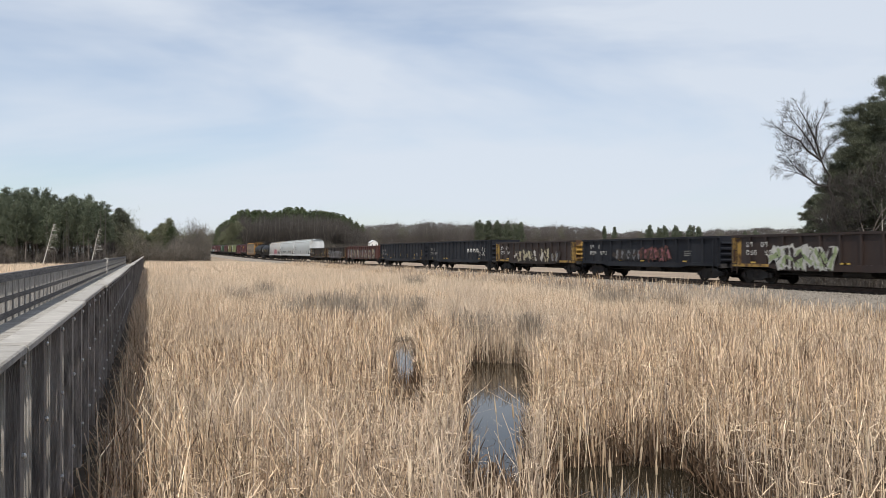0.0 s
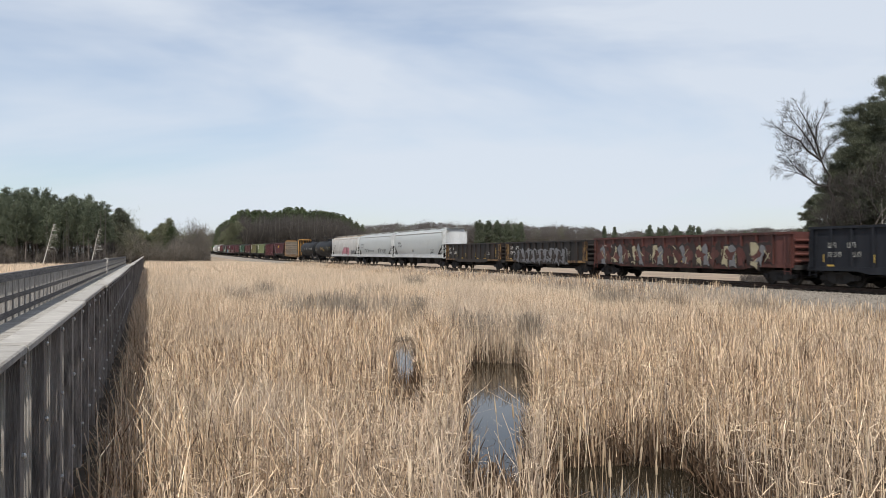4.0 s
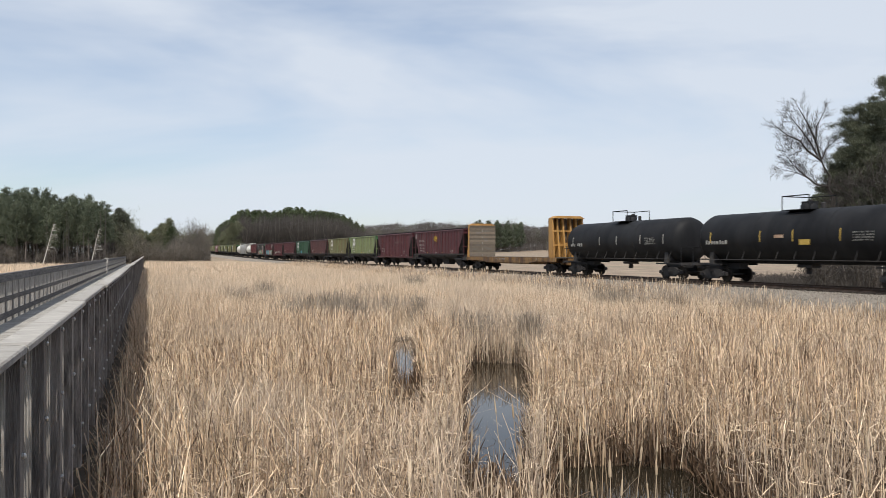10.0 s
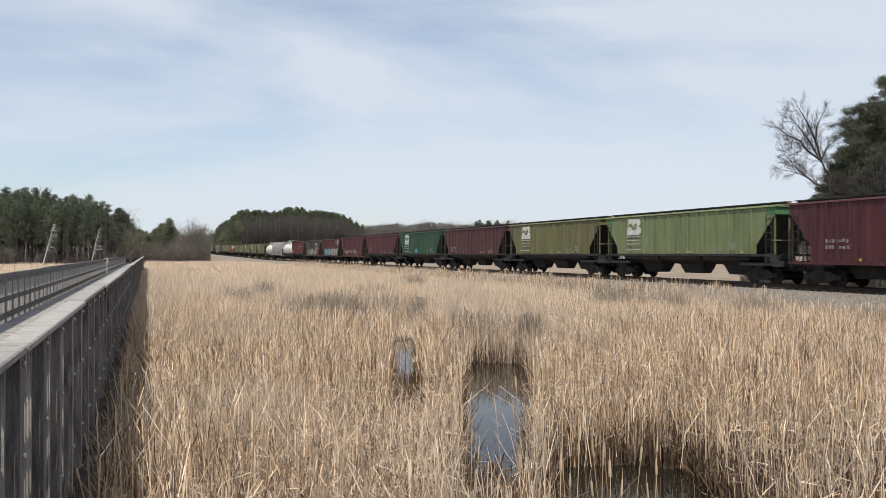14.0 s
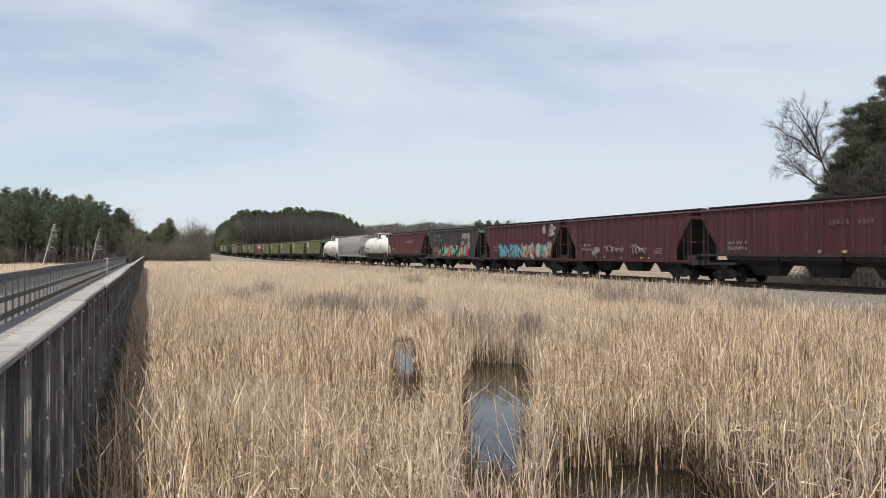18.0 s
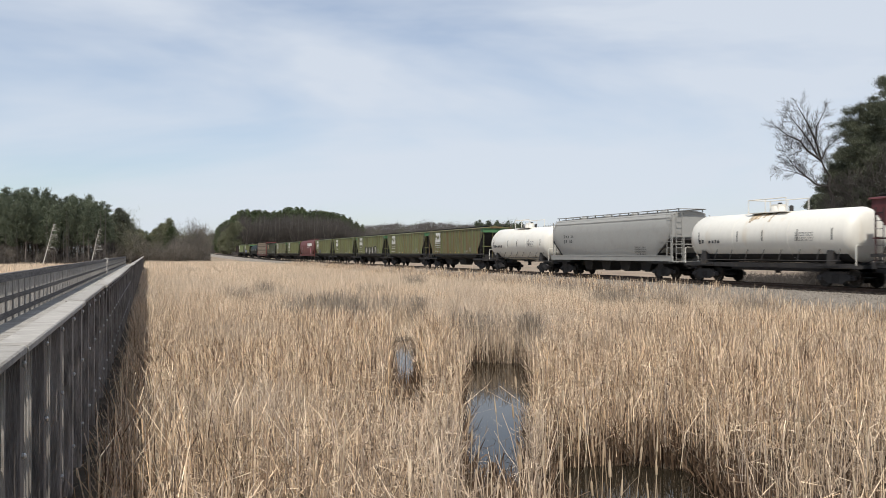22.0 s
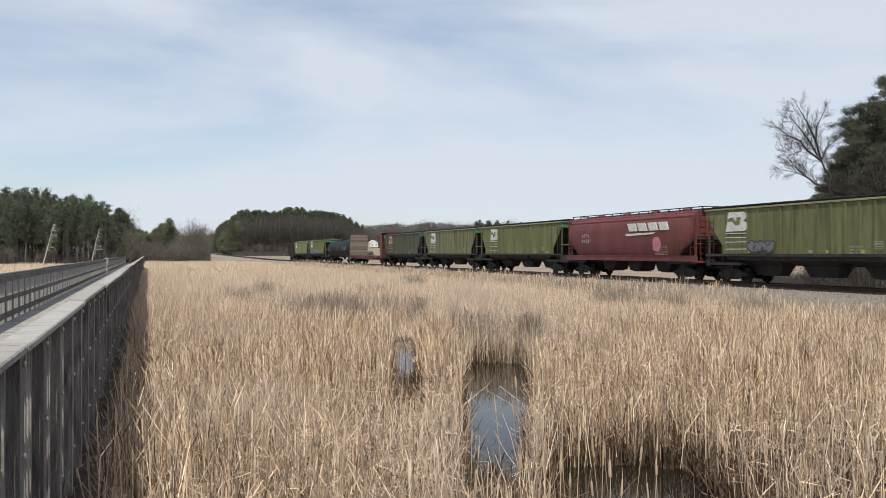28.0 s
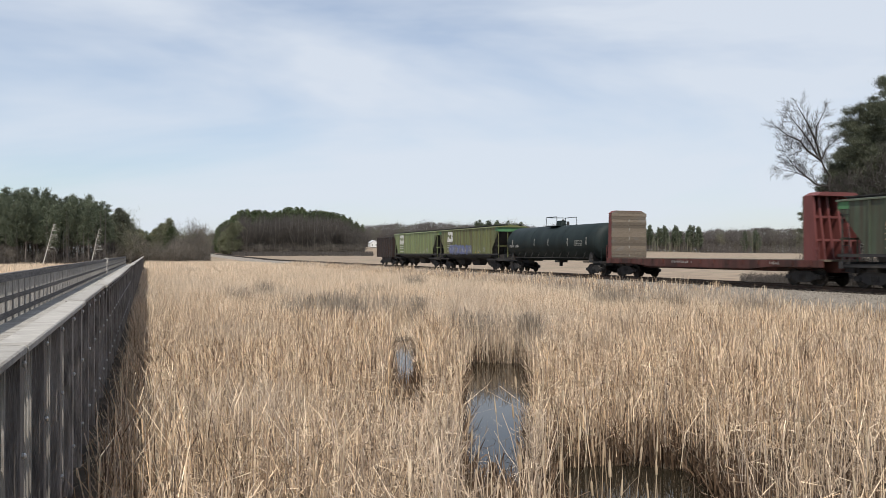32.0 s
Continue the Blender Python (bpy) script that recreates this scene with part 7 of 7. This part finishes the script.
graffiti(c, -1.625, 0.0, -3.2, 1.3, 2.0, [G_DULLRED, P_RUSTBLACK, P_RUSTRED], P_RUSTRED, 7, 5, P_RUSTRED, None, True)
c, L = gondola(3.327, 4.149, "rusty black gondola car with yellow corners and white graffiti", P_RUSTBROWN, end_mat=P_YELLOW_D, seed=13, end_face=True)
graffiti(c, -1.625, 3.2, -3.6, 0.95, 2.0, [G_CREAM, P_RUSTBROWN, G_WHITE, P_RUSTBLACK, G_CREAM, P_RUSTBROWN, P_RUSTBLACK], P_RUSTBLACK, 8, 9, G_CREAM, None, True)
graffiti(c, -1.625, -3.6, -5.2, 0.95, 1.75, [P_RUSTBROWN, G_GREYD, P_RUSTBLACK], P_RUSTBLACK, 9, 2, G_CREAM, None, True)
c, L = gondola(4.149, 5.152, "long black gondola car with a white slanted emblem", P_BLACK_C, top=3.05, bottom=0.9, ribs=17, seed=14)
for k in range(4):
    y = -3.4 - 0.86 * k
    part("emblem", Shape().prism([(y, 1.88), (y + 0.12, 2.2), (y - 0.02, 2.2), (y - 0.14, 1.88)], "x", -1.63, -1.62).prism([(y - 0.34, 1.88), (y - 0.22, 2.2), (y - 0.36, 2.2), (y - 0.48, 1.88)], "x", -1.63, -1.62)
         .prism([(y - 0.1, 2.1), (y - 0.06, 2.2), (y - 0.26, 2.2), (y - 0.30, 2.1)], "x", -1.629, -1.62), P_EMBLEM, c)
    part("underline", Shape().box(-1.63, -1.62, y - 0.48, y, 1.77, 1.80), P_MARK, c)
scrawl(c, -1.625, -7.2, 2.0, 1.0, G_WHITE, 71)
scrawl(c, -1.625, -7.3, 1.6, 0.8, G_WHITE, 72)
gondola(5.152, 6.197, "long black gondola car with yellow reflector strips", P_BLACK_C, top=3.05, bottom=0.85, ribs=17, seed=15, yellow_ticks=7)
c, L = gondola(6.197, 7.239, "rust-red gondola car covered in pale graffiti", P_RUSTRED, top=2.85, ribs=17, seed=16)
graffiti(c, -1.625, 9.0, -8.5, 0.95, 2.2, [P_RUSTRED, G_GREYD, P_RUSTRED, G_CREAM, P_RUSTBROWN, P_RUSTRED], P_RUSTBROWN, 18, 15, G_CREAM, None, True)
c, L = gondola(7.239, 8.04, "rusty black gondola car with ochre corners and graffiti", P_RUSTBLACK, end_mat=P_OCHRE, seed=17)
graffiti(c, -1.625, 5.0, -4.4, 0.95, 2.0, [P_RUSTBLACK, G_GREYD, P_RUSTBROWN], G_GREYD, 19, 9, G_GREYD, None, True)
gondola(8.04, 8.84, "rusty black gondola car with ochre corners", P_RUSTBLACK, end_mat=P_OCHRE, seed=18, yellow_ticks=6)
c, L = smooth_hopper(8.84, 9.853, "long pale grey covered hopper car with rounded sides", P_GREY, top=4.72, seed=21, sill_mat=P_GREY_W)
scrawl(c, -1.635, 1.5, 2.1, 0.8, G_GREYD, 3)
c, L = smooth_hopper(9.853, 10.829, "long pale grey covered hopper car with rounded sides", P_GREY, top=4.72, seed=22, sill_mat=P_GREY_W)
curls(c, -1.635, 5.0, 2.1, 5.2, P_MARK_D, 4)
curls(c, -1.635, -2.1, 2.1, 4.2, P_MARK_D, 5)
c, L = smooth_hopper(10.829, 11.817, "pale covered hopper car with rust-stained roof and red graffiti", P_GREY_R, top=4.72, seed=23, sill_mat=P_GREY_W, roof_mat=P_GREY_RT, wide=0.93)
graffiti(c, -1.632, 0.3, -4.2, 1.25, 2.8, [G_DULLRED, G_PINK], G_GREYD, 23, 3, G_WHITE)
graffiti(c, -1.632, -5.5, -8.0, 1.4, 2.3, [G_GREYD], P_GREY_D, 24, 4, G_BLACK)
c, L = tank_car(11.817, 12.673, "black tank car with a railed platform on top", P_BLACK, P_UNDER, 31)
part("placard", Shape().box(-1.53, -1.515, 0.3, 0.95, 2.57, 2.74), P_SALMON, c, "pale orange warning plate")
part("placard", Shape().box(-1.50, -1.475, -1.5, -0.8, 2.18, 2.46), P_MARK_Y, c, "yellow warning plate")
tank_car(12.673, 13.495, "black tank car with a railed platform on top", P_BLACK, P_UNDER, 32)
bulkhead_flat(13.495, 14.52, "empty yellow bulkhead flat car with plank-lined bulkheads", P_YELLOW, 4)
c, L = ribbed_hopper(14.52, 15.40, "maroon ribbed covered hopper car with white lettering", P_MAROON, seed=41)
part("round_emblem", Shape().prism([(7.45 + 0.27 * math.cos(k * 0.524), 3.82 + 0.32 * math.sin(k * 0.524)) for k in range(12)], "x", -1.66, -1.648), P_MARK, c)
part("emblem_cross", Shape().box(-1.668, -1.662, 7.42, 7.48, 3.5, 4.14).box(-1.668, -1.662, 7.2, 7.7, 3.79, 3.85), P_MAROON, c)
bars(c, -1.65, 6.2, 3.1, 1.9, 0.3, 2, P_MARK, 77, fill=0.3)
curls(c, -1.66, 0.75, 3.45, 0.9, G_YELLOW, 5)
scrawl(c, -1.66, 0.1, 3.15, 0.5, G_YELLOW, 6)
c, L = ribbed_hopper(15.40, 16.26, "maroon ribbed covered hopper car with deep sides", P_MAROON, deep=True, ribs=19, seed=42)
bars(c, -1.65, -1.0, 3.05, 3.4, 0.3, 1, P_FADED, 78, fill=0.3)
ribbed_hopper(16.26, 17.15, "faded light green ribbed covered hopper car with a white emblem", P_GREEN_L, P_GREEN_END, P_MARK, seed=43)
ribbed_hopper(17.15, 17.99, "rust-streaked green ribbed covered hopper car with a white emblem", P_GREEN_R, None, P_MARK, seed=44)
ribbed_hopper(17.99, 18.87, "brown-red ribbed covered hopper car", P_MAROON_D, seed=45)
c, L = ribbed_hopper(18.87, 19.73, "dark green ribbed covered hopper car with a white emblem", P_GREEN_D, None, P_MARK, seed=46)
graffiti(c, -1.655, 1.0, 0.2, 1.75, 2.3, [G_CYAN], G_BLUE, 33, 2, G_CYAN)
c, L = ribbed_hopper(19.73, 20.616, "maroon ribbed covered hopper car", P_MAROON, seed=47)
bars(c, -1.65, -1.5, 3.15, 2.6, 0.25, 1, P_FADED, 79, fill=0.3)
c, L = ribbed_hopper(20.616, 21.45, "maroon ribbed covered hopper car with deep sides and white scrawls", P_MAROON, deep=True, ribs=15, seed=48)
curls(c, -1.66, 3.6, 1.9, 0.7, P_MARK, 6)
curls(c, -1.66, 2.0, 2.0, 2.6, P_MARK, 7)
curls(c, -1.66, -1.6, 2.0, 1.6, P_MARK, 8)
c, L = ribbed_hopper(21.45, 22.29, "maroon ribbed covered hopper car with cyan and many-coloured graffiti", P_MAROON, deep=True, ribs=15, seed=49)
graffiti(c, -1.655, 4.2, -0.6, 1.35, 2.5, [G_CYAN, G_CYAN, P_MAROON, G_CYAN], P_MAROON_D, 41, 7, G_WHITE, None, True)
graffiti(c, -1.655, -0.6, -6.4, 1.35, 2.5, [G_WHITE, G_PINK, G_MINT, G_GREYD, G_ORANGE, G_MINT, G_WHITE], G_GREYD, 42, 7, G_BLACK, None, True)
part("round_emblem", Shape().prism([(-5.2 + 0.3 * math.cos(k * 0.524), 3.75 + 0.38 * math.sin(k * 0.524)) for k in range(12)], "x", -1.66, -1.648), P_MARK, c)
curls(c, -1.66, -6.3, 3.85, 0.9, G_WHITE, 9)
curls(c, -1.66, -6.2, 3.4, 0.8, G_WHITE, 10)
c, L = ribbed_hopper(22.29, 23.15, "charcoal covered hopper car with red and mint graffiti", P_CHAR, P_GREEN_END, deep=True, seed=50)
graffiti(c, -1.655, 3.6, -4.4, 1.4, 2.55, [G_MINT, G_BLACK, G_MINT, G_RED], G_BLACK, 43, 7, G_WHITE, G_RED, True)
n_mark(c, -1.65, -4.3, P_TAN, P_CHAR, 1.55, -0.55, False)
bars(c, -1.65, 5.5, 3.6, 2.6, 0.35, 2, G_GREYD, 81, fill=0.6)
c, L = ribbed_hopper(23.15, 24.005, "brown-red ribbed covered hopper car with white lettering", P_BROWNRED, seed=51)
bars(c, -1.65, -0.8, 3.1, 3.0, 0.28, 1, P_MARK, 82, fill=0.4)
tank_car(24.005, 24.71, "white tank car with a rust-stained dome and black frame", P_WHITE_T, P_UNDER, 33, r=1.42, cz=2.66, text=P_MARK_D)
smooth_hopper(24.71, 25.57, "mid grey covered hopper car with rounded sides", P_GREY_D, top=4.6, seed=24, sill_mat=P_GREY_D, bays=4)
tank_car(25.57, 26.25, "white tank car with a white railed platform", P_WHITE_T, P_UNDER, 34, r=1.5, cz=2.62, text=P_MARK_D, belly=False)
ribbed_hopper(26.25, 27.14, "heavily rust-streaked green ribbed covered hopper car with a fresh green end", P_GREEN_RR, P_GREEN_END, P_MARK, seed=52)
ribbed_hopper(27.14, 28.03, "rust-streaked green ribbed covered hopper car with a white emblem", P_GREEN_R, P_GREEN_END, P_MARK, seed=53)
c, L = ribbed_hopper(28.03, 28.92, "green ribbed covered hopper car with black and white graffiti", P_GREEN, P_GREEN_END, P_MARK, seed=54)
graffiti(c, -1.655, 2.2, -4.2, 1.7, 2.55, [G_WHITE, G_BLACK, P_GREEN, G_BLACK, G_WHITE], G_BLACK, 44, 9, G_GREYD, None, True)
ribbed_hopper(28.92, 29.77, "green ribbed covered hopper car with a white emblem", P_GREEN, None, P_MARK, seed=55)
c, L = ribbed_hopper(29.77, 30.59, "green ribbed covered hopper car with dark scrawls", P_GREEN, None, P_MARK, seed=56)
graffiti(c, -1.655, 4.0, 2.2, 1.8, 2.4, [G_GREYD], P_MARK_D, 45, 3, G_BLACK)
c, L = smooth_hopper(30.59, 31.44, "glossy red covered hopper car with smooth sides and a white emblem", P_RED, top=4.62, seed=25, bays=3)
part("slanted_emblem", Shape().prism([(-0.85, 3.27), (-0.60, 3.82), (-1.55, 3.82), (-1.80, 3.27)], "x", -1.655, -1.60).prism([(-2.05, 3.27), (-1.80, 3.82), (-2.75, 3.82), (-3.00, 3.27)], "x", -1.655, -1.60)
     .prism([(-3.25, 3.27), (-3.00, 3.82), (-3.95, 3.82), (-4.20, 3.27)], "x", -1.655, -1.60).prism([(-4.45, 3.27), (-4.20, 3.82), (-5.15, 3.82), (-5.35, 3.27)], "x", -1.655, -1.60)
     .prism([(-0.45, 2.94), (-0.35, 3.10), (-3.95, 3.14), (-3.65, 3.02)], "x", -1.655, -1.60), P_EMBLEM, c, "white slanted emblem")
part("paint_patch", Shape().prism(blob(-3.6, -4.5, 1.9, 2.8, random.Random(3)), "x", -1.642, -1.63), G_PINK, c)
ribbed_hopper(31.44, 32.34, "green ribbed covered hopper car with a white emblem", P_GREEN, P_GREEN_END, P_MARK, seed=57)
ribbed_hopper(32.34, 33.22, "weathered olive ribbed covered hopper car with a white emblem", P_OLIVE, P_GREEN_END, P_MARK, seed=58)
ribbed_hopper(33.22, 34.10, "dull dark green ribbed covered hopper car with a pale orange emblem", P_GREEN_DULL, P_GREEN_END, P_SALMON, seed=59)
bulkhead_flat(34.10, 35.15, "empty red bulkhead flat car with plank-lined bulkheads", P_RED, 6)
tank_car(35.15, 36.07, "dark green-black tank car with a railed platform on top", P_BLACKG, P_UNDER, 35, r=1.5)
c, L = ribbed_hopper(36.07, 36.94, "green ribbed covered hopper car with purple graffiti", P_GREEN, P_GREEN_END, P_MARK, seed=60)
graffiti(c, -1.655, 4.6, -1.6, 1.7, 2.5, [G_BLUE, G_GREYD], G_BLUE, 46, 6, G_WHITE, None, True)
ribbed_hopper(36.94, 37.84, "light green ribbed covered hopper car at the rear", P_GREEN_L, None, P_MARK, seed=61)
end_box(37.84, 38.29)


# ---------------------------------------------------------------- the train rolls by at one speed, down a gentle grade
def motions():
    for ob, passes, off in MOVING:
        rows = []
        for k in range(17):
            y = SPEED * (passes - 2.0 * k) + Y_AT + off
            rows.append((2.0 * k, pose(TRACK_X, y, RAIL_Z + float(grade(y)))))
        walk(ob, rows)


motions()
